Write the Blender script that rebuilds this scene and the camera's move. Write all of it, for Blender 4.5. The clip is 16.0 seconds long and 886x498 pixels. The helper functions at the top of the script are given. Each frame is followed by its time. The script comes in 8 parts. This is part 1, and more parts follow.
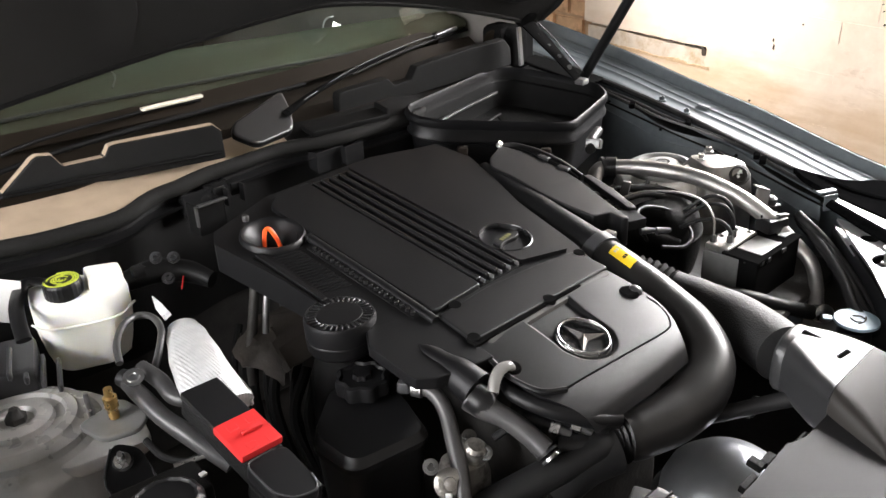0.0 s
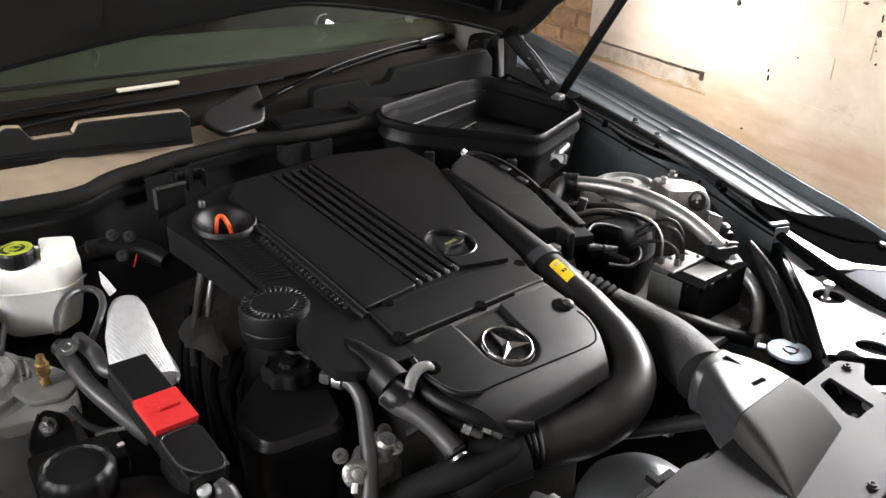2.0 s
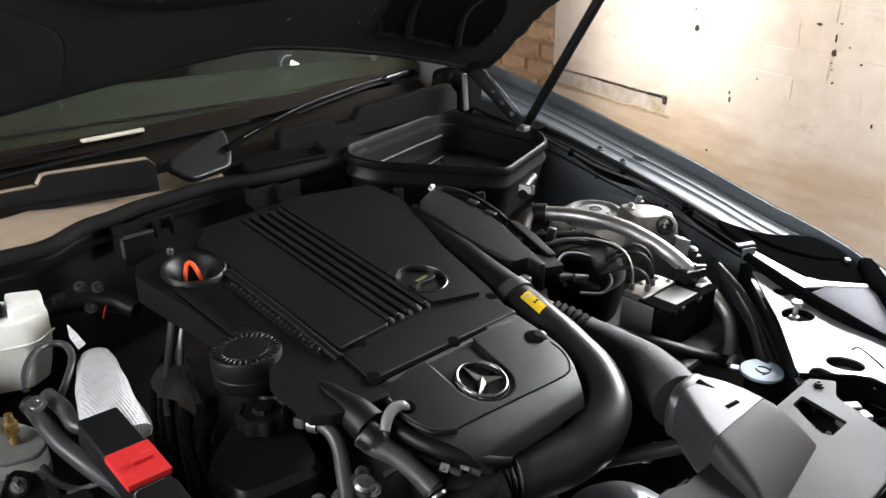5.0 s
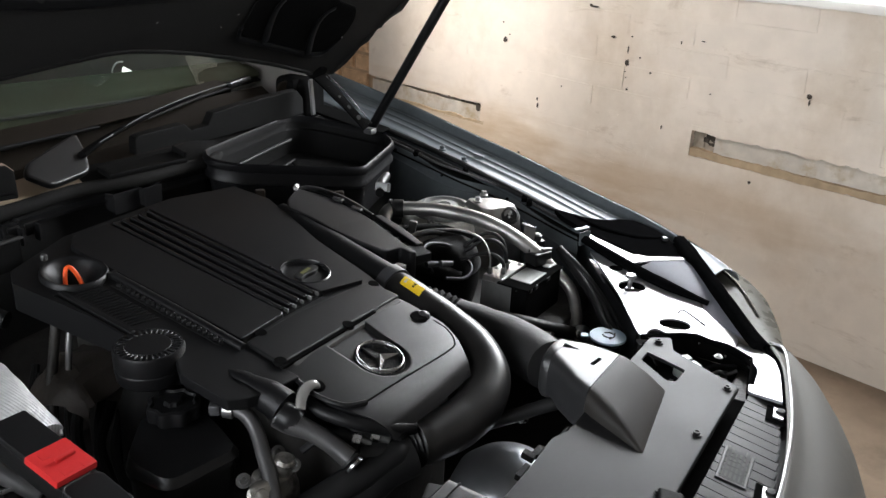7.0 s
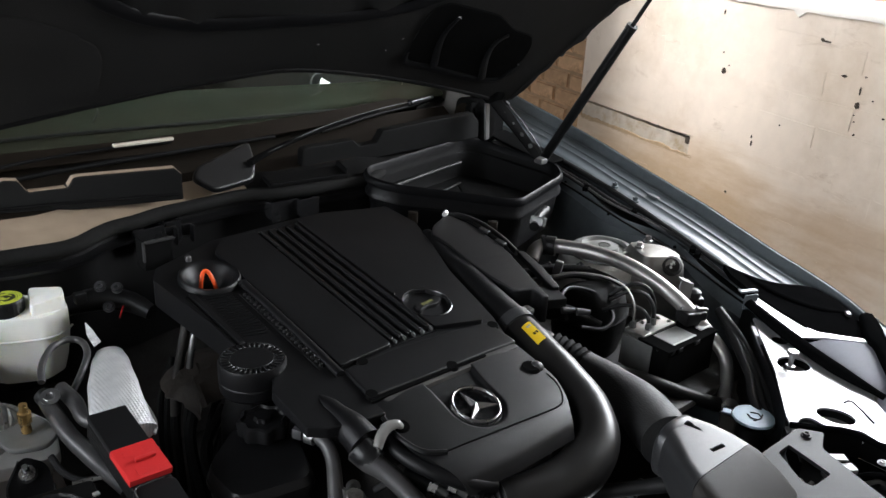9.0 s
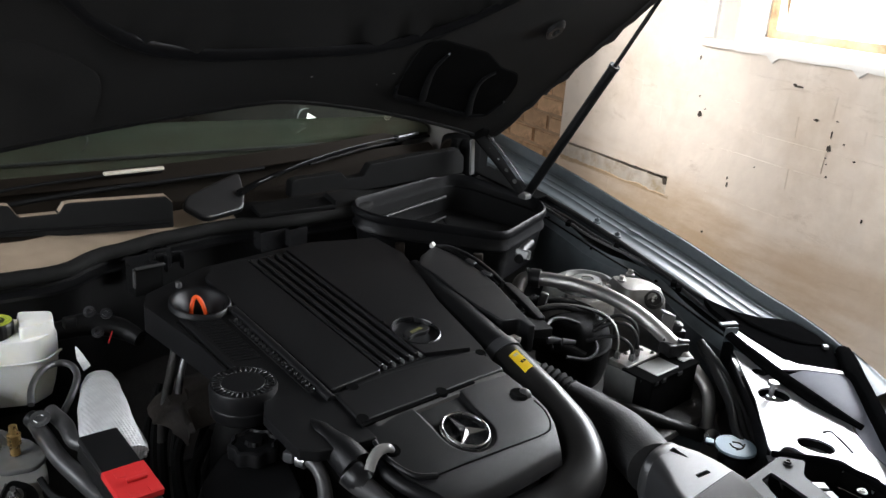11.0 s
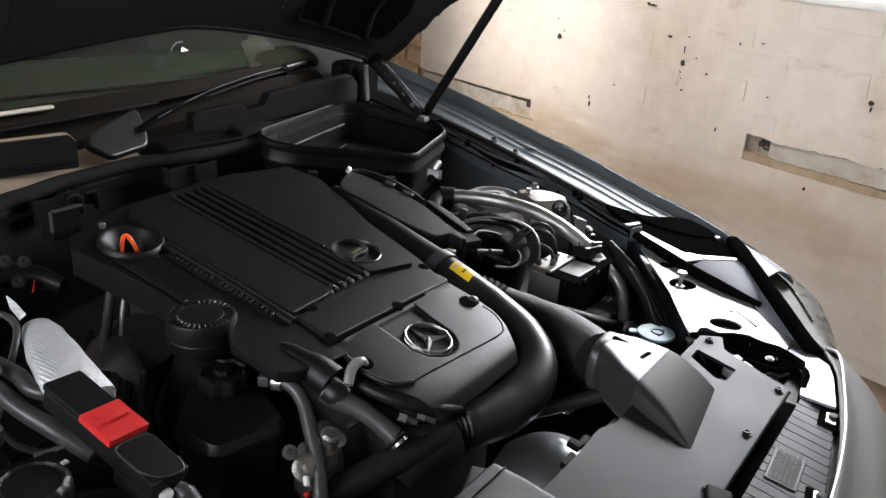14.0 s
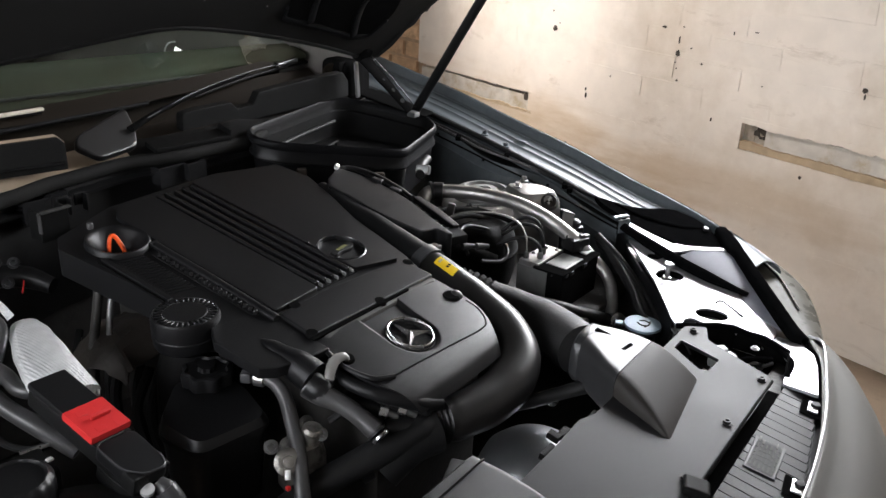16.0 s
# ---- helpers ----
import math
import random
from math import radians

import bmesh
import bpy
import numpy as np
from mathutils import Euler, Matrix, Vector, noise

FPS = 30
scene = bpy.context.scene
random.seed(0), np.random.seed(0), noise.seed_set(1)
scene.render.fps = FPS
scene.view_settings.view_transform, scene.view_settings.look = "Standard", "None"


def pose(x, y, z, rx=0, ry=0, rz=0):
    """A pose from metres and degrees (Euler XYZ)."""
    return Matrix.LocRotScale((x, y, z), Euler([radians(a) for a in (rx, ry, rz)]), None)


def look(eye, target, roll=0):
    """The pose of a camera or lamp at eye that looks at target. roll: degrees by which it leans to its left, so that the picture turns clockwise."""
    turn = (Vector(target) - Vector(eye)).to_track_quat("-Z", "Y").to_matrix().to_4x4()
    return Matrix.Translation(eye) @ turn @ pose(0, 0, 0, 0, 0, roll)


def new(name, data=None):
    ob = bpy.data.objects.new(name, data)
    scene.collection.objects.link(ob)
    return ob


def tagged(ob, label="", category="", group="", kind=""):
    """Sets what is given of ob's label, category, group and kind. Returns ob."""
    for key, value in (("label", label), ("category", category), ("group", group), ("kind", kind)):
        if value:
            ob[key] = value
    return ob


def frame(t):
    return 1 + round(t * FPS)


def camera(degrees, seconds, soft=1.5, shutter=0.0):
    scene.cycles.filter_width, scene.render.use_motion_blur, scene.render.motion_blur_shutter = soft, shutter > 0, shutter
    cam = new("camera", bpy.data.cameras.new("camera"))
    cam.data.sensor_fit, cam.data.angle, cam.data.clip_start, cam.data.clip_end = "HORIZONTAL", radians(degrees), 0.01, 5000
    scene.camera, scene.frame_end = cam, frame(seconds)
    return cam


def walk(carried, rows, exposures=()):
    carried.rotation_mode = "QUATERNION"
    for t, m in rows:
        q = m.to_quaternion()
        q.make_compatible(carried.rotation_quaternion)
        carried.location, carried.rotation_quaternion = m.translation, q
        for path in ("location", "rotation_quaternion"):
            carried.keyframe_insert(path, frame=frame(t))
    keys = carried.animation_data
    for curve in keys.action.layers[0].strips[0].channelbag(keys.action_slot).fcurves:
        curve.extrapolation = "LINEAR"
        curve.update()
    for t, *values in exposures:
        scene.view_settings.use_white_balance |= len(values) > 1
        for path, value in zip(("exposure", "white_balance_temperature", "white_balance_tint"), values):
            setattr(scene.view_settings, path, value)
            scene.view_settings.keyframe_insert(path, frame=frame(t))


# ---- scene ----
cam = camera(55.5, 16.0)
PATH = [
    (0, (-0.763, -0.082, 1.328), (0.475, 1.228, 0.462), -2.8),
    (0.5, (-0.743, -0.106, 1.314), (0.464, 1.2, 0.399), -1.5),
    (1, (-0.707, -0.135, 1.326), (0.451, 1.193, 0.38), -1.0),
    (1.5, (-0.696, -0.168, 1.327), (0.45, 1.174, 0.385), -1.0),
    (2, (-0.714, -0.174, 1.342), (0.509, 1.154, 0.482), 1.5),
    (2.5, (-0.732, -0.181, 1.347), (0.49, 1.173, 0.525), 1.6),
    (3, (-0.733, -0.183, 1.345), (0.506, 1.163, 0.536), 1.4),
    (3.2, (-0.734, -0.185, 1.342), (0.52, 1.154, 0.545), 1.2),
    (5.3, (-0.705, -0.177, 1.353), (0.595, 1.119, 0.557), -1.1),
    (5.5, (-0.727, -0.17, 1.353), (0.654, 1.058, 0.587), -0.1),
    (6, (-0.803, -0.138, 1.349), (0.694, 0.948, 0.587), 1.9),
    (6.5, (-0.857, -0.132, 1.351), (0.724, 0.835, 0.6), 2.6),
    (7, (-0.866, -0.144, 1.354), (0.723, 0.804, 0.594), 2.5),
    (7.5, (-0.842, -0.147, 1.358), (0.715, 0.863, 0.612), 1.3),
    (8, (-0.768, -0.174, 1.352), (0.714, 0.957, 0.628), 3.1),
    (8.5, (-0.717, -0.204, 1.366), (0.596, 1.097, 0.601), 3.4),
    (8.7, (-0.715, -0.217, 1.383), (0.542, 1.133, 0.61), 3.2),
    (11, (-0.752, -0.226, 1.37), (0.569, 1.123, 0.709), 4.3),
    (11.5, (-0.747, -0.233, 1.356), (0.571, 1.115, 0.687), 4.8),
    (12, (-0.744, -0.221, 1.349), (0.563, 1.106, 0.618), 3.7),
    (12.5, (-0.788, -0.191, 1.346), (0.566, 1.075, 0.595), 4.9),
    (13, (-0.861, -0.151, 1.335), (0.503, 1.079, 0.544), 2.1),
    (13.5, (-0.883, -0.129, 1.325), (0.592, 0.968, 0.539), 3.8),
    (14, (-0.88, -0.131, 1.329), (0.658, 0.894, 0.564), 4.0),
    (14.5, (-0.893, -0.139, 1.329), (0.662, 0.867, 0.572), 3.9),
    (15, (-0.906, -0.148, 1.334), (0.637, 0.888, 0.596), 3.2),
    (15.5, (-0.908, -0.159, 1.342), (0.615, 0.92, 0.624), 2.4),
    (16, (-0.865, -0.171, 1.34), (0.655, 0.868, 0.558), 2.9),
]
EXPOSURES = [(0.0, 0.76, 6850, 15), (1.5, 0.74, 6850, 15), (2.2, 0.48, 6750, 15), (3.2, 0.44, 6700, 15), (5.3, 0.2, 6500, 13), (6.0, -0.18, 6450, 13), (7.0, -0.24, 6450, 12), (8.5, -0.26, 6350, 12), (12.5, -0.22, 6350, 12), (14.0, -0.22, 6450, 14), (14.5, -0.2, 6500, 14), (16.0, -0.15, 6500, 14)]
walk(cam, [(t, look(eye, target, roll)) for t, eye, target, roll in PATH], EXPOSURES)

# ---- the room's own axes: s along the painted wall, n out of it into the room ----
WALL_YAW = radians(14.0)
WALL_X, WALL_Y = 2.212, 1.442
S_DIR = Vector((math.sin(WALL_YAW), math.cos(WALL_YAW), 0))
N_DIR = Vector((-math.cos(WALL_YAW), math.sin(WALL_YAW), 0))
ROOM = Matrix(((S_DIR.x, N_DIR.x, 0, WALL_X), (S_DIR.y, N_DIR.y, 0, WALL_Y), (0, 0, 1, 0), (0, 0, 0, 1)))


def room(s, n, z):
    return ROOM @ Vector((s, n, z))


# window opening in the painted wall (s range, z range)
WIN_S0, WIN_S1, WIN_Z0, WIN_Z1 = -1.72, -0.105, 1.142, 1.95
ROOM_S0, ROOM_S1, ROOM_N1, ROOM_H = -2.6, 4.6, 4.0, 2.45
# unseen doorway beyond the car, supposed as a source of warm light
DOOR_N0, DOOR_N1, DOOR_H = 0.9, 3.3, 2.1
# unseen side opening, added to light the near side of the bay
SIDE_S0, SIDE_S1, SIDE_H = -2.5, -1.1, 2.05

# ---- world and lights ----
world = bpy.data.worlds.new("sky")
scene.world = world
world.use_nodes = True
wn = world.node_tree.nodes
sky = wn.new("ShaderNodeTexSky")
sky.sky_type, sky.sun_disc = "NISHITA", False
sky.sun_elevation, sky.sun_rotation = radians(35), radians(60)
world.node_tree.links.new(sky.outputs[0], wn["Background"].inputs[0])
wn["Background"].inputs[1].default_value = 0.12


def area_light(name, at, toward, sx, sy, watts, colour):
    lamp = bpy.data.lights.new(name, "AREA")
    lamp.shape, lamp.size, lamp.size_y, lamp.energy, lamp.color = "RECTANGLE", sx, sy, watts, colour
    ob = new(name, lamp)
    ob.matrix_world = look(at, toward)
    return ob


area_light("window_daylight", room((WIN_S0 + WIN_S1) / 2, -0.10, (WIN_Z0 + WIN_Z1) / 2), room((WIN_S0 + WIN_S1) / 2, 2.0, 0.9),
           WIN_S1 - WIN_S0 - 0.1, WIN_Z1 - WIN_Z0 - 0.1, 124, (0.94, 0.98, 1.0))
# unseen source, put beyond the car for the warm light from behind
area_light("doorway_back_light", room(ROOM_S1 - 0.02, (DOOR_N0 + DOOR_N1) / 2, DOOR_H / 2), room(0.0, 2.2, 0.8),
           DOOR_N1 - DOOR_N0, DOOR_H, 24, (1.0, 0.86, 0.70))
# fill lamp in the added opening, for the faces turned to the camera
area_light("side_fill_light", room((SIDE_S0 + SIDE_S1) / 2, ROOM_N1 - 0.02, SIDE_H / 2), room((SIDE_S0 + SIDE_S1) / 2, 0.0, 0.9),
           SIDE_S1 - SIDE_S0, SIDE_H, 95, (0.90, 0.96, 1.0))


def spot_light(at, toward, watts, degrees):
    lamp = bpy.data.lights.new("added_wall_spot", "SPOT")
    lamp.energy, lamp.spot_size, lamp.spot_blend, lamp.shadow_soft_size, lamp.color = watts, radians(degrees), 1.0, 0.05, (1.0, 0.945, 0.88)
    new("added_wall_spot", lamp).matrix_world = look(at, toward)


# no such lamp is seen: two spots added for the bright pool on the wall
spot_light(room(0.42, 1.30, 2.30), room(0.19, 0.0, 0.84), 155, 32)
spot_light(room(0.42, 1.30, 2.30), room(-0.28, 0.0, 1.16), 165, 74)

# ---- materials ----
def material(name, colour, rough=0.5, metal=0.0, vary=0.15, scale=40.0, bump=0.0, bump_scale=400.0, dust=0.0, spec=0.5, coat=0.0, per_object=0.0, noise_kind="NOISE", stains=None, trans=0.0, ior=1.45, alpha=1.0, sub=0.0, world=False, rvary=0.07, smears=None):
    """A node material: base colour varied at two scales, roughness varied, fine relief, light dust on top faces' grain."""
    m = bpy.data.materials.new(name)
    m.use_nodes = True
    nt = m.node_tree
    nd, ln = nt.nodes, nt.links
    bs = nd["Principled BSDF"]
    tc = nd.new("ShaderNodeNewGeometry") if world else nd.new("ShaderNodeTexCoord")
    place = tc.outputs["Position"] if world else tc.outputs["Object"]
    n1 = nd.new("ShaderNodeTexNoise")
    n1.inputs["Scale"].default_value, n1.inputs["Detail"].default_value = scale, 6
    n2 = nd.new("ShaderNodeTexNoise")
    n2.inputs["Scale"].default_value, n2.inputs["Detail"].default_value = scale * 0.12, 3
    for n in (n1, n2):
        ln.new(place, n.inputs["Vector"])
    add = nd.new("ShaderNodeMath")
    add.operation = "ADD"
    ln.new(n1.outputs[0], add.inputs[0])
    ln.new(n2.outputs[0], add.inputs[1])
    mr = nd.new("ShaderNodeMapRange")
    mr.inputs[1].default_value, mr.inputs[2].default_value = 0.7, 1.3
    mr.inputs[3].default_value, mr.inputs[4].default_value = 1 - vary, 1 + vary
    ln.new(add.outputs[0], mr.inputs[0])
    mul = nd.new("ShaderNodeVectorMath")
    mul.operation = "SCALE"
    mul.inputs[0].default_value = colour
    if per_object:
        oi = nd.new("ShaderNodeObjectInfo")
        mo = nd.new("ShaderNodeMapRange")
        mo.inputs[3].default_value, mo.inputs[4].default_value = 1 - per_object, 1 + per_object
        ln.new(oi.outputs["Random"], mo.inputs[0])
        mm = nd.new("ShaderNodeMath")
        mm.operation = "MULTIPLY"
        ln.new(mr.outputs[0], mm.inputs[0])
        ln.new(mo.outputs[0], mm.inputs[1])
        ln.new(mm.outputs[0], mul.inputs["Scale"])
    else:
        ln.new(mr.outputs[0], mul.inputs["Scale"])
    col = mul.outputs[0]
    if stains:
        scol, sscale, lo, hi = stains
        n3 = nd.new("ShaderNodeTexNoise")
        n3.inputs["Scale"].default_value, n3.inputs["Detail"].default_value, n3.inputs["Roughness"].default_value = sscale, 8, 0.65
        ln.new(place, n3.inputs["Vector"])
        r3 = nd.new("ShaderNodeMapRange")
        r3.inputs[1].default_value, r3.inputs[2].default_value = lo, hi
        ln.new(n3.outputs[0], r3.inputs[0])
        mx = nd.new("ShaderNodeMix")
        mx.data_type = "RGBA"
        ln.new(r3.outputs[0], mx.inputs["Factor"])
        ln.new(col, mx.inputs["A"])
        mx.inputs["B"].default_value = (*scol, 1)
        col = mx.outputs["Result"]
    if smears:
        scol, sscale, stretch, lo, hi, most = smears
        mp = nd.new("ShaderNodeMapping")
        mp.inputs["Scale"].default_value = (1, 1, stretch)
        ln.new(place, mp.inputs["Vector"])
        n5 = nd.new("ShaderNodeTexNoise")
        n5.inputs["Scale"].default_value, n5.inputs["Detail"].default_value, n5.inputs["Roughness"].default_value, n5.inputs["Distortion"].default_value = sscale, 9, 0.72, 0.6
        ln.new(mp.outputs[0], n5.inputs["Vector"])
        r5 = nd.new("ShaderNodeMapRange")
        r5.inputs[1].default_value, r5.inputs[2].default_value, r5.inputs[4].default_value = lo, hi, most
        ln.new(n5.outputs[0], r5.inputs[0])
        m5 = nd.new("ShaderNodeMix")
        m5.data_type = "RGBA"
        ln.new(r5.outputs[0], m5.inputs["Factor"])
        ln.new(col, m5.inputs["A"])
        m5.inputs["B"].default_value = (*scol, 1)
        col = m5.outputs["Result"]
    if dust:
        n4 = nd.new("ShaderNodeTexNoise")
        n4.inputs["Scale"].default_value, n4.inputs["Detail"].default_value = 900, 2
        ln.new(place, n4.inputs["Vector"])
        r4 = nd.new("ShaderNodeMapRange")
        r4.inputs[1].default_value, r4.inputs[2].default_value, r4.inputs[4].default_value = 0.66, 0.74, dust
        ln.new(n4.outputs[0], r4.inputs[0])
        md = nd.new("ShaderNodeMix")
        md.data_type = "RGBA"
        ln.new(r4.outputs[0], md.inputs["Factor"])
        ln.new(col, md.inputs["A"])
        md.inputs["B"].default_value = (0.35, 0.33, 0.30, 1)
        col = md.outputs["Result"]
    ln.new(col, bs.inputs["Base Color"])
    rr = nd.new("ShaderNodeMapRange")
    rr.inputs[1].default_value, rr.inputs[2].default_value = 0.7, 1.3
    rr.inputs[3].default_value, rr.inputs[4].default_value = max(0.02, rough - rvary), min(1, rough + rvary)
    ln.new(add.outputs[0], rr.inputs[0])
    ln.new(rr.outputs[0], bs.inputs["Roughness"])
    bs.inputs["Metallic"].default_value = metal
    bs.inputs["Specular IOR Level"].default_value = spec
    bs.inputs["Coat Weight"].default_value = coat
    bs.inputs["Coat Roughness"].default_value = 0.12
    bs.inputs["Transmission Weight"].default_value = trans
    bs.inputs["IOR"].default_value = ior
    bs.inputs["Subsurface Weight"].default_value = sub
    bs.inputs["Subsurface Radius"].default_value = (0.02, 0.018, 0.012)
    if bump:
        nb = nd.new("ShaderNodeTexNoise") if noise_kind == "NOISE" else nd.new("ShaderNodeTexVoronoi")
        if noise_kind == "DOTS":
            nb.inputs["Randomness"].default_value = 0.0
        nb.inputs["Scale"].default_value = bump_scale
        ln.new(place, nb.inputs["Vector"])
        bp = nd.new("ShaderNodeBump")
        bp.inputs["Strength"].default_value, bp.inputs["Distance"].default_value = bump, 0.002
        ln.new(nb.outputs[0], bp.inputs["Height"])
        ln.new(bp.outputs[0], bs.inputs["Normal"])
    return m


BLACK = material("satin_black_plastic", (0.0065, 0.0065, 0.007), 0.36, vary=0.2, scale=30, bump=0.10, bump_scale=1500, dust=0.05, spec=0.42, rvary=0.02)
BLACK_GRAIN = material("grained_black_plastic", (0.007, 0.007, 0.007), 0.46, vary=0.2, scale=30, bump=0.35, bump_scale=1100, dust=0.04, spec=0.2)
MATTE = material("matt_black_moulding", (0.0048, 0.0048, 0.0048), 0.62, vary=0.25, scale=30, bump=0.3, bump_scale=900, dust=0.03, spec=0.09)
DULLSTEEL = material("dull_dark_steel", (0.14, 0.14, 0.138), 0.42, metal=0.7, vary=0.3, scale=60)
COVER = material("satin_black_cover_plastic", (0.0055, 0.0055, 0.006), 0.41, vary=0.2, scale=30, bump=0.14, bump_scale=1500, dust=0.04, spec=0.27, rvary=0.03)
BROWNBLACK = material("deep_brown_black", (0.0105, 0.0078, 0.0055), 0.6, vary=0.3, scale=14, bump=0.2, bump_scale=900, spec=0.10)
# car paint again, lighter and warmer where the far pillar and door catch light
PILLAR = material("grey_paint_lit_copy", (0.150, 0.140, 0.128), 0.38, metal=0.2, vary=0.10, scale=300, coat=0.7, spec=0.5)
PIPEBLACK = material("worn_black_pipe_plastic", (0.013, 0.0122, 0.0118), 0.34, rvary=0.05, vary=0.25, scale=25, bump=0.06, bump_scale=900, dust=0.03)
RIM = material("dull_black_rim_rubber", (0.006, 0.006, 0.0065), 0.40, vary=0.2, scale=30, bump=0.1, bump_scale=1200, spec=0.06)
GLOSS = material("smooth_black_plastic", (0.012, 0.012, 0.0125), 0.24, rvary=0.03, vary=0.2, scale=25, bump=0.04, bump_scale=900, dust=0.03)
RUBBER = material("black_rubber", (0.013, 0.013, 0.0133), 0.42, vary=0.25, scale=60, bump=0.12, bump_scale=700, dust=0.04, spec=0.26)
SEAL = material("matt_seal_rubber", (0.0032, 0.0032, 0.0034), 0.8, vary=0.25, scale=60, bump=0.12, bump_scale=700, spec=0.0)
FABRIC = material("textured_duct_rubber", (0.02, 0.02, 0.02), 0.55, vary=0.2, scale=80, bump=0.35, bump_scale=420, noise_kind="VORONOI")
FELT = material("black_insulation_felt", (0.009, 0.0088, 0.0084), 0.8, vary=0.3, scale=90, bump=0.5, bump_scale=700, dust=0.03, spec=0.15)
DARK = material("grimy_dark_metal", (0.030, 0.028, 0.026), 0.6, metal=0.2, vary=0.5, scale=30, bump=0.5, bump_scale=120)
GREYPLASTIC = material("satin_dark_grey_plastic", (0.038, 0.038, 0.040), 0.34, rvary=0.03, vary=0.12, scale=30, bump=0.1, bump_scale=1500)
SHROUD = material("grey_black_shroud_plastic", (0.02, 0.02, 0.021), 0.40, vary=0.12, scale=12, bump=0.08, bump_scale=1600, dust=0.04, spec=0.11)
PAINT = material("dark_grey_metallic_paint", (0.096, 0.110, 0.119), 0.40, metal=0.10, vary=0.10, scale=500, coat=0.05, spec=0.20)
BUMPER = material("grey_metallic_bumper_paint", (0.15, 0.147, 0.138), 0.55, metal=0.1, vary=0.06, scale=500, spec=0.2)
STEEL = material("weathered_steel", (0.40, 0.40, 0.40), 0.30, metal=0.95, vary=0.3, scale=45, bump=0.2, bump_scale=200, stains=((0.12, 0.11, 0.10), 30, 0.5, 0.75))
ALU = material("cast_aluminium", (0.74, 0.73, 0.71), 0.36, metal=0.85, vary=0.2, scale=60, bump=0.35, bump_scale=260, stains=((0.3, 0.29, 0.27), 26, 0.58, 0.8))
TURRET = material("dull_galvanised_steel", (0.50, 0.49, 0.475), 0.30, metal=0.22, vary=0.15, scale=40, bump=0.08, bump_scale=200, stains=((0.30, 0.26, 0.22), 18, 0.60, 0.8), spec=0.7)
PIPEALU = material("dull_aluminium_pipe", (0.36, 0.35, 0.335), 0.42, metal=0.85, vary=0.2, scale=50, bump=0.1, bump_scale=300, stains=((0.2, 0.17, 0.13), 22, 0.55, 0.8))
NUB = material("grey_moulded_plastic", (0.20, 0.195, 0.185), 0.28, vary=0.1, scale=40)
MOUNT = material("dull_grey_mount_metal", (0.22, 0.22, 0.215), 0.5, metal=0.4, vary=0.2, scale=40, bump=0.1, bump_scale=200, spec=0.3)
PUMPALU = material("oily_cast_alloy", (0.34, 0.325, 0.30), 0.34, metal=0.85, vary=0.35, scale=60, bump=0.3, bump_scale=260, stains=((0.06, 0.055, 0.05), 40, 0.5, 0.68))
SCREW = material("blackened_screw", (0.014, 0.014, 0.014), 0.5, vary=0.2, spec=0.15)
MOUTH = material("matt_grained_plastic", (0.027, 0.0245, 0.0225), 0.46, vary=0.15, scale=30, bump=0.2, bump_scale=1500, spec=0.13)
SNORKEL = material("satin_snorkel_plastic", (0.024, 0.024, 0.025), 0.36, vary=0.12, scale=30, bump=0.1, bump_scale=1500, spec=0.5, rvary=0.03)
# grey metallic base brings up the window's reflection on the dome
FANGREY = material("fan_highlight_grey", (0.26, 0.265, 0.275), 0.33, metal=0.75, vary=0.15, scale=20, spec=0.8, rvary=0.04)
CHROME = material("chrome", (0.30, 0.295, 0.29), 0.24, metal=1.0, vary=0.08, scale=30)
BRASS = material("brass", (0.55, 0.36, 0.14), 0.3, metal=0.9, vary=0.2, scale=60)
RED = material("red_plastic", (0.52, 0.022, 0.022), 0.42, vary=0.1, scale=40, bump=0.05)
ORANGE = material("orange_plastic", (0.85, 0.10, 0.015), 0.4, vary=0.1)
YELLOW = material("yellow_label", (0.75, 0.50, 0.02), 0.4, vary=0.08)
LIME = material("yellow_green_print", (0.46, 0.52, 0.06), 0.5, vary=0.15)
WHITE = material("white_print", (0.7, 0.7, 0.68), 0.5, vary=0.05)
REDPRINT = material("red_print", (0.5, 0.06, 0.05), 0.5, vary=0.1)
MILK = material("milky_translucent_plastic", (0.93, 0.92, 0.85), 0.35, vary=0.08, scale=20, sub=0.25, stains=((0.55, 0.47, 0.22), 9, 0.55, 0.8))
FOIL = material("silver_foil_sleeve", (0.80, 0.80, 0.80), 0.42, metal=0.5, vary=0.12, scale=60, bump=0.9, bump_scale=235, noise_kind="DOTS")
BLUECAP = material("pale_blue_plastic", (0.36, 0.47, 0.56), 0.45, vary=0.08)
GREYTAPE = material("grey_sticker", (0.42, 0.42, 0.42), 0.45, vary=0.12)
# silver metal base puts the window's glare into the panel's colour
GLAREGREY = material("panel_glare_grey", (0.42, 0.42, 0.43), 0.34, metal=0.6, vary=0.08, scale=20, bump=0.08, bump_scale=1500)
SHIELD = material("dull_heat_shield", (0.040, 0.034, 0.029), 0.5, metal=0.3, vary=0.4, scale=20, bump=0.4, bump_scale=90)
LEDGE_TAN = material("bare_tan_mortar", (0.46, 0.35, 0.23), 0.9, vary=0.2, scale=30, bump=0.6, bump_scale=110)
LABEL_DARK = material("dark_printed_label", (0.018, 0.018, 0.018), 0.5, vary=0.2, spec=0.1)
LABEL_FADED = material("worn_label_print", (0.075, 0.076, 0.07), 0.6, vary=0.3, spec=0.1)
LABEL_INK = material("faded_label_ink", (0.17, 0.17, 0.165), 0.6, vary=0.2, spec=0.1)
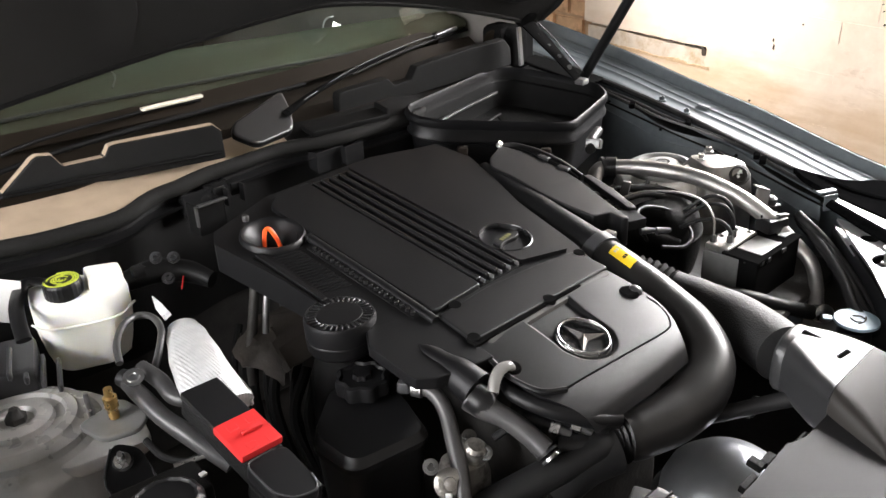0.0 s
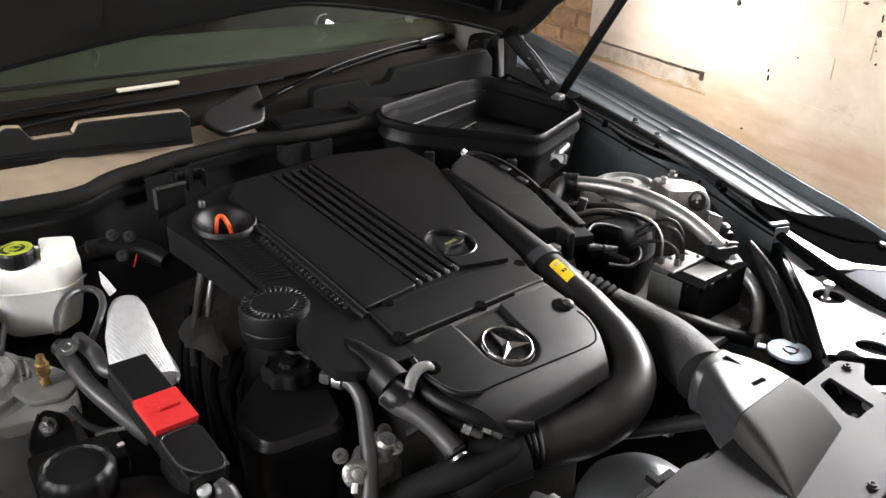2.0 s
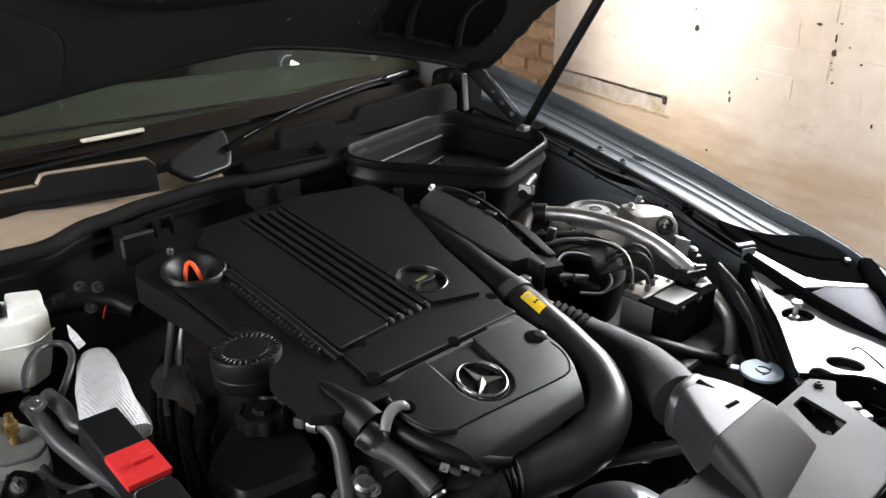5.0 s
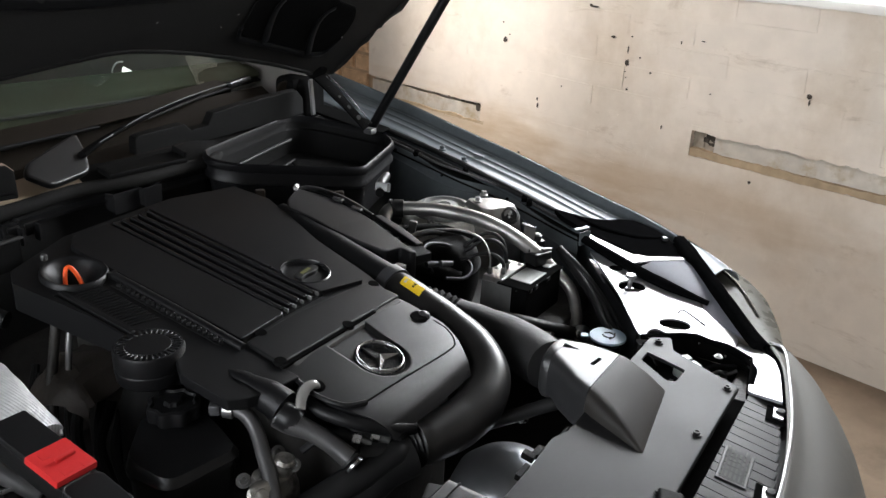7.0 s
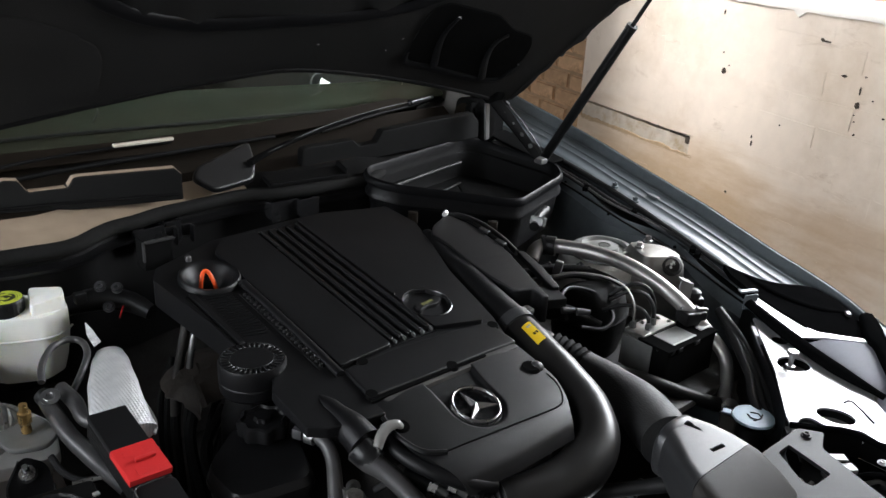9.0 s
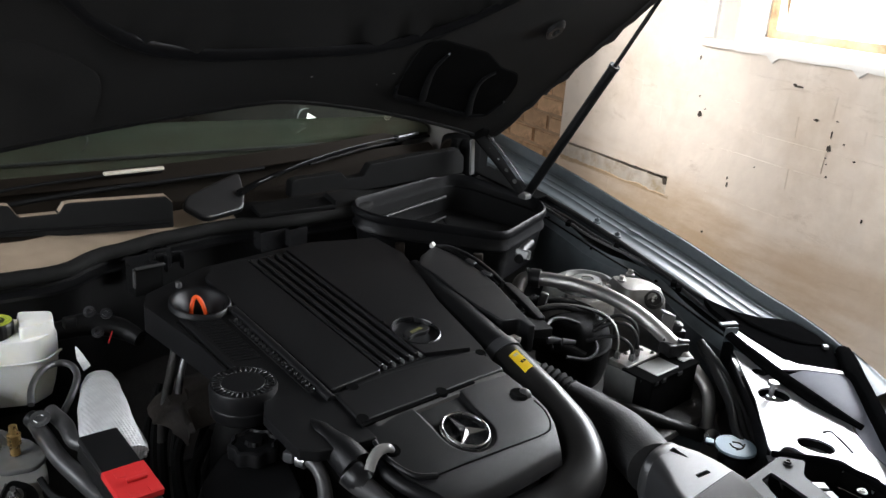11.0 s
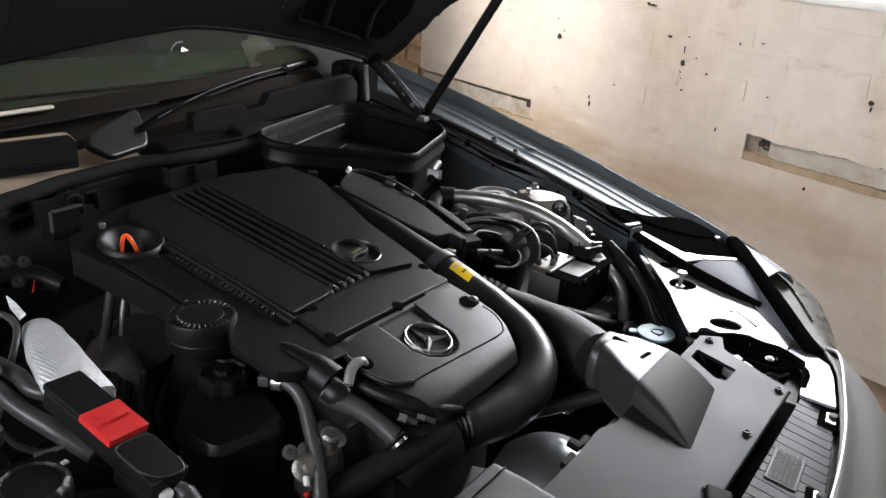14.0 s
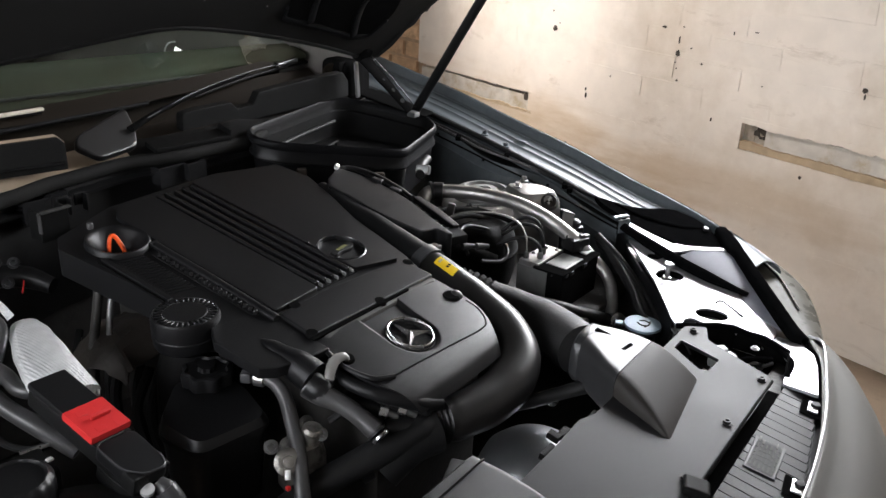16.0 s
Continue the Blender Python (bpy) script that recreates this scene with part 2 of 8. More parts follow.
CREAM = material("cream_masonry_paint", (0.785, 0.708, 0.622), 0.75, vary=0.06, scale=14, bump=0.9, bump_scale=22, per_object=0.02, stains=((0.58, 0.48, 0.37), 2.6, 0.48, 0.82), world=True, smears=((0.36, 0.26, 0.17), 4.5, 3.0, 0.60, 0.76, 0.5))


def painted_wall_shade(m, colour, s_mid, z_mid, s_half, z_half, most):
    """Tan shade painted into the wall's colour: an uneven oval, streaked along the wall."""
    nd, ln = m.node_tree.nodes, m.node_tree.links
    base = nd["Principled BSDF"].inputs["Base Color"].links[0].from_socket
    geo = nd.new("ShaderNodeNewGeometry")
    terms = []
    for axis, mid, half in ((S_DIR, S_DIR.dot(Vector((WALL_X, WALL_Y, 0))) + s_mid, s_half), (Vector((0, 0, 1)), z_mid, z_half)):
        dot = nd.new("ShaderNodeVectorMath")
        dot.operation = "DOT_PRODUCT"
        dot.inputs[1].default_value = axis
        ln.new(geo.outputs["Position"], dot.inputs[0])
        away = nd.new("ShaderNodeMath")
        away.operation = "SUBTRACT"
        away.inputs[1].default_value = mid
        ln.new(dot.outputs["Value"], away.inputs[0])
        part_ = nd.new("ShaderNodeMath")
        part_.operation = "DIVIDE"
        part_.inputs[1].default_value = half
        ln.new(away.outputs[0], part_.inputs[0])
        sq = nd.new("ShaderNodeMath")
        sq.operation = "MULTIPLY"
        ln.new(part_.outputs[0], sq.inputs[0])
        ln.new(part_.outputs[0], sq.inputs[1])
        terms.append(sq.outputs[0])
    far = nd.new("ShaderNodeMath")
    ln.new(terms[0], far.inputs[0])
    ln.new(terms[1], far.inputs[1])
    streak = nd.new("ShaderNodeMapping")
    streak.inputs["Scale"].default_value = (1.5, 1.5, 7.0)
    ln.new(geo.outputs["Position"], streak.inputs["Vector"])
    ns = nd.new("ShaderNodeTexNoise")
    ns.inputs["Scale"].default_value, ns.inputs["Detail"].default_value, ns.inputs["Roughness"].default_value = 2.2, 8, 0.6
    ln.new(streak.outputs[0], ns.inputs["Vector"])
    edge = nd.new("ShaderNodeMath")
    edge.operation = "MULTIPLY_ADD"
    edge.inputs[1].default_value = 2.2
    ln.new(ns.outputs[0], edge.inputs[0])
    ln.new(far.outputs[0], edge.inputs[2])
    amount = nd.new("ShaderNodeMapRange")
    amount.interpolation_type = "SMOOTHSTEP"
    amount.inputs[1].default_value, amount.inputs[2].default_value, amount.inputs[3].default_value, amount.inputs[4].default_value = 1.0, 2.5, most, 0.0
    ln.new(edge.outputs[0], amount.inputs[0])
    mix = nd.new("ShaderNodeMix")
    mix.data_type = "RGBA"
    ln.new(amount.outputs[0], mix.inputs["Factor"])
    ln.new(base, mix.inputs["A"])
    mix.inputs["B"].default_value = (*colour, 1)
    ln.new(mix.outputs["Result"], nd["Principled BSDF"].inputs["Base Color"])


# the dimmer, warmer light low on the wall, put into its paint colour
painted_wall_shade(CREAM, (0.54, 0.40, 0.245), 0.35, 0.22, 1.15, 0.38, 0.85)
painted_wall_shade(CREAM, (0.56, 0.42, 0.28), -0.80, 0.42, 0.75, 0.10, 0.5)
MORTAR = material("painted_joint", (0.74, 0.67, 0.59), 0.8, vary=0.08, scale=14, bump=0.5, bump_scale=70, stains=((0.50, 0.42, 0.33), 3, 0.60, 0.75), world=True)
LEDGE_GREY = material("bare_grey_cement", (0.58, 0.54, 0.48), 0.85, vary=0.15, scale=25, bump=0.5, bump_scale=90, stains=((0.42, 0.34, 0.22), 14, 0.5, 0.7))
# darker tone that carries the shade inside the wall slot
HOLLOW = material("recess_shade_brick", (0.37, 0.32, 0.26), 0.95, vary=0.35, scale=35, bump=0.7, bump_scale=80)
HOLE = material("dark_hollow", (0.055, 0.045, 0.036), 0.95, vary=0.3)
BROWN_BRICK = material("unpainted_brown_brick", (0.612, 0.408, 0.245), 0.9, vary=0.3, scale=14, bump=0.7, bump_scale=60, per_object=0.18, stains=((0.14, 0.09, 0.05), 9, 0.5, 0.75))
BROWN_JOINT = material("brown_mortar", (0.459, 0.323, 0.204), 0.95, vary=0.25, scale=20, bump=0.5)
CONCRETE = material("dusty_brown_concrete", (0.24, 0.18, 0.13), 0.85, vary=0.25, scale=9, bump=0.5, bump_scale=60, stains=((0.10, 0.075, 0.055), 3, 0.5, 0.8))
PLASTER = material("grey_board", (0.13, 0.122, 0.112), 0.9, vary=0.15, scale=6)
TIMBER = material("weathered_timber", (0.42, 0.30, 0.17), 0.7, vary=0.3, scale=30, bump=0.3, bump_scale=100, stains=((0.16, 0.10, 0.05), 12, 0.48, 0.7))
CEILING_BOARD = material("dark_boards", (0.045, 0.038, 0.03), 0.9, vary=0.25, scale=8)
WHITEPAINT = material("white_gloss_paint", (0.78, 0.76, 0.72), 0.5, vary=0.05, scale=10)
BLUE_CARD = material("dark_blue_card", (0.03, 0.04, 0.12), 0.5, vary=0.15)
# green base and brown blotches also hold the reflections in the windscreen
DASH = material("grey_green_dashboard", (0.0260, 0.0315, 0.0225), 0.9, vary=0.35, scale=9, stains=((0.024, 0.020, 0.013), 2.2, 0.45, 0.7), bump=0.2, bump_scale=600, spec=0.04)
TRIM_DARK = material("dark_cabin_trim", (0.012, 0.0095, 0.007), 0.9, vary=0.3, scale=12, spec=0.05)
# tan base stands for warm light reflected in the black cowl plastic
COWL = material("warm_reflection_plastic", (0.33, 0.255, 0.185), 0.42, vary=0.2, scale=22, bump=0.1, bump_scale=1200, dust=0.12)
LENS = material("clear_lamp_lens", (0.11, 0.106, 0.092), 0.30, vary=0.25, scale=30, spec=0.03)
# lavender base carries what the tilted paint reflects
WEDGE = material("reflection_tinted_paint", (0.19, 0.193, 0.225), 0.5, metal=0.0, spec=0.2, vary=0.06, scale=300)
GREYRUBBER = material("greyed_rubber", (0.046, 0.045, 0.045), 0.36, vary=0.25, scale=60, bump=0.12, bump_scale=700)
# near-black for painted shade in gaps and recesses, and for a few black parts
SLIT = material("black_and_gap_shade", (0.006, 0.006, 0.006), 0.9, vary=0.2, spec=0.0)


def glass(name, tint, rough=0.0):
    m = bpy.data.materials.new(name)
    m.use_nodes = True
    nd, ln = m.node_tree.nodes, m.node_tree.links
    bs = nd["Principled BSDF"]
    bs.inputs["Base Color"].default_value = (*tint, 1)
    bs.inputs["Roughness"].default_value = rough
    bs.inputs["Transmission Weight"].default_value = 1.0
    bs.inputs["IOR"].default_value = 1.5
    return m


GLASS = glass("tinted_screen_glass", (0.82, 0.90, 0.84))


def glow(name, colour, strength):
    m = bpy.data.materials.new(name)
    m.use_nodes = True
    nd, ln = m.node_tree.nodes, m.node_tree.links
    nd.remove(nd["Principled BSDF"])
    em = nd.new("ShaderNodeEmission")
    em.inputs[0].default_value, em.inputs[1].default_value = (*colour, 1), strength
    ln.new(em.outputs[0], nd["Material Output"].inputs[0])
    return m



SKYGLOW = glow("bright_overcast_sky", (1.0, 1.0, 1.0), 3.2)
LIMEPRINT = material("faded_lime_print", (0.12, 0.12, 0.035), 0.5, vary=0.3, scale=80)

# ---- building helpers ----
ROOTS = {}


def smooth(bm, angle=40):
    lim = radians(angle)
    for f in bm.faces:
        f.smooth = True
    for e in bm.edges:
        if len(e.link_faces) == 2:
            e.smooth = e.calc_face_angle(0) < lim


def mesh_of(name, bm, mat, angle=40):
    bmesh.ops.recalc_face_normals(bm, faces=bm.faces)
    smooth(bm, angle)
    me = bpy.data.meshes.new(name)
    bm.to_mesh(me)
    bm.free()
    me.materials.append(mat)
    return me


def thing(name, at, label, category, group="", kind=""):
    """An Empty at the base of a thing; its parts are given in world metres."""
    ob = new(name)
    ob.empty_display_size = 0.02
    ob.location = at
    ROOTS[ob.name] = Vector(at)
    return tagged(ob, label, category, group, kind)


def part(name, bm, mat, parent=None, label="", angle=40, kind=""):
    ob = new(name, mesh_of(name, bm, mat, angle))
    weigh = ob.modifiers.new("flat_faces", "WEIGHTED_NORMAL")
    weigh.keep_sharp = True
    weigh.weight = 80
    if parent is not None:
        ob.parent = parent
        if parent.name in ROOTS:
            ob.matrix_parent_inverse = Matrix.Translation(-ROOTS[parent.name])
    return tagged(ob, label, "", "", kind)


def solo(name, bm, mat, label, category, group="", kind="", angle=40):
    return tagged(part(name, bm, mat, None, "", angle), label, category, group, kind)


def bevel(bm, width, segs=2, angle=35):
    lim = radians(angle)
    es = [e for e in bm.edges if len(e.link_faces) == 2 and e.calc_face_angle(0) > lim]
    if width > 0 and es:
        bmesh.ops.bevel(bm, geom=es, offset=width, segments=segs, profile=0.5, affect="EDGES", clamp_overlap=True)


def box(c, size, bev=0.002, segs=2, rot=(0, 0, 0), m=None):
    bm = bmesh.new()
    bmesh.ops.create_cube(bm, size=1.0)
    bmesh.ops.scale(bm, vec=size, verts=bm.verts)
    bevel(bm, bev, segs)
    bmesh.ops.transform(bm, matrix=(m or Matrix()) @ pose(*c, *rot), verts=bm.verts)
    return bm


def join(*bms):
    out = bmesh.new()
    for b in bms:
        me = bpy.data.meshes.new("tmp")
        b.to_mesh(me)
        b.free()
        out.from_mesh(me)
        bpy.data.meshes.remove(me)
    return out


def rounded(pts, r, n=4):
    """A closed outline with its corners rounded off."""
    out = []
    k = len(pts)
    for i in range(k):
        a, b, c = Vector(pts[i - 1]), Vector(pts[i]), Vector(pts[(i + 1) % k])
        d1, d2 = (a - b), (c - b)
        q = min(r, d1.length * 0.45, d2.length * 0.45)
        p1, p2 = b + d1.normalized() * q, b + d2.normalized() * q
        for j in range(n + 1):
            t = j / n
            out.append((1 - t) ** 2 * p1 + 2 * t * (1 - t) * b + t * t * p2)
    return out


def circle(cx, cy, rx, ry=None, n=24, turn=0.0):
    ry = ry or rx
    ct, st = math.cos(turn), math.sin(turn)
    return [Vector((cx + rx * math.cos(a) * ct - ry * math.sin(a) * st, cy + rx * math.cos(a) * st + ry * math.sin(a) * ct)) for a in [2 * math.pi * i / n for i in range(n)]]


def thicken(bm, low):
    """Close an open sheet into a solid: low gives each corner's place on the under side."""
    faces = list(bm.faces)
    rim = [e for e in bm.edges if len(e.link_faces) == 1]
    rim = [(e.link_loops[0].vert, e.link_loops[0].link_loop_next.vert) for e in rim]
    under = {v: bm.verts.new(c) for v, c in low.items()}
    for f in faces:
        bm.faces.new([under[v] for v in reversed(f.verts[:])])
    for a, b in rim:
        bm.faces.new((b, a, under[a], under[b]))
    bmesh.ops.recalc_face_normals(bm, faces=bm.faces)


def plate(outline, top, thick, holes=(), bev=0.0015, segs=2):
    """A plate with holes. top: a height, or a function of x and y."""
    f = top if callable(top) else (lambda x, y: top)
    bm = bmesh.new()
    edges = []
    for loop in (outline, *holes):
        vs = [bm.verts.new((p[0], p[1], 0)) for p in loop]
        edges += [bm.edges.new((vs[i - 1], vs[i])) for i in range(len(vs))]
    if holes:
        bmesh.ops.triangle_fill(bm, edges=edges, use_beauty=True, use_dissolve=False, normal=(0, 0, 1))
    else:
        bm.faces.new(list(bm.verts))
    bmesh.ops.recalc_face_normals(bm, faces=bm.faces)
    if bm.faces[:] and bm.faces[:][0].normal.z < 0:
        bmesh.ops.reverse_faces(bm, faces=bm.faces)
    thicken(bm, {v: v.co - Vector((0, 0, thick)) for v in bm.verts})
    bevel(bm, bev, segs, 50)
    if not holes:
        bmesh.ops.triangulate(bm, faces=[x for x in bm.faces if len(x.verts) > 4])
    for v in bm.verts:
        v.co.z += f(v.co.x, v.co.y)
    return bm


def spline(pts, per=8):
    """Points of a smooth line through pts."""
    P = [Vector(p) for p in pts]
    if len(P) < 3:
        return P
    P = [2 * P[0] - P[1], *P, 2 * P[-1] - P[-2]]
    out = []
    for i in range(1, len(P) - 2):
        a, b, c, d = P[i - 1:i + 3]
        for j in range(per):
            t = j / per
            out.append(0.5 * (2 * b + (c - a) * t + (2 * a - 5 * b + 4 * c - d) * t * t + (3 * b - a - 3 * c + d) * t ** 3))
    return out + [P[-2]]


def tube(pts, r, n=14, per=8, flat=1.0, caps=True):
    """A swept tube. r: one radius, or one at each of the points."""
    line = spline(pts, per)
    rs = list(r) if isinstance(r, (list, tuple)) else [r] * len(pts)
    bm = bmesh.new()
    rings = []
    up = Vector((0, 0, 1))
    for i, p in enumerate(line):
        d = (line[min(i + 1, len(line) - 1)] - line[max(i - 1, 0)]).normalized()
        if i == 0:
            side = d.cross(up)
            if side.length < 0.05:
                side = d.cross(Vector((1, 0, 0)))
        side = (side - d * side.dot(d)).normalized()
        nor = side.cross(d)
        q = i / max(1, len(line) - 1) * (len(rs) - 1)
        k = min(int(q), len(rs) - 2) if len(rs) > 1 else 0
        w = q - k
        w = w * w * (3 - 2 * w)
        rad = rs[k] * (1 - w) + rs[k + 1] * w if len(rs) > 1 else rs[0]
        rings.append([bm.verts.new(p + side * math.cos(a) * rad + nor * math.sin(a) * rad * flat) for a in [2 * math.pi * j / n for j in range(n)]])
    for a, b in zip(rings, rings[1:]):
        for j in range(n):
            bm.faces.new((a[j - 1], a[j], b[j], b[j - 1]))
    if caps:
        bm.faces.new(rings[0][::-1])
        bm.faces.new(rings[-1])
    return bm


def ribbed(pts, r0, r1, ribs, n=18):
    """A corrugated bellows along pts."""
    line = spline(pts, 12)
    total = len(line) - 1
    P, R = [], []
    for i in range(ribs * 4 + 1):
        q = i / (ribs * 4) * total
        k = min(int(q), total - 1)
        P.append(line[k].lerp(line[k + 1], q - k))
        R.append((r0, (r0 + r1) / 2, r1, (r0 + r1) / 2)[i % 4])
    return tube(P, R, n, per=1)


def lathe(profile, at, axis=(0, 0, 1), n=32, wave=0.0, waves=0):
    """A turned body: (radius, height) pairs along axis. wave: depth of grips round the rim."""
    bm = bmesh.new()
    rings = []
    for r, h in profile:
        ring = []
        for j in range(n):
            a = 2 * math.pi * j / n
            q = r * (1 - (wave * (0.5 + 0.5 * math.cos(a * waves)) if waves else 0))
            ring.append(bm.verts.new((q * math.cos(a), q * math.sin(a), h)))
        rings.append(ring)
    for a, b in zip(rings, rings[1:]):
        for j in range(n):
            bm.faces.new((a[j - 1], a[j], b[j], b[j - 1]))
    if profile[0][0] > 1e-4:
        bm.faces.new(rings[0][::-1])
    if profile[-1][0] > 1e-4:
        bm.faces.new(rings[-1])
    bmesh.ops.remove_doubles(bm, verts=bm.verts, dist=1e-6)
    turn = Vector((0, 0, 1)).rotation_difference(Vector(axis).normalized()).to_matrix().to_4x4()
    bmesh.ops.transform(bm, matrix=Matrix.Translation(at) @ turn, verts=bm.verts)
    return bm


def loft(rings, caps=True):
    bm = bmesh.new()
    R = [[bm.verts.new(p) for p in ring] for ring in rings]
    n = len(R[0])
    for a, b in zip(R, R[1:]):
        for j in range(n):
            bm.faces.new((a[j - 1], a[j], b[j], b[j - 1]))
    if caps:
        bm.faces.new(R[0][::-1])
        bm.faces.new(R[-1])
    return bm


def sheet(rows, thick=0.002):
    """A curved panel through rows of points, with a thickness downwards along its normals."""
    bm = bmesh.new()
    V = [[bm.verts.new(p) for p in row] for row in rows]
    for a, b in zip(V, V[1:]):
        for j in range(len(a) - 1):
            bm.faces.new((a[j], a[j + 1], b[j + 1], b[j]))
    bmesh.ops.recalc_face_normals(bm, faces=bm.faces)
    if sum(f.normal.z for f in bm.faces) < 0:
        bmesh.ops.reverse_faces(bm, faces=bm.faces)
    bm.normal_update()
    thicken(bm, {v: v.co - v.normal * thick for v in bm.verts})
    return bm


def fine_rows(rows, per=4, across=4):
    """Rows of points made denser along both ways by smooth lines."""
    rows = [spline(r, across) for r in rows]
    cols = [spline([r[j] for r in rows], per) for j in range(len(rows[0]))]
    return [[c[i] for c in cols] for i in range(len(cols[0]))]


def bolt_head(at, r, axis=(0, 0, 1), h=0.004):
    return lathe([(r * 1.6, 0), (r * 1.6, h * 0.3), (r, h * 0.35), (r, h), (r * 0.55, h), (r * 0.5, h * 0.5), (0, h * 0.5)], at, axis, 12)

# ---- the garage ----
def wall_slab(name, corners, label):
    """A thick wall or slab between two opposite corners in the room's axes."""
    (s0, n0, z0), (s1, n1, z1) = corners
    bm = box(((s0 + s1) / 2, (n0 + n1) / 2, (z0 + z1) / 2), (s1 - s0, n1 - n0, z1 - z0), 0)
    bmesh.ops.transform(bm, matrix=ROOM, verts=bm.verts)
    return bm


def structure(name, bm, mat, label):
    return solo(name, bm, mat, label, name.split("_")[0], kind="structure")


structure("floor", wall_slab("", ((ROOM_S0, -0.3, -0.15), (ROOM_S1, ROOM_N1, 0.0)), ""), CONCRETE, "dusty brown stained concrete garage floor")
# the ceiling is out of view; kept dark so the glass reflects little of it
structure("ceiling", wall_slab("", ((ROOM_S0, -0.3, ROOM_H), (ROOM_S1, ROOM_N1 + 0.2, ROOM_H + 0.12)), ""), CEILING_BOARD, "dark board garage ceiling")
structure("wall_west", join(wall_slab("", ((ROOM_S0, ROOM_N1, 0), (SIDE_S0, ROOM_N1 + 0.2, ROOM_H)), ""), wall_slab("", ((SIDE_S1, ROOM_N1, 0), (ROOM_S1, ROOM_N1 + 0.2, ROOM_H)), ""),
                            wall_slab("", ((SIDE_S0, ROOM_N1, SIDE_H), (SIDE_S1, ROOM_N1 + 0.2, ROOM_H)), "")), PLASTER, "plain grey garage wall with an unseen opening, added for side light")
structure("wall_south", wall_slab("", ((ROOM_S0 - 0.2, -0.3, 0), (ROOM_S0, ROOM_N1 + 0.2, ROOM_H)), ""), PLASTER, "plain grey wall at the end of the garage")
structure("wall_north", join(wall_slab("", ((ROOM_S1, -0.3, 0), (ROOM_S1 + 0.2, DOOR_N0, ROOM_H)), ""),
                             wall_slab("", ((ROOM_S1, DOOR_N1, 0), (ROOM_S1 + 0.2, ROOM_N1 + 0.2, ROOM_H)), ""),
                             wall_slab("", ((ROOM_S1, DOOR_N0, DOOR_H), (ROOM_S1 + 0.2, DOOR_N1, ROOM_H)), "")), PLASTER, "plain grey wall round an unseen doorway, added for light from behind the car")

PITCH, BRICK_L, BASE_Z = 0.0905, 0.262, 0.0345
PAINT_END = 0.862
JOINT_N = -0.004
SLOT = (-4.0, -0.872, 0.5775, 0.676)      # right-hand missing course
LEDGE = (0.12, PAINT_END, 0.487, 0.5775)   # left-hand one


def in_window(s, z):
    return WIN_S0 - 0.02 < s < WIN_S1 + 0.02 and WIN_Z0 - 0.01 < z < WIN_Z1 + 0.02


wall_east = structure("wall_east", join(
    wall_slab("", ((ROOM_S0, -0.24, 0), (PAINT_END - 0.03, -0.08, WIN_Z0)), ""),
    wall_slab("", ((ROOM_S0, -0.24, WIN_Z0), (WIN_S0, -0.08, WIN_Z1)), ""),
    wall_slab("", ((WIN_S1, -0.24, WIN_Z0), (PAINT_END - 0.03, -0.08, WIN_Z1)), ""),
    wall_slab("", ((ROOM_S0, -0.24, WIN_Z1), (PAINT_END - 0.03, -0.08, ROOM_H)), "")), MORTAR, "cream-painted brick garage wall with worn patches and a window")


def joint_sheet():
    """The paint-filled joints: a slightly uneven sheet just behind the brick faces, open at window, slot and ledge."""
    bms = []
    cuts_z = [0.0, LEDGE[2], LEDGE[3], SLOT[3], WIN_Z0, WIN_Z1, ROOM_H]
    cuts_s = [ROOM_S0, WIN_S0, SLOT[1], WIN_S1, LEDGE[0], LEDGE[1]]
    for z0, z1 in zip(cuts_z, cuts_z[1:]):
        for s0, s1 in zip(cuts_s, cuts_s[1:]):
            sm, zm = (s0 + s1) / 2, (z0 + z1) / 2
            if in_window(sm, zm) or (SLOT[0] < sm < SLOT[1] and SLOT[2] <= zm <= SLOT[3]) or (LEDGE[0] < sm < LEDGE[1] and LEDGE[2] <= zm <= LEDGE[3]):
                continue
            bms.append(wall_slab("", ((s0, -0.08, z0), (s1, JOINT_N, z1)), ""))
    return join(*bms)


part("joint_fill", joint_sheet(), CREAM, wall_east)
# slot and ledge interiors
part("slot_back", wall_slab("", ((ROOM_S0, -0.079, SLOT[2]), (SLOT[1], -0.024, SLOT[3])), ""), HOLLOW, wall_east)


def ragged(name, s0, s1, z0, z1, n0, n1, up, low, seed, mat, step=0.012):
    """A broken strip of render along the wall: its upper and lower edges wander by up and low metres."""
    g = random.Random(seed)
    k = max(4, int((s1 - s0) / step))
    drift_u = drift_l = 0.0
    rows = []
    for i in range(k + 1):
        drift_u = 0.7 * drift_u + 0.3 * g.uniform(-1, 1)
        drift_l = 0.7 * drift_l + 0.3 * g.uniform(-1, 1)
        sv = s0 + (s1 - s0) * i / k + g.uniform(-0.3, 0.3) * step
        zt, zb = z1 + up * (2.0 * drift_u + 0.4 * g.uniform(-1, 1)), z0 + low * (2.0 * drift_l + 0.4 * g.uniform(-1, 1))
        rows.append([room(sv, n0, zt), room(sv, n1, zt - 0.002), room(sv, n1, zb + 0.002), room(sv, n0, zb)])
    return part(name, loft(rows), mat, wall_east, angle=30)


ragged("slot_bed", ROOM_S0, SLOT[1] - 0.005, SLOT[2] - 0.002, SLOT[2] + 0.028, -0.026, -0.004, 0.005, 0.004, 5, LEDGE_TAN)
ragged("slot_edge", ROOM_S0, SLOT[1] + 0.004, SLOT[3] - 0.012, SLOT[3] + 0.012, -0.020, -0.0012, 0.001, 0.005, 6, CREAM)
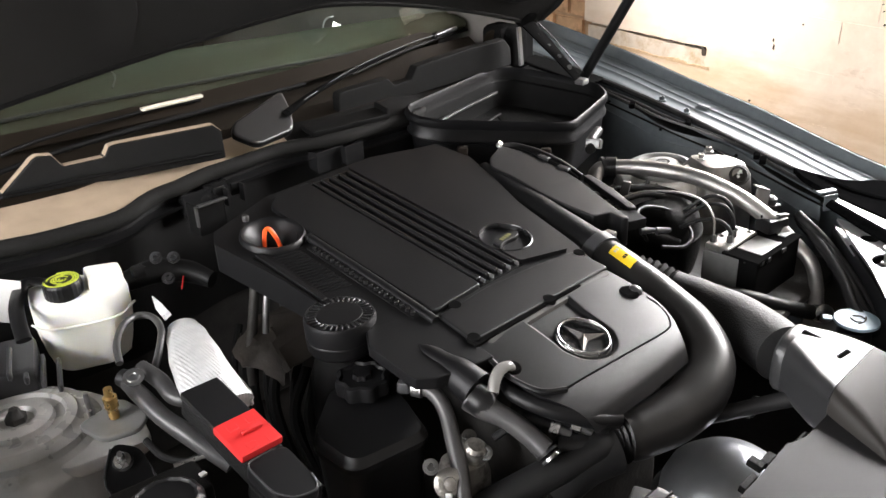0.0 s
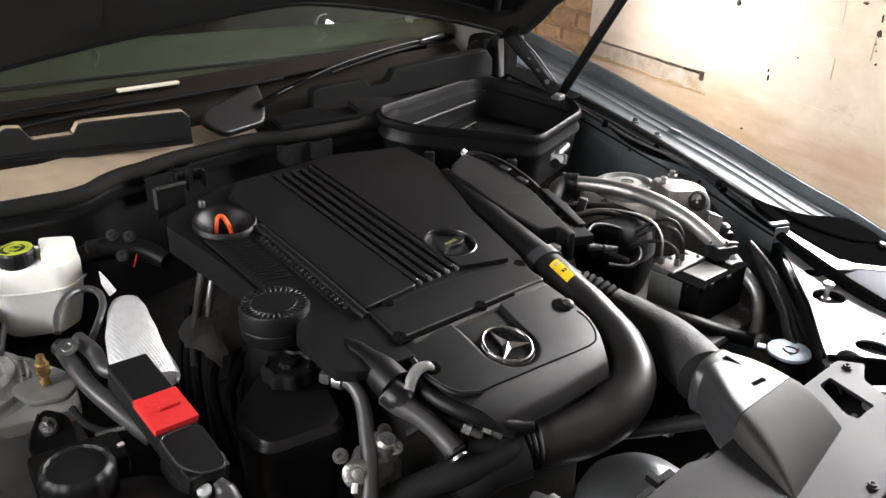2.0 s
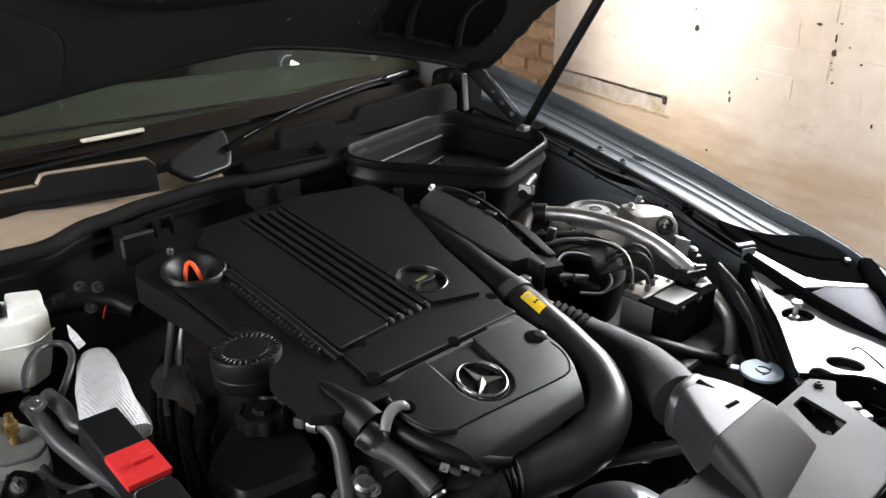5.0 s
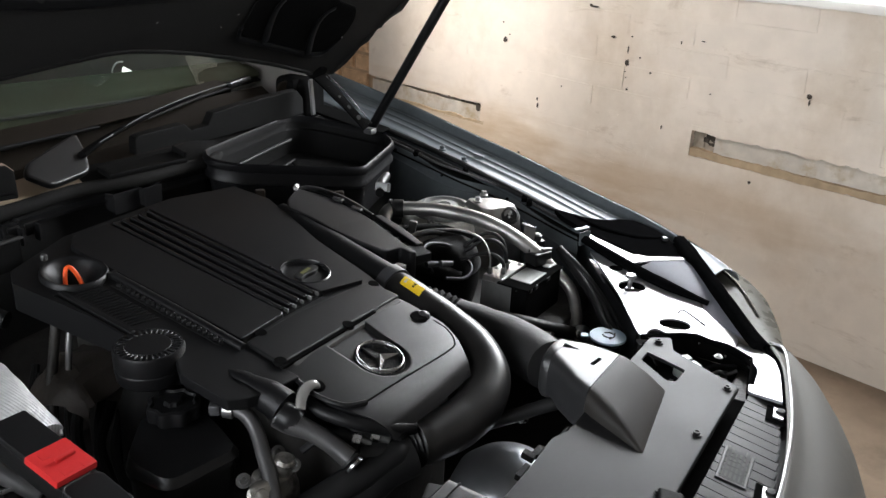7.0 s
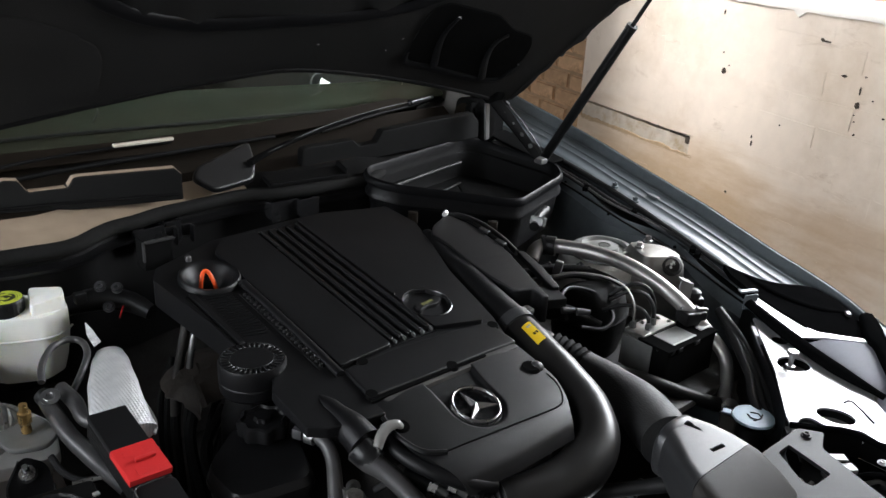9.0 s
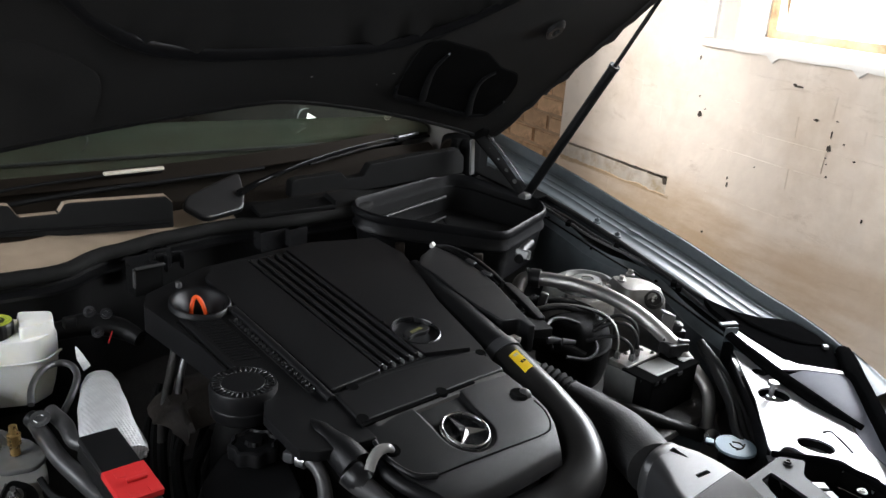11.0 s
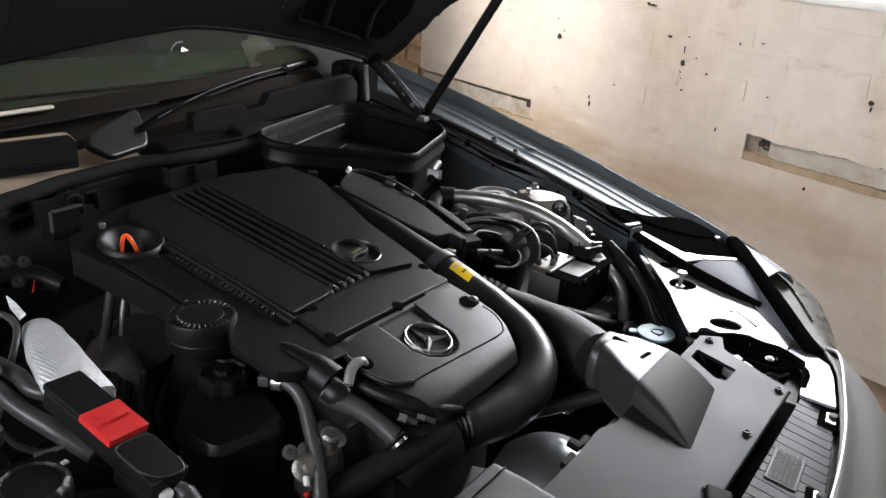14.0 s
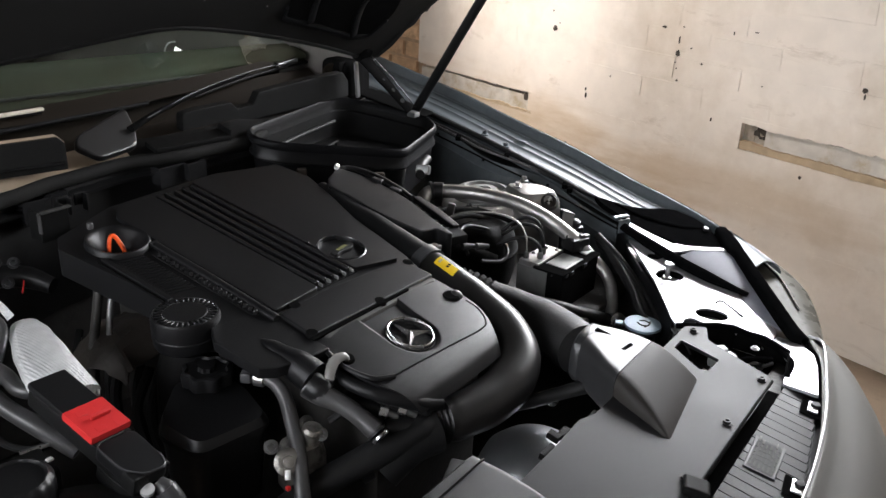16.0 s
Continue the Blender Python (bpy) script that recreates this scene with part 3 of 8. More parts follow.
ragged("slot_fill", ROOM_S0, SLOT[1] - 0.088, SLOT[2] + 0.024, SLOT[3] - 0.010, -0.030, -0.0125, 0.003, 0.001, 7, LEDGE_GREY, 0.03)
part("ledge_back", wall_slab("", ((LEDGE[0], -0.079, LEDGE[2]), (LEDGE[1] - 0.02, -0.034, LEDGE[3])), ""), LEDGE_GREY, wall_east)
ragged("ledge_fill", LEDGE[0] - 0.01, LEDGE[1] - 0.02, LEDGE[2] + 0.004, LEDGE[3] - 0.016, -0.036, -0.011, 0.005, 0.001, 8, LEDGE_GREY, 0.03)
ragged("ledge_bed", LEDGE[0] - 0.02, LEDGE[1] - 0.02, LEDGE[2] - 0.006, LEDGE[2] + 0.014, -0.034, -0.004, 0.005, 0.004, 9, LEDGE_TAN)
ragged("ledge_edge", LEDGE[0] - 0.02, LEDGE[1] - 0.02, LEDGE[3] - 0.006, LEDGE[3] + 0.004, -0.03, -0.0030, 0.001, 0.003, 10, CREAM)
# dark strips stand in for the shade under the broken edge
for k, (sv, zv, ls, lz) in enumerate(((0.20, 0.562, 0.085, 0.004), (0.135, 0.554, 0.030, 0.012), (0.116, 0.540, 0.014, 0.020), (0.30, 0.568, 0.04, 0.003))):
    ragged("broken_edge", sv - ls / 2, sv + ls / 2, zv - lz, zv + lz, -0.014, -0.0085, lz * 0.5, lz * 0.5, 30 + k, HOLE, 0.006)


# the unpainted brick wall beyond, set back a little
wall_brown = structure("wall_brown", wall_slab("", ((PAINT_END - 0.02, -0.30, 0), (ROOM_S1, -0.095, ROOM_H)), ""), BROWN_JOINT, "unpainted brown brick wall beyond the cream paint")

# window: sill, frame, pane and the bright sky outside
window = thing("window_1", room((WIN_S0 + WIN_S1) / 2, -0.1, WIN_Z0), "small window with white sill and weathered timber frame", "window", kind="structure")
sill_rows = []
sill_rng = random.Random(3)
drip = 0.0
for i in range(70):
    sv = WIN_S0 - 0.04 + (WIN_S1 + 0.195 - WIN_S0) * i / 69
    drip = 0.6 * drip + 0.4 * sill_rng.uniform(-1, 1)
    low = WIN_Z0 - 0.030 - 0.005 * drip - (0.020 if sill_rng.random() < 0.06 else 0.0)
    sill_rows.append([room(sv, -0.17, WIN_Z0 + 0.022), room(sv, -0.006, WIN_Z0 + 0.001), room(sv, 0.004, WIN_Z0 - 0.006), room(sv, 0.0055, low), room(sv, -0.02, low - 0.004), room(sv, -0.17, low - 0.004)])
part("window_sill", loft(sill_rows), WHITEPAINT, window, "white painted sloping sill with drips", angle=60)
part("window_reveal", loft([[room(WIN_S1 + 0.155, 0.004, z), room(WIN_S1 + 0.10, 0.0055, z), room(WIN_S1 - 0.002, -0.15, z), room(WIN_S1 - 0.002, -0.19, z), room(WIN_S1 + 0.155, -0.19, z)] for z in (WIN_Z0 + 0.002, WIN_Z1)]), WHITEPAINT, window, "splayed white reveal", angle=30)
part("window_frame", join(
    wall_slab("", ((WIN_S0, -0.20, WIN_Z0 + 0.004), (WIN_S1 - 0.012, -0.15, WIN_Z0 + 0.05)), ""),
    wall_slab("", ((WIN_S0, -0.20, WIN_Z1 - 0.04), (WIN_S1 - 0.012, -0.15, WIN_Z1)), ""),
    wall_slab("", ((WIN_S1 - 0.05, -0.20, WIN_Z0 + 0.05), (WIN_S1 - 0.012, -0.15, WIN_Z1 - 0.04)), ""),
    wall_slab("", ((WIN_S0, -0.20, WIN_Z0 + 0.05), (WIN_S0 + 0.04, -0.15, WIN_Z1 - 0.04)), "")), TIMBER, window, "weathered brown timber frame")
backdrop = structure("backdrop", wall_slab("", ((WIN_S0 - 0.8, -0.75, WIN_Z0 - 0.8), (WIN_S1 + 0.8, -0.74, WIN_Z1 + 0.6)), ""), SKYGLOW, "bright overcast daylight outside the window")
structure("backdrop", wall_slab("", ((ROOM_S1 + 1.5, DOOR_N0 - 1.5, -0.1), (ROOM_S1 + 1.51, DOOR_N1 + 1.5, 3.2)), ""), SKYGLOW, "glowing backdrop outside the unseen doorway")

structure("backdrop", wall_slab("", ((SIDE_S0 - 1.0, ROOM_N1 + 0.9, -0.1), (SIDE_S1 + 1.0, ROOM_N1 + 0.91, 2.8)), ""), SKYGLOW, "glowing backdrop outside the added side opening")

# dark blue box that stands on the sill
card = thing("card_box", room(-0.80, -0.08, WIN_Z0 + 0.004), "small dark blue printed card box on the window sill", "box")
b = wall_slab("", ((-0.90, -0.12, WIN_Z0 + 0.004), (-0.735, -0.03, WIN_Z0 + 0.15)), "")
bevel(b, 0.003)
part("carton", b, BLUE_CARD, card)
for z0, s0, s1 in ((0.058, -0.88, -0.76), (0.044, -0.86, -0.80)):
    part("printed_bar", wall_slab("", ((s0, -0.030, WIN_Z0 + z0), (s1, -0.0285, WIN_Z0 + z0 + 0.009)), ""), WHITE, card)

# unseen housing on the ceiling, added to go with the wall spots
lamp = thing("added_spotlight", room(0.42, 0.80, ROOM_H), "small round black spotlight housing, unseen, added for the pool of light on the wall", "spotlight")
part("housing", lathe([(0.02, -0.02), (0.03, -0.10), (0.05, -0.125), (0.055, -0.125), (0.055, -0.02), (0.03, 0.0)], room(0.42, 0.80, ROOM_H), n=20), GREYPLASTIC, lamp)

# ---- engine cover ----
COVER_Y, COVER_Z, COVER_SLOPE = 0.638, 0.780, 0.135


def on_cover(bm):
    """Lift a part drawn on the flat onto the cover's slope."""
    for v in bm.verts:
        v.co.z += COVER_Z + COVER_SLOPE * (v.co.y - COVER_Y)
    return bm


def cz(x, y, w=0.0):
    return COVER_Z + COVER_SLOPE * (y - COVER_Y) + w


cover = thing("engine_cover", (0, 0.66, 0.62), "large satin black plastic engine cover with ribs and a chrome emblem", "engine cover")
base_outline = rounded([(-0.240, 0.955), (-0.222, 0.985), (-0.10, 1.030), (0.10, 1.040), (0.262, 1.010), (0.272, 0.930), (0.243, 0.845), (0.208, 0.758), (0.189, 0.68), (0.173, 0.615), (0.152, 0.562), (-0.120, 0.552),
                        (-0.150, 0.60), (-0.205, 0.66), (-0.210, 0.72), (-0.218, 0.80)], 0.005)
part("tray", on_cover(plate(base_outline, -0.004, 0.043, bev=0.0025, segs=3, holes=[circle(-0.163, 0.920, 0.037, n=28)])), COVER, cover)
G0, G1 = -0.024, 0.064        # grooved band
left_panel = rounded([(-0.119, 0.622), (-0.119, 0.985), (-0.095, 1.012), (G0, 1.018), (G0, 0.628)], 0.006)
part("centre_panel", on_cover(plate(left_panel, 0.003, 0.010, bev=0.002)), COVER, cover)
right_panel = rounded([(G1, 0.632), (G1, 1.024), (0.12, 1.028), (0.232, 1.000), (0.243, 0.940), (0.214, 0.868), (0.189, 0.806), (0.171, 0.729), (0.149, 0.648), (0.145, 0.608), (0.10, 0.621)], 0.005)
part("centre_panel", on_cover(plate(right_panel, 0.003, 0.010, holes=[circle(0.097, 0.690, 0.0405, n=40)], bev=0.0015)), COVER, cover)
part("groove_floor", on_cover(box(((G0 + G1) / 2, 0.824, -0.0042), (G1 - G0 + 0.002, 0.392, 0.003), 0)), GLOSS, cover)
for i in range(5):
    x = G0 + 0.0085 + i * 0.0178
    part("raised_rib", on_cover(box((x, 0.826, -0.0005), (0.0075, 0.376, 0.008), 0.0028, 3)), GLOSS, cover)
    # metal base on plastic teeth, standing in for the highlights at the groove ends
    part("slot_tooth", on_cover(box((x + 0.003, 0.6345, -0.0005), (0.0030, 0.0075, 0.006), 0.0012)), DULLSTEEL, cover)
part("slot_tooth", on_cover(box((G1 + 0.001, 0.735, 0.0035), (0.003, 0.006, 0.003), 0.001)), CHROME, cover)

# long rounded bar with a row of teeth beside it
part("long_bar", on_cover(tube([(-0.1275, 0.610, -0.002), (-0.1265, 0.74, 0.0), (-0.1265, 0.876, 0.0)], 0.0072, 12, 8, 0.8)), COVER, cover)
part("bar_end", on_cover(box((-0.1275, 0.8775, 0.0005), (0.016, 0.008, 0.010), 0.0025, 2)), COVER, cover)
tooth = mesh_of("tooth", box((0, 0, 0), (0.0075, 0.0062, 0.006), 0.0012, 1), BLACK)
for i in range(21):
    y = 0.642 + i * 0.0104
    ob = new("tooth", tooth)
    ob.parent, ob.matrix_parent_inverse = cover, Matrix.Translation(-ROOTS[cover.name])
    ob.location = (-0.1385, y, cz(0, y, -0.001))
    ob.rotation_euler = (0, 0, radians(45))
part("tooth_channel", on_cover(box((-0.1385, 0.747, -0.0045), (0.014, 0.225, 0.003), 0.001)), RUBBER, cover)

# fine cross ribs on the side strip
rib = mesh_of("cross_rib", box((0, 0, 0), (0.042, 0.0034, 0.0026), 0.0012, 2), COVER)
for i in range(17):
    y = 0.752 + i * 0.0074
    ob = new("cross_rib", rib)
    ob.parent, ob.matrix_parent_inverse = cover, Matrix.Translation(-ROOTS[cover.name])
    ob.location = (-0.176, y, cz(0, y, -0.0035))
    ob.rotation_euler = (radians(7.7), 0, radians(-14))
part("strip_edge", on_cover(box((-0.2075, 0.815, -0.0035), (0.0085, 0.150, 0.006), 0.002, 2, (0, 0, 1.5))), COVER, cover)
part("strip_channel", on_cover(box((-0.2165, 0.815, -0.0040), (0.005, 0.145, 0.0025), 0.0008, 1, (0, 0, 1.5))), SLIT, cover)

# dipstick funnel: a wide dish whose far wall stands above the tray
fx, fy = -0.163, 0.918
part("funnel", on_cover(lathe([(0.017, -0.055), (0.022, -0.034), (0.032, -0.012), (0.0395, 0.000), (0.0425, 0.0035), (0.046, 0.0045), (0.0485, 0.002), (0.0495, -0.005), (0.044, -0.009), (0.036, -0.018), (0.024, -0.055)], (fx, fy, 0), n=44)), COVER, cover, "flared round funnel rim")
part("locating_stud", on_cover(lathe([(0.005, -0.004), (0.0055, 0.002), (0.004, 0.005), (0, 0.0055)], (-0.166, 0.985, 0), n=14)), GREYRUBBER, cover)
solo("dipstick", tube([(-0.176, 0.921, cz(0, fy, -0.050)), (-0.175, 0.926, cz(0, fy, -0.020)), (-0.170, 0.930, cz(0, fy, 0.000)), (-0.164, 0.931, cz(0, fy, 0.006)), (-0.158, 0.927, cz(0, fy, 0.000)), (-0.154, 0.917, cz(0, fy, -0.020)), (-0.154, 0.910, cz(0, fy, -0.050))], 0.0034, 10, 6), ORANGE, "orange plastic dipstick loop standing in the funnel", "dipstick")

# strip between the two seams
strip = rounded([(-0.119, 0.615), (-0.02, 0.620), (0.095, 0.610), (0.150, 0.600), (0.152, 0.541), (0.085, 0.543), (-0.124, 0.547)], 0.006)
part("front_strip", on_cover(plate(strip, 0.001, 0.010, bev=0.003, segs=3)), COVER, cover)
# flat near-black discs stand in for shaded notches
for x, y in ((-0.086, 0.617), (0.022, 0.545), (0.150, 0.592), (-0.118, 0.552)):
    part("clip_recess", on_cover(lathe([(0.0, 0.0016), (0.0085, 0.0016), (0.0098, -0.004)], (x, y, 0), n=16)), SLIT, cover)

part("seam", on_cover(plate([Vector((-0.126, 0.5475)), Vector((0.085, 0.5435)), Vector((0.085, 0.5385)), Vector((-0.127, 0.5395))], -0.0005, 0.004, bev=0.0008)), SLIT, cover)

# front panel that falls away towards the nose, with a sunk teardrop for the emblem
EX, EY, EW = 0.000, 0.470, -0.0105
FRONT_ROWS = ((0.540, -0.128, 0.152, -0.003), (0.500, -0.131, 0.153, -0.006), (0.455, -0.130, 0.150, -0.010), (0.425, -0.120, 0.138, -0.0135), (0.406, -0.108, 0.126, -0.019), (0.391, -0.100, 0.117, -0.028), (0.384, -0.095, 0.113, -0.037), (0.379, -0.092, 0.111, -0.047))


def along_front(v):
    """Row of the front panel at v in 0..1: y, left x, right x, height."""
    q = v * (len(FRONT_ROWS) - 1)
    k = min(int(q), len(FRONT_ROWS) - 2)
    a, b, c, d = FRONT_ROWS[max(k - 1, 0)], FRONT_ROWS[k], FRONT_ROWS[k + 1], FRONT_ROWS[min(k + 2, len(FRONT_ROWS) - 1)]
    t = q - k
    return [0.5 * (2 * b[i] + (c[i] - a[i]) * t + (2 * a[i] - 5 * b[i] + 4 * c[i] - d[i]) * t * t + (3 * b[i] - a[i] - 3 * c[i] + d[i]) * t ** 3) for i in range(4)]


def sunk(x, y):
    """How far inside the teardrop a point lies, 0 to 1, with a steep wall."""
    d = 0.0425 - math.hypot(x - EX, y - EY)
    if y > EY:
        t = min(1.0, (y - EY) / 0.07)
        x0, x1 = EX - 0.0425 + 0.006 * t - 0.002 * t * t, EX + 0.0425 + 0.010 * t * t
        d = max(d, min(x - x0, x1 - x))
    return max(0.0, min(1.0, d / 0.0035))


def front_z(x, yy):
    """Height of the front panel at a place on it."""
    lo, hi = 0.0, 1.0
    for _ in range(24):
        v = (lo + hi) / 2
        y, x0, x1, w = along_front(v)
        u = max(-1.0, min(1.0, 2 * (x - x0) / (x1 - x0) - 1))
        if y - 0.004 * (1 - u * u) > yy:
            lo = v
        else:
            hi = v
    return w - 0.003 * u ** 4


rows = []
for i in range(73):
    y, x0, x1, w = along_front(i / 72)
    row_ = []
    for k in range(121):
        u = k / 60 - 1
        x = x0 + (x1 - x0) * k / 120
        yy = y - 0.004 * (1 - u * u)
        row_.append(Vector((x, yy, w - 0.003 * u ** 4 - 0.0055 * sunk(x, yy))))
    rows.append(row_)
part("front_panel", on_cover(sheet(rows, 0.004)), COVER, cover, angle=60)
crease = []
for q in spline([Vector((-0.094, 0.426, 0)), Vector((0.0, 0.4185, 0)), Vector((0.10, 0.4125, 0)), Vector((0.128, 0.422, 0)), Vector((0.143, 0.447, 0)), Vector((0.1445, 0.470, 0))], 5):
    crease.append((q.x, q.y, front_z(q.x, q.y) + 0.0002))
part("crease", on_cover(tube(crease, 0.0013, 8, 1, 0.6)), SLIT, cover)
part("panel_lip", on_cover(tube([(-0.129, 0.512, -0.006), (-0.132, 0.478, -0.010), (-0.121, 0.441, -0.012), (-0.094, 0.424, -0.013)], 0.0035, 8)), COVER, cover)
part("lower_skirt", on_cover(tube([(-0.130, 0.498, -0.022), (-0.138, 0.468, -0.025), (-0.126, 0.432, -0.028), (-0.105, 0.408, -0.034), (-0.08, 0.392, -0.044), (-0.045, 0.384, -0.056)], [0.006, 0.009, 0.010, 0.011, 0.012, 0.012], 14)), COVER, cover)


# emblem: chrome ring and three-armed star in the sunk dish
def leaning(bm):
    """Follow the fall of the front panel under the emblem."""
    for v in bm.verts:
        v.co.z += 0.085 * (v.co.y - EY)
    return on_cover(bm)


part("emblem_dish", leaning(lathe([(0.0, 0.0005), (0.033, 0.0005), (0.0365, 0.0022), (0.0380, 0.0005)], (EX, EY, EW - 0.002), n=44)), GLOSS, cover)
ring = tube([(EX + 0.0335 * math.cos(a), EY + 0.0335 * math.sin(a), EW + 0.0026) for a in [2 * math.pi * i / 48 for i in range(49)]], 0.0021, 10, 1, caps=False)
emblem = part("emblem_ring", leaning(ring), CHROME, cover, "chrome ring emblem")
star = bmesh.new()
top = star.verts.new((EX, EY, EW + 0.0062))
tips, ins = [], []
for k in range(3):
    a = radians(96 + 120 * k)
    tips.append(star.verts.new((EX + 0.0335 * math.cos(a), EY + 0.0335 * math.sin(a), EW + 0.0012)))
    a += radians(60)
    ins.append(star.verts.new((EX + 0.0068 * math.cos(a), EY + 0.0068 * math.sin(a), EW - 0.0006)))
for k in range(3):
    star.faces.new((top, tips[k], ins[k]))
    star.faces.new((top, ins[k], tips[(k + 1) % 3]))
thicken(star, {v: Vector((v.co.x, v.co.y, EW - 0.003)) for v in star.verts})
part("emblem_star", leaning(star), CHROME, emblem, "three-armed chrome star", angle=10)

# fixing nub on the far corner and the bent nub on the near one
part("rubber_nub", on_cover(lathe([(0.008, -0.012), (0.0105, -0.006), (0.0092, -0.001), (0.005, 0.002), (0, 0.0025)], (0.142, 0.487, -0.004), n=18)), GREYPLASTIC, cover)
part("nub_recess", on_cover(lathe([(0, 0.0008), (0.012, 0.0008), (0.015, -0.004)], (0.131, 0.490, -0.0055), n=18)), SLIT, cover)
part("bent_nub", on_cover(tube([(-0.120, 0.487, -0.006), (-0.128, 0.486, 0.001), (-0.142, 0.487, 0.001), (-0.155, 0.483, -0.004), (-0.164, 0.478, -0.014)], [0.005, 0.006, 0.007, 0.007, 0.0065], 12, 6)), NUB, cover, "bent grey nub")
part("nub_recess", on_cover(lathe([(0, 0.001), (0.010, 0.001), (0.0125, -0.004)], (-0.117, 0.489, -0.0075), n=18)), SLIT, cover)

# conical outlet moulded into the near front corner
part("outlet_cone", tube([(-0.178, 0.606, 0.767), (-0.173, 0.565, 0.757), (-0.168, 0.525, 0.746), (-0.166, 0.503, 0.738)], [0.004, 0.015, 0.0225, 0.0235], 18, 6), COVER, cover)
part("side_arm", on_cover(plate(rounded([(-0.226, 0.545), (-0.226, 0.628), (-0.208, 0.655), (-0.122, 0.64), (-0.122, 0.515), (-0.165, 0.520), (-0.205, 0.530)], 0.003), -0.0035, 0.016, bev=0.002)), COVER, cover)

# oil filler cap in its well
filler = thing("oil_filler_cap", (0.10, 0.69, cz(0.1, 0.69, -0.02)), "black plastic oil filler cap with a bar grip", "cap")
part("well_ring", on_cover(lathe([(0.0385, -0.026), (0.0385, 0.002), (0.0400, 0.0042), (0.0415, 0.003), (0.041, -0.02)], (0.097, 0.69, 0), n=40)), GLOSS, filler)
part("cap_disc", on_cover(lathe([(0.0, -0.008), (0.020, -0.008), (0.027, -0.011), (0.0325, -0.018), (0.0385, -0.026)], (0.098, 0.69, 0), n=40)), COVER, filler)
grip = part("grip_bar", on_cover(loft([[Vector((0.098 + p.x * k, 0.69 + p.y * k, h)) for p in rounded([(-0.027, -0.013), (-0.010, -0.0075), (0.014, -0.0095), (0.030, -0.002), (0.027, 0.013), (0.010, 0.0075), (-0.014, 0.0095), (-0.030, 0.002)], 0.006, 4)] for k, h in ((1.0, -0.014), (1.0, -0.002), (0.94, 0.0015), (0.80, 0.0025))])), COVER, filler, "twisted bar grip")
for dx, dy in ((-0.010, -0.001), (-0.0035, 0.0), (0.003, 0.001), (0.0095, 0.002)):
    part("print_mark", on_cover(box((0.098 + dx, 0.69 + dy, 0.0027), (0.0045, 0.006, 0.0008), 0, 1, (0, 0, 18))), LIMEPRINT, grip)

# ---- intake cover beside it, with the charge pipe ----
manifold = thing("intake_cover", (0.31, 0.75, 0.66), "black plastic intake cover with a tapering outlet", "engine cover")
mo = rounded([(0.258, 0.868), (0.284, 0.893), (0.340, 0.918), (0.364, 0.880), (0.360, 0.80), (0.347, 0.75), (0.315, 0.662), (0.296, 0.602), (0.284, 0.607), (0.288, 0.634), (0.255, 0.642), (0.250, 0.70), (0.251, 0.755), (0.260, 0.82)], 0.008)
part("shell", on_cover(plate(mo, lambda x, y: 0.004 - 0.25 * max(0, x - 0.34), 0.05, bev=0.003, segs=3)), COVER, manifold)
part("outlet", tube([(0.268, 0.895, 0.799), (0.252, 0.82, 0.784), (0.238, 0.73, 0.768), (0.225, 0.655, 0.753), (0.219, 0.605, 0.745)], [0.016, 0.021, 0.0275, 0.031, 0.031], 22, 8), COVER, manifold)
part("edge_moulding", on_cover(tube([(0.345, 0.926, -0.004), (0.376, 0.910, -0.006), (0.391, 0.862, -0.008), (0.388, 0.805, -0.010), (0.377, 0.757, -0.010)], [0.006, 0.0075, 0.008, 0.008, 0.006], 10)), COVER, manifold)
part("hinge_bar", on_cover(tube([(0.352, 0.905, 0.0), (0.369, 0.870, 0.0), (0.366, 0.80, -0.001), (0.352, 0.745, -0.002)], [0.003, 0.0045, 0.0045, 0.003], 8)), SLIT, manifold)
for x, y in ((0.366, 0.835), (0.360, 0.785)):
    part("hinge_clip", on_cover(box((x, y, 0.001), (0.012, 0.022, 0.008), 0.002, 2, (0, 0, 8))), COVER, manifold)
part("end_flap", on_cover(plate(rounded([(0.372, 0.752), (0.384, 0.745), (0.372, 0.688), (0.346, 0.622), (0.332, 0.628), (0.352, 0.69)], 0.004), -0.002, 0.012, bev=0.002)), COVER, manifold, "narrow folded end flap")
part("end_block", on_cover(box((0.318, 0.622, -0.016), (0.05, 0.04, 0.018), 0.003, 2, (0, 0, -18))), MATTE, manifold)
part("silver_tab", on_cover(box((0.336, 0.916, 0.007), (0.014, 0.009, 0.010), 0.002, 1, (30, 0, 30))), ALU, manifold)

pipe_line = [(0.219, 0.606, 0.745), (0.207, 0.545, 0.734), (0.195, 0.475, 0.717), (0.180, 0.415, 0.697), (0.152, 0.374, 0.676), (0.105, 0.357, 0.660), (0.05, 0.361, 0.650), (-0.008, 0.376, 0.648), (-0.032, 0.386, 0.651)]
pipe = thing("charge_pipe", (0.12, 0.37, 0.60), "thick smooth black charge air pipe bending round the engine", "pipe")
part("pipe_wall", tube(pipe_line, [0.030, 0.031, 0.033, 0.036, 0.037, 0.037, 0.036, 0.033, 0.030], 28, 10), PIPEBLACK, pipe)
part("clamp", tube([(0.2205, 0.613, 0.7465), (0.2165, 0.592, 0.7425)], 0.0342, 22, 1), GREYPLASTIC, pipe, "grey hose clamp")
part("clamp_screw", box((0.245, 0.603, 0.768), (0.012, 0.018, 0.010), 0.002), STEEL, pipe)
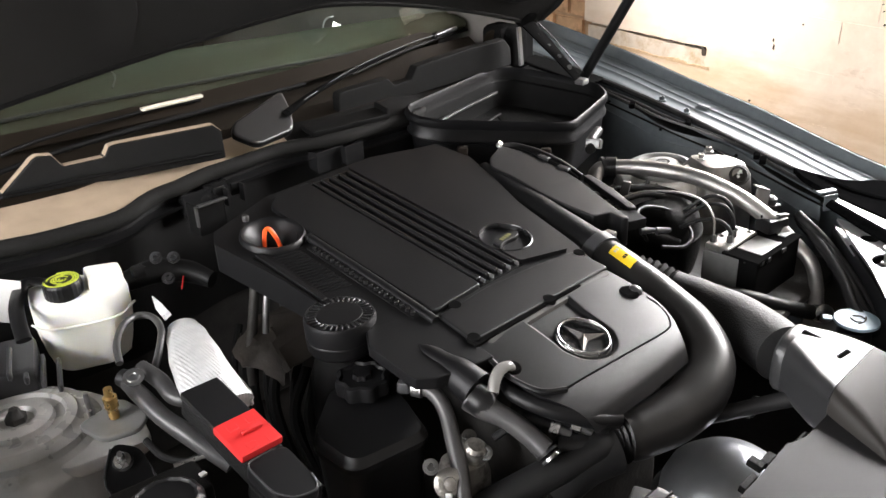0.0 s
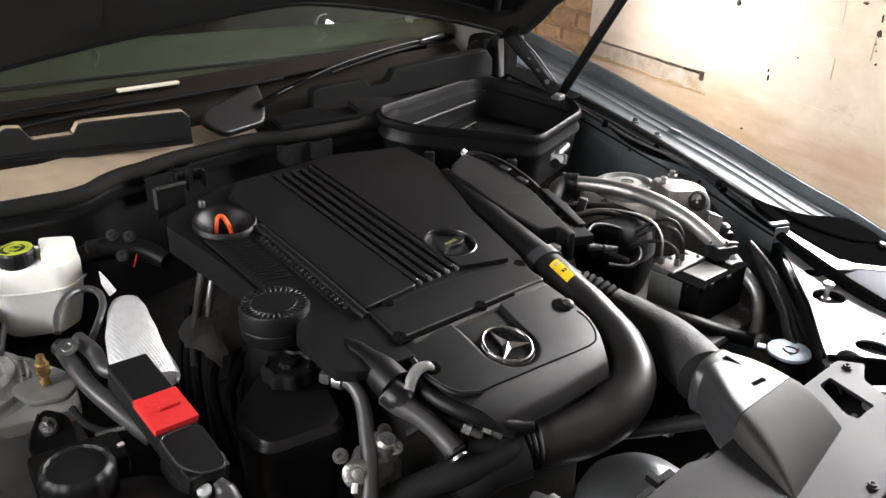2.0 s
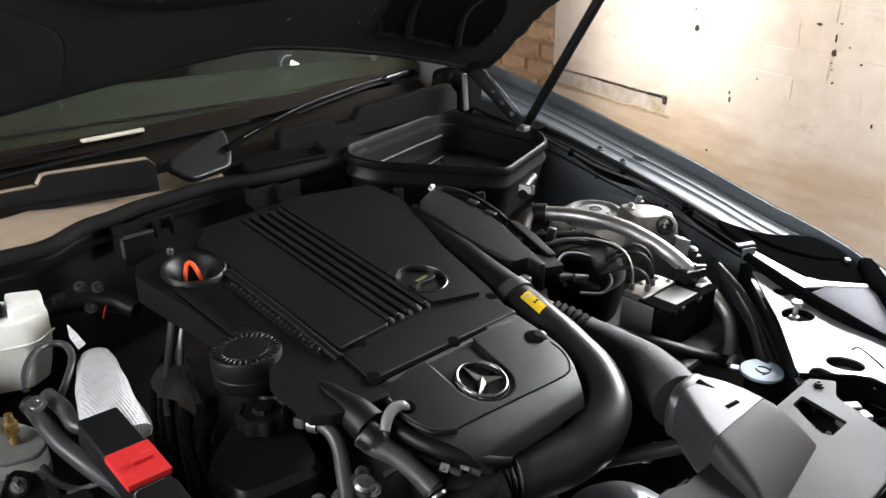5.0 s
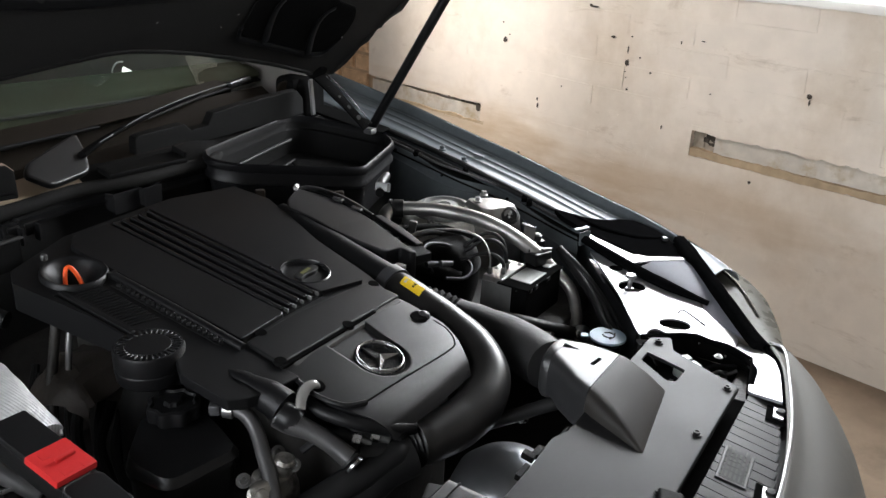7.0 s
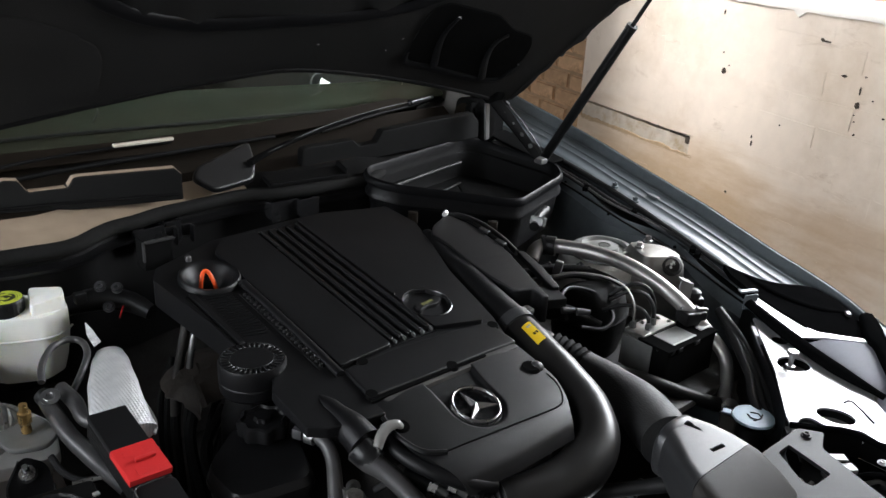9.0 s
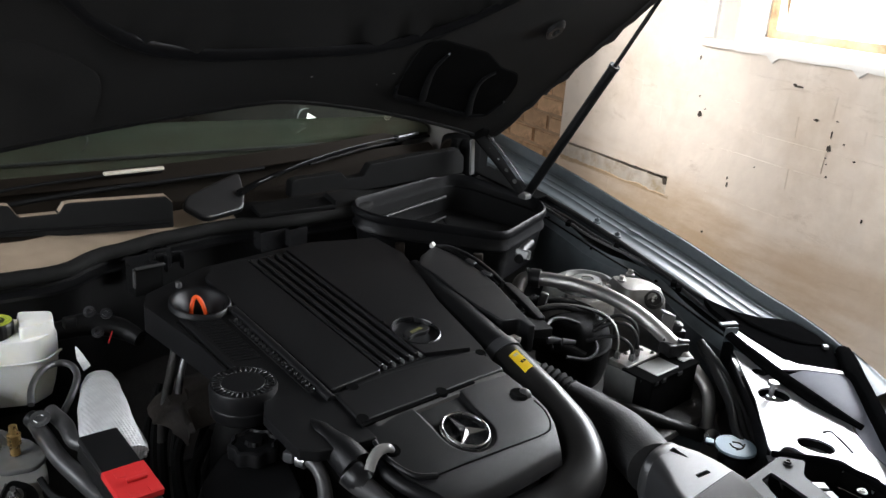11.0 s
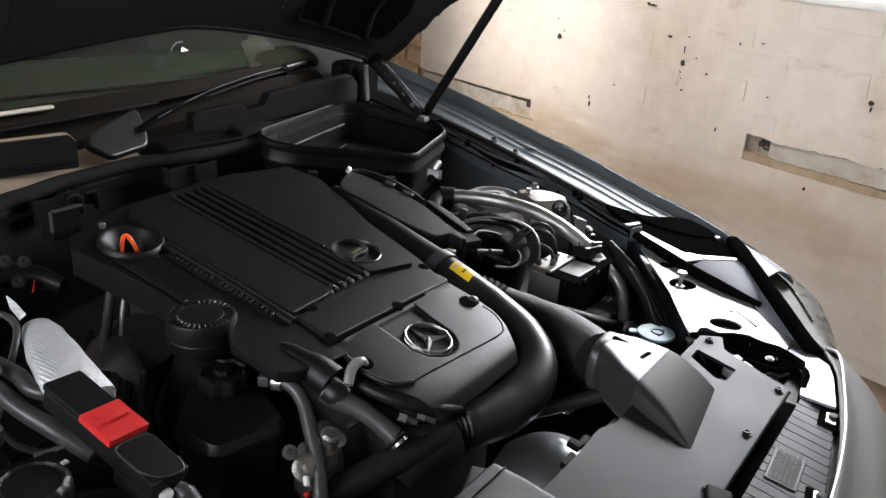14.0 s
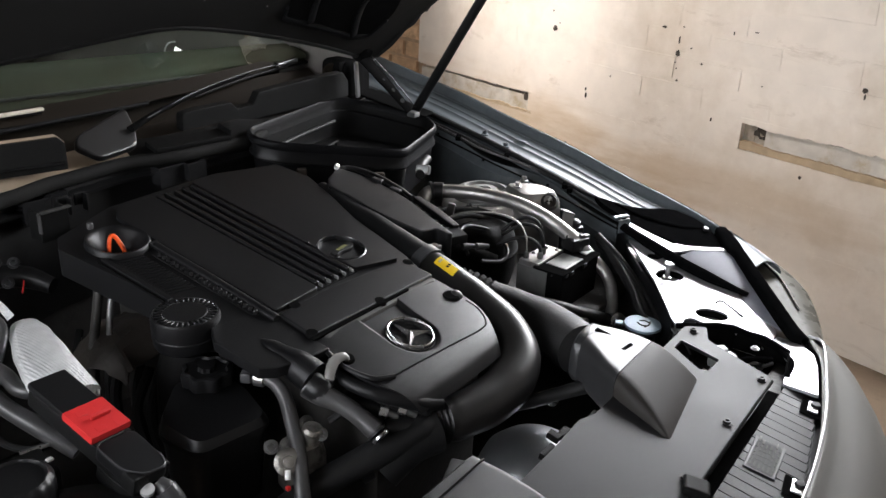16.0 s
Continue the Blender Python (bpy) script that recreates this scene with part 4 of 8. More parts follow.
part("bellows", ribbed([(-0.030, 0.386, 0.651), (-0.070, 0.399, 0.654)], 0.029, 0.0345, 5), RUBBER, pipe, "corrugated rubber bellows")
part("lower_pipe", tube([(-0.05, 0.385, 0.650), (-0.09, 0.405, 0.640), (-0.13, 0.42, 0.61)], [0.036, 0.036, 0.034], 18), RUBBER, pipe)
# yellow sticker that follows the pipe's round
sticker_rows = []
for i in range(5):
    y = 0.574 - 0.0112 * i
    k = (0.606 - y) / 0.061
    cx, czp = 0.219 - 0.012 * k, 0.745 - 0.011 * k
    sticker_rows.append([Vector((cx + 0.0319 * math.cos(radians(a)), y - 0.004, czp + 0.0319 * math.sin(radians(a)))) for a in (126, 117, 108, 99, 91)])
sticker = part("sticker", sheet(sticker_rows, 0.0006), YELLOW, pipe, "yellow printed sticker")
for i0, a in ((0, 112), (0, 103), (1, 100), (1, 110)):
    y = 0.568 - 0.018 * i0
    k = (0.606 - y) / 0.061
    part("print_bar", box((0.219 - 0.012 * k + 0.0323 * math.cos(radians(a)), y - 0.006, 0.745 - 0.011 * k + 0.0323 * math.sin(radians(a))), (0.0036, 0.0045, 0.0006), 0, 1, (10, 90 - a, 0)), LABEL_DARK if i0 else GREYTAPE, sticker)

# ---- car body round the bay ----
body = thing("car_body", (0.05, 0.6, 0.0), "dark grey metallic car body round the open engine bay", "car")
# far wing: lip, valley, two long beads, rising outer edge, flank
wing = []
for y, xi, zi, xo, zo in ((1.75, 0.885, 0.925, 0.985, 0.976), (1.30, 0.866, 0.858, 0.957, 0.907), (1.05, 0.855, 0.819, 0.944, 0.864), (0.91, 0.842, 0.792, 0.941, 0.832), (0.81, 0.832, 0.773, 0.937, 0.811), (0.70, 0.822, 0.752, 0.928, 0.790), (0.60, 0.808, 0.734, 0.915, 0.768), (0.50, 0.782, 0.716, 0.901, 0.747), (0.42, 0.765, 0.704, 0.890, 0.733), (0.34, 0.748, 0.694, 0.872, 0.718), (0.28, 0.742, 0.690, 0.848, 0.706), (0.24, 0.748, 0.688, 0.826, 0.698)):
    w = xo - xi
    prof = ((0.08, 0.0), (0.18, -0.002), (0.28, -0.003), (0.34, -0.0015), (0.365, -0.001), (0.40, -0.0025), (0.51, -0.0032), (0.54, -0.0015), (0.565, -0.0013), (0.595, -0.0035), (0.715, -0.0035), (0.75, -0.0015), (0.775, -0.0012), (0.81, -0.0035), (0.88, -0.004))
    row = [Vector((xi - 0.016, y, zi - 0.10)), Vector((xi - 0.006, y, zi - 0.012)), Vector((xi, y, zi))]
    row += [Vector((xi + k * w, y, zi + (zo - 0.014 - zi) * k + dz)) for k, dz in prof]
    row += [Vector((xi + 0.93 * w, y, zo - 0.010)), Vector((xi + 0.965 * w, y, zo - 0.002)), Vector((xo, y, zo)), Vector((xo + 0.005, y, zo - 0.004)), Vector((xo + 0.010, y, zo - 0.02)), Vector((xo + 0.03, y, zo - 0.20)), Vector((xo + 0.03, y, 0.22))]
    wing.append(row)
part("far_wing", sheet(fine_rows(wing, 5, 2), 0.003), PAINT, body, "dark grey painted wing", angle=60)
# near wing, out of the camera's sight but closing the bay
near = [[Vector((-0.66, y, 0.60)), Vector((-0.66, y, z - 0.02)), Vector((-0.68, y, z)), Vector((-0.76, y, z + 0.02)), Vector((-0.80, y, z - 0.03)), Vector((-0.83, y, 0.5)), Vector((-0.83, y, 0.22))] for y, z in ((1.75, 0.9), (1.2, 0.84), (0.7, 0.79), (0.30, 0.74))]
part("near_wing", sheet(near, 0.003), PAINT, body)
# between wing and bay: a dark gutter, a wavy painted brace round the turret, clips and cables
part("gutter_floor", sheet(fine_rows([[Vector((x, y, z)), Vector((x + 0.03, y, z - 0.010)), Vector((x + 0.075, y, z - 0.004))] for x, y, z in ((0.770, 1.30, 0.846), (0.772, 1.05, 0.806), (0.766, 0.90, 0.778), (0.762, 0.80, 0.758), (0.765, 0.70, 0.738), (0.752, 0.60, 0.720), (0.730, 0.50, 0.703), (0.712, 0.42, 0.694))], 4, 3), 0.004), MATTE, body, "matt black gutter", angle=60)
part("gutter_seal", tube([(0.838, 1.22, 0.848), (0.838, 1.0, 0.810), (0.828, 0.84, 0.780), (0.812, 0.70, 0.752), (0.788, 0.58, 0.734), (0.772, 0.52, 0.730)], [0.007, 0.007, 0.007, 0.006, 0.005, 0.003], 8), RUBBER, body)
brace = []
for xa, ya, za, xb, yb, zb in ((0.792, 1.02, 0.806, 0.776, 1.01, 0.782), (0.790, 0.93, 0.786, 0.766, 0.915, 0.762), (0.776, 0.86, 0.768, 0.754, 0.845, 0.748), (0.772, 0.80, 0.758, 0.756, 0.79, 0.740), (0.796, 0.745, 0.748, 0.778, 0.74, 0.732), (0.806, 0.70, 0.738, 0.786, 0.698, 0.722), (0.794, 0.65, 0.728, 0.768, 0.642, 0.712), (0.772, 0.595, 0.716, 0.742, 0.585, 0.698), (0.752, 0.54, 0.708, 0.722, 0.53, 0.688), (0.730, 0.475, 0.702, 0.706, 0.462, 0.676)):
    p, q = Vector((xa, ya, za)), Vector((xb, yb, zb))
    brace.append([p + Vector((0.006, 0, -0.006)), p, p.lerp(q, 0.5) + Vector((0, 0, 0.002)), q, q + Vector((-0.006, 0, -0.05)), q + Vector((0.0, 0, -0.44))])
part("turret_brace", sheet(fine_rows(brace, 4, 2), 0.003), PAINT, body, "painted brace curving round the turret", angle=50)
for k in (0.3, 2.2, 5.4):
    i = int(k)
    p = brace[i][2].lerp(brace[i + 1][2], k - i)
    part("brace_hole", lathe([(0.0, 0.0012), (0.0035, 0.0012), (0.004, -0.002)], p + Vector((0, 0, 0.001)), (-0.5, -0.2, 0.8), 10), SLIT, body)
part("gutter_cable", tube([(0.806, 1.10, 0.822), (0.806, 0.95, 0.796), (0.800, 0.85, 0.776), (0.806, 0.74, 0.756), (0.800, 0.66, 0.742), (0.776, 0.58, 0.727), (0.752, 0.50, 0.714)], 0.0045, 8), RUBBER, body)
part("gutter_cable", tube([(0.796, 1.06, 0.818), (0.790, 0.93, 0.793), (0.786, 0.86, 0.778), (0.800, 0.76, 0.760), (0.806, 0.68, 0.744)], 0.003, 8), GREYRUBBER, body)
for x, y, z in ((0.788, 0.93, 0.792), (0.804, 0.80, 0.770), (0.792, 0.635, 0.738), (0.784, 0.618, 0.734)):
    part("gutter_clip", box((x, y, z), (0.018, 0.013, 0.012), 0.003, 2, (0, -12, 22)), SEAL, body)
part("gusset", plate(rounded([(0.767, 0.550), (0.772, 0.524), (0.783, 0.480), (0.808, 0.444), (0.839, 0.422), (0.860, 0.396), (0.858, 0.346), (0.840, 0.307), (0.812, 0.285), (0.784, 0.250), (0.766, 0.250), (0.734, 0.280), (0.703, 0.314), (0.714, 0.340), (0.718, 0.396), (0.724, 0.452), (0.745, 0.52)], 0.006), lambda x, y: 0.706 + 0.165 * (y - 0.33) + 0.05 * (x - 0.78), 0.012, bev=0.003), SEAL, body, "matt black gusset panel")
part("gusset_step", tube([(0.770, 0.500, 0.735), (0.765, 0.430, 0.7235), (0.790, 0.360, 0.7125), (0.832, 0.318, 0.7075)], [0.004, 0.007, 0.007, 0.004], 8, 8, 0.5), SEAL, body)
part("gusset_clip", box((0.822, 0.312, 0.709), (0.014, 0.010, 0.007), 0.002, 2, (0, 0, 40)), DULLSTEEL, body)
for x, y, z in ((0.846, 0.892, 0.794), (0.836, 0.824, 0.780)):
    part("wing_bolt", bolt_head((x, y, z), 0.0060, h=0.011), PAINT, body)
part("bead_stop", box((0.888, 0.812, 0.787), (0.012, 0.028, 0.0035), 0.0015, 2, (11, 0, 8)), PAINT, body)
part("seam_bracket", join(box((0.708, 0.458, 0.732), (0.040, 0.012, 0.004), 0.0015, 1, (6, 0, -25)), box((0.700, 0.446, 0.716), (0.030, 0.004, 0.030), 0.0015, 1, (0, 0, -25))), PAINT, body)
part("bay_floor", box((0.05, 0.65, 0.30), (1.42, 1.3, 0.02), 0.0), DARK, body)
part("bulkhead", box((0.05, 1.235, 0.58), (1.44, 0.06, 0.50), 0.0), DARK, body)
part("front_crossmember", box((0.0, 0.02, 0.48), (1.1, 0.10, 0.26), 0.01), DARK, body)

# front bumper skin sweeping round the nose
nose = []
for x, y, dx, dy in ((0.765, 0.27, 0.98, -0.10), (0.640, 0.085, 0.80, -0.38), (0.566, 0.018, 0.64, -0.54), (0.45, -0.020, 0.50, -0.84), (0.30, -0.052, 0.28, -0.95), (0.12, -0.070, 0.12, -0.99), (-0.10, -0.072, -0.10, -0.99), (-0.45, -0.03, -0.5, -0.84), (-0.66, 0.20, -0.98, -0.2)):
    nose.append([Vector((x, y, 0.640)), Vector((x + 0.008 * dx, y + 0.008 * dy, 0.642)), Vector((x + 0.03 * dx, y + 0.03 * dy, 0.628)), Vector((x + 0.09 * dx, y + 0.09 * dy, 0.600)), Vector((x + 0.15 * dx, y + 0.15 * dy, 0.50)), Vector((x + 0.175 * dx, y + 0.175 * dy, 0.36)), Vector((x + 0.16 * dx, y + 0.16 * dy, 0.20))])
part("bumper", sheet(fine_rows(nose, 5, 3), 0.003), BUMPER, body, "grey painted front bumper", angle=60)
# pale tube stands in for the highlight along the bumper's edge
part("bumper_edge", tube([(0.556, 0.030, 0.666), (0.540, 0.004, 0.668), (0.45, -0.022, 0.668), (0.30, -0.054, 0.668), (0.12, -0.072, 0.668), (-0.10, -0.074, 0.668), (-0.40, -0.04, 0.668)], 0.0024, 8, 8), GLAREGREY, body, "bumper edge line in glare grey")

part("wing_tip", sheet(fine_rows([[Vector((0.833, 0.296, 0.7010)), Vector((0.845, 0.288, 0.7070)), Vector((0.852, 0.278, 0.7080)), Vector((0.846, 0.264, 0.7070)), Vector((0.858, 0.256, 0.6870))], [Vector((0.810, 0.262, 0.6970)), Vector((0.822, 0.254, 0.7030)), Vector((0.829, 0.242, 0.7040)), Vector((0.822, 0.222, 0.7030)), Vector((0.834, 0.214, 0.6830))], [Vector((0.769, 0.223, 0.6910)), Vector((0.781, 0.215, 0.6970)), Vector((0.795, 0.201, 0.6990)), Vector((0.793, 0.181, 0.6990)), Vector((0.805, 0.173, 0.6790))], [Vector((0.728, 0.186, 0.6850)), Vector((0.740, 0.178, 0.6910)), Vector((0.769, 0.169, 0.6950)), Vector((0.766, 0.146, 0.6950)), Vector((0.778, 0.138, 0.6750))]], 4, 3), 0.003), PAINT, body, "painted tip of the wing", angle=60)

# headlamp at the far corner with its rubber seal
head = thing("headlamp", (0.66, 0.15, 0.55), "clear headlamp at the corner of the grey wing", "headlamp")
lens = [[Vector(q) for q in r] for r in (
    ((0.820, 0.278, 0.690), (0.846, 0.262, 0.687), (0.868, 0.222, 0.672), (0.882, 0.205, 0.645), (0.888, 0.20, 0.57)),
    ((0.778, 0.226, 0.682), (0.812, 0.196, 0.678), (0.842, 0.158, 0.664), (0.857, 0.142, 0.638), (0.864, 0.136, 0.56)),
    ((0.716, 0.162, 0.670), (0.750, 0.130, 0.667), (0.785, 0.095, 0.652), (0.800, 0.080, 0.625), (0.806, 0.074, 0.55)),
    ((0.650, 0.098, 0.655), (0.672, 0.074, 0.652), (0.698, 0.050, 0.640), (0.712, 0.036, 0.615), (0.720, 0.030, 0.54)),
    ((0.590, 0.036, 0.644), (0.598, 0.026, 0.643), (0.612, 0.014, 0.635), (0.620, 0.006, 0.610), (0.625, 0.0, 0.54)))]
part("lens", sheet(fine_rows(lens, 5, 4), 0.003), LENS, head, "clear plastic lens", angle=60)
part("lamp_bowl", lathe([(0.0, 0.0), (0.012, 0.002), (0.020, 0.009), (0.022, 0.010)], (0.830, 0.196, 0.668), (0.5, -0.3, 0.8), 20), GREYTAPE, head, "pale round lamp bowl")
part("bezel", tube([lens[1][1] + Vector((0.002, 0, 0.002)), lens[2][1] + Vector((0.004, 0, 0.002)), lens[3][1] + Vector((0.004, 0, 0.002))], 0.0025, 8, 8), CHROME, head, "thin bright bezel line")
part("reflector", sheet(fine_rows([[p + Vector((-0.012, 0.008, -0.016)) for p in r] for r in lens], 3, 3), 0.002), GREYPLASTIC, head, angle=60)
part("lamp_seal", sheet(fine_rows([[Vector((0.839, 0.299, 0.6940)), Vector((0.841, 0.298, 0.7080)), Vector((0.846, 0.294, 0.7120)), Vector((0.851, 0.289, 0.7130)), Vector((0.856, 0.285, 0.7110)), Vector((0.861, 0.281, 0.7080)), Vector((0.863, 0.279, 0.6780))], [Vector((0.758, 0.250, 0.6930)), Vector((0.760, 0.250, 0.7070)), Vector((0.776, 0.250, 0.7110)), Vector((0.791, 0.249, 0.7120)), Vector((0.806, 0.249, 0.7100)), Vector((0.822, 0.249, 0.7070)), Vector((0.825, 0.249, 0.6770))], [Vector((0.744, 0.226, 0.6880)), Vector((0.746, 0.226, 0.7020)), Vector((0.754, 0.224, 0.7060)), Vector((0.763, 0.222, 0.7070)), Vector((0.771, 0.220, 0.7050)), Vector((0.780, 0.218, 0.7020)), Vector((0.783, 0.217, 0.6720))], [Vector((0.688, 0.172, 0.6720)), Vector((0.690, 0.172, 0.6860)), Vector((0.698, 0.170, 0.6900)), Vector((0.706, 0.168, 0.6910)), Vector((0.713, 0.166, 0.6890)), Vector((0.721, 0.164, 0.6860)), Vector((0.724, 0.163, 0.6560))], [Vector((0.629, 0.116, 0.6530)), Vector((0.631, 0.115, 0.6670)), Vector((0.638, 0.113, 0.6710)), Vector((0.645, 0.110, 0.6720)), Vector((0.651, 0.107, 0.6700)), Vector((0.658, 0.105, 0.6670)), Vector((0.661, 0.104, 0.6370))], [Vector((0.579, 0.065, 0.6360)), Vector((0.581, 0.065, 0.6500)), Vector((0.589, 0.064, 0.6540)), Vector((0.597, 0.062, 0.6550)), Vector((0.606, 0.061, 0.6530)), Vector((0.614, 0.060, 0.6500)), Vector((0.617, 0.060, 0.6200))], [Vector((0.578, 0.043, 0.6290)), Vector((0.579, 0.042, 0.6430)), Vector((0.581, 0.040, 0.6470)), Vector((0.584, 0.038, 0.6480)), Vector((0.587, 0.035, 0.6460)), Vector((0.589, 0.033, 0.6430)), Vector((0.591, 0.031, 0.6130))]], 4, 2), 0.003), SEAL, head, "wide black rubber seal", angle=60)

# ---- panel over the headlamp ----
def panel_z(x, y):
    return 0.652 + 0.2 * (y - 0.187) + 0.09 * (x - 0.55)


lamp_panel = thing("bay_trim", (0.58, 0.20, 0.58), "satin black panel over the headlamp, coloured silver for its glare, with round cut-outs", "panel")
po = rounded([(0.660, 0.418), (0.564, 0.316), (0.478, 0.245), (0.467, 0.232), (0.480, 0.226), (0.496, 0.228), (0.511, 0.219), (0.512, 0.198), (0.553, 0.156), (0.557, 0.112), (0.550, 0.088), (0.594, 0.088), (0.604, 0.100), (0.617, 0.134), (0.648, 0.180), (0.664, 0.182), (0.662, 0.255), (0.672, 0.340)], 0.008)
key = circle(0.606, 0.303, 0.030, 0.019, 22, radians(-36))
key2 = circle(0.645, 0.352, 0.016, 0.012, 16, radians(-40))
ovl = circle(0.549, 0.196, 0.031, 0.0165, 22, radians(-52))
part("panel_skin", plate(po, panel_z, 0.004, holes=[key, key2, ovl], bev=0.0012), GLAREGREY, lamp_panel)
part("panel_under", plate(po, lambda x, y: panel_z(x, y) - 0.016, 0.004, bev=0), GLAREGREY, lamp_panel)
# near-black walls draw the dark crescents inside the cut-outs
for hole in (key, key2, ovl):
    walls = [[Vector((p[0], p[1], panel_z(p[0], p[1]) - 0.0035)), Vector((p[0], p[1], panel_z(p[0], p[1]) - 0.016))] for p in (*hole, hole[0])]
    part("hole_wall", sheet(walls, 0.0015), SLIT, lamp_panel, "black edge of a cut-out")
part("press_mark", tube([(0.590, 0.203, panel_z(0.6, 0.204) + 0.0005), (0.606, 0.196, panel_z(0.6, 0.196) + 0.0005), (0.588, 0.150, panel_z(0.59, 0.150) + 0.0005)], 0.0018, 6, 2), RUBBER, lamp_panel)
pin = part("adjuster_pin", lathe([(0.004, -0.02), (0.0045, 0.010), (0.005, 0.019), (0.0092, 0.020), (0.0098, 0.025), (0.008, 0.0265), (0, 0.0265)], (0.600, 0.306, panel_z(0.6, 0.306)), n=18), STEEL, lamp_panel, "steel adjuster pin")
part("pin_collar", lathe([(0.0085, 0), (0.008, 0.006), (0.005, 0.007)], (0.600, 0.306, panel_z(0.6, 0.306) - 0.008), n=14), STEEL, lamp_panel)
# folded wing rail beside it: glare-coloured rail, reflection-tinted face and fall towards the lamp
part("wing_rail", sheet([[Vector((0.692, 0.440, 0.7170)), Vector((0.728, 0.446, 0.7200))], [Vector((0.681, 0.392, 0.7080)), Vector((0.730, 0.398, 0.7120))], [Vector((0.672, 0.332, 0.6980)), Vector((0.717, 0.342, 0.7020))], [Vector((0.690, 0.296, 0.7085)), Vector((0.704, 0.312, 0.7075))], [Vector((0.757, 0.242, 0.7005)), Vector((0.764, 0.250, 0.7010))]], 0.004), GLAREGREY, lamp_panel, "painted rail in glare grey")
part("raised_wedge", sheet([[Vector((0.658, 0.312, 0.698)), Vector((0.690, 0.295, 0.7065)), Vector((0.760, 0.238, 0.6985))], [Vector((0.662, 0.250, 0.680)), Vector((0.690, 0.240, 0.6875)), Vector((0.740, 0.214, 0.6890))], [Vector((0.664, 0.178, 0.665)), Vector((0.675, 0.178, 0.669)), Vector((0.704, 0.180, 0.6765))]], 0.004), WEDGE, lamp_panel, "painted face tinted lavender for its reflection")
part("lamp_fall", sheet(fine_rows([[Vector((0.662, 0.176, 0.664)), Vector((0.705, 0.186, 0.676)), Vector((0.752, 0.226, 0.693))], [Vector((0.642, 0.168, 0.657)), Vector((0.680, 0.156, 0.667)), Vector((0.718, 0.168, 0.682))], [Vector((0.616, 0.128, 0.646)), Vector((0.638, 0.114, 0.653)), Vector((0.660, 0.108, 0.664))], [Vector((0.592, 0.060, 0.638)), Vector((0.594, 0.055, 0.639)), Vector((0.598, 0.050, 0.642))]], 4, 3), 0.004), WEDGE, lamp_panel, "painted fall towards the lamp", angle=60)
part("step_seal", tube([(0.676, 0.438, 0.724), (0.660, 0.35, 0.702), (0.652, 0.26, 0.682), (0.656, 0.165, 0.663)], [0.011, 0.014, 0.014, 0.007], 12, 8, 0.7), SEAL, lamp_panel, "thick black rubber seal")

# ---- radiator shroud, slam panel and grille slats ----
def shroud_z(x, y):
    return 0.648 + 0.2 * (y - 0.05)


shroud = thing("radiator_shroud", (0.0, 0.12, 0.55), "wide grey-black plastic radiator shroud held by screws", "shroud")
so = rounded([(0.405, 0.046), (0.408, 0.085), (0.418, 0.160), (0.455, 0.176), (0.424, 0.204), (0.372, 0.204), (0.20, 0.206), (0.085, 0.206), (0.050, 0.216), (-0.02, 0.213), (-0.14, 0.213), (-0.48, 0.213), (-0.48, 0.050), (0.05, 0.048)], 0.006)
cut = rounded([(0.345, 0.192), (0.376, 0.192), (0.377, 0.126), (0.330, 0.128), (0.322, 0.142)], 0.004)
part("shroud_skin", plate(so, shroud_z, 0.006, holes=[cut], bev=0.002), SHROUD, shroud)
part("front_lip", tube([(0.400, 0.046, shroud_z(0, 0.046) - 0.004), (0.2, 0.048, shroud_z(0, 0.048) - 0.004), (-0.40, 0.05, shroud_z(0, 0.05) - 0.004)], 0.004, 10, 4), MATTE, shroud)
for x, y in ((0.383, 0.058), (0.226, 0.062), (0.062, 0.064), (0.421, 0.188)):
    part("screw", bolt_head((x, y, shroud_z(x, y)), 0.0055, h=0.005), SCREW, shroud, "domed black screw")
# backing kept near-black: the shade under the holes is in its colour
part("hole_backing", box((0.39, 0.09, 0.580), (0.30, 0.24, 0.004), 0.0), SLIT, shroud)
part("hole_lamp_part", lathe([(0.012, 0), (0.013, 0.006), (0.006, 0.009), (0, 0.009)], (0.345, 0.160, 0.640), n=16), GREYTAPE, shroud)
part("hole_clip", box((0.352, 0.142, 0.645), (0.02, 0.006, 0.006), 0.001), GREYTAPE, shroud)
part("strap_end", box((0.054, 0.046, shroud_z(0, 0.046) + 0.004), (0.034, 0.035, 0.014), 0.005, 3, (10, 0, 20)), MATTE, shroud)
for x, y, w, d in ((0.020, 0.222, 0.022, 0.010), (0.004, 0.228, 0.012, 0.018), (0.055, 0.216, 0.016, 0.006), (0.085, 0.212, 0.022, 0.005), (-0.03, 0.220, 0.03, 0.008)):
    part("edge_clip", box((x, y, shroud_z(x, y) - 0.008), (w, d, 0.010), 0.0015, 2, (10, 0, 0)), MATTE, shroud)

# catch-and-lamp pocket between shroud and headlamp panel
pocket = thing("latch_pocket", (0.47, 0.11, 0.55), "dark pocket with pale latch parts beside the shroud", "latch")
# floor and wall near-black, so the pocket's shade is painted in
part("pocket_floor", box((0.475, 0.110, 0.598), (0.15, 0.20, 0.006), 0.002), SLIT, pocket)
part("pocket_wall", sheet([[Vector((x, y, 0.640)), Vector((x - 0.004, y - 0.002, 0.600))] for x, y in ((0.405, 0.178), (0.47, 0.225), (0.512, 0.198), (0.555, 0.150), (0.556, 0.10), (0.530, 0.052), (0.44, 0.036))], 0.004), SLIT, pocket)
part("latch_bracket", box((0.455, 0.140, 0.622), (0.05, 0.020, 0.018), 0.003, 2, (0, 0, -30)), GREYTAPE, pocket)
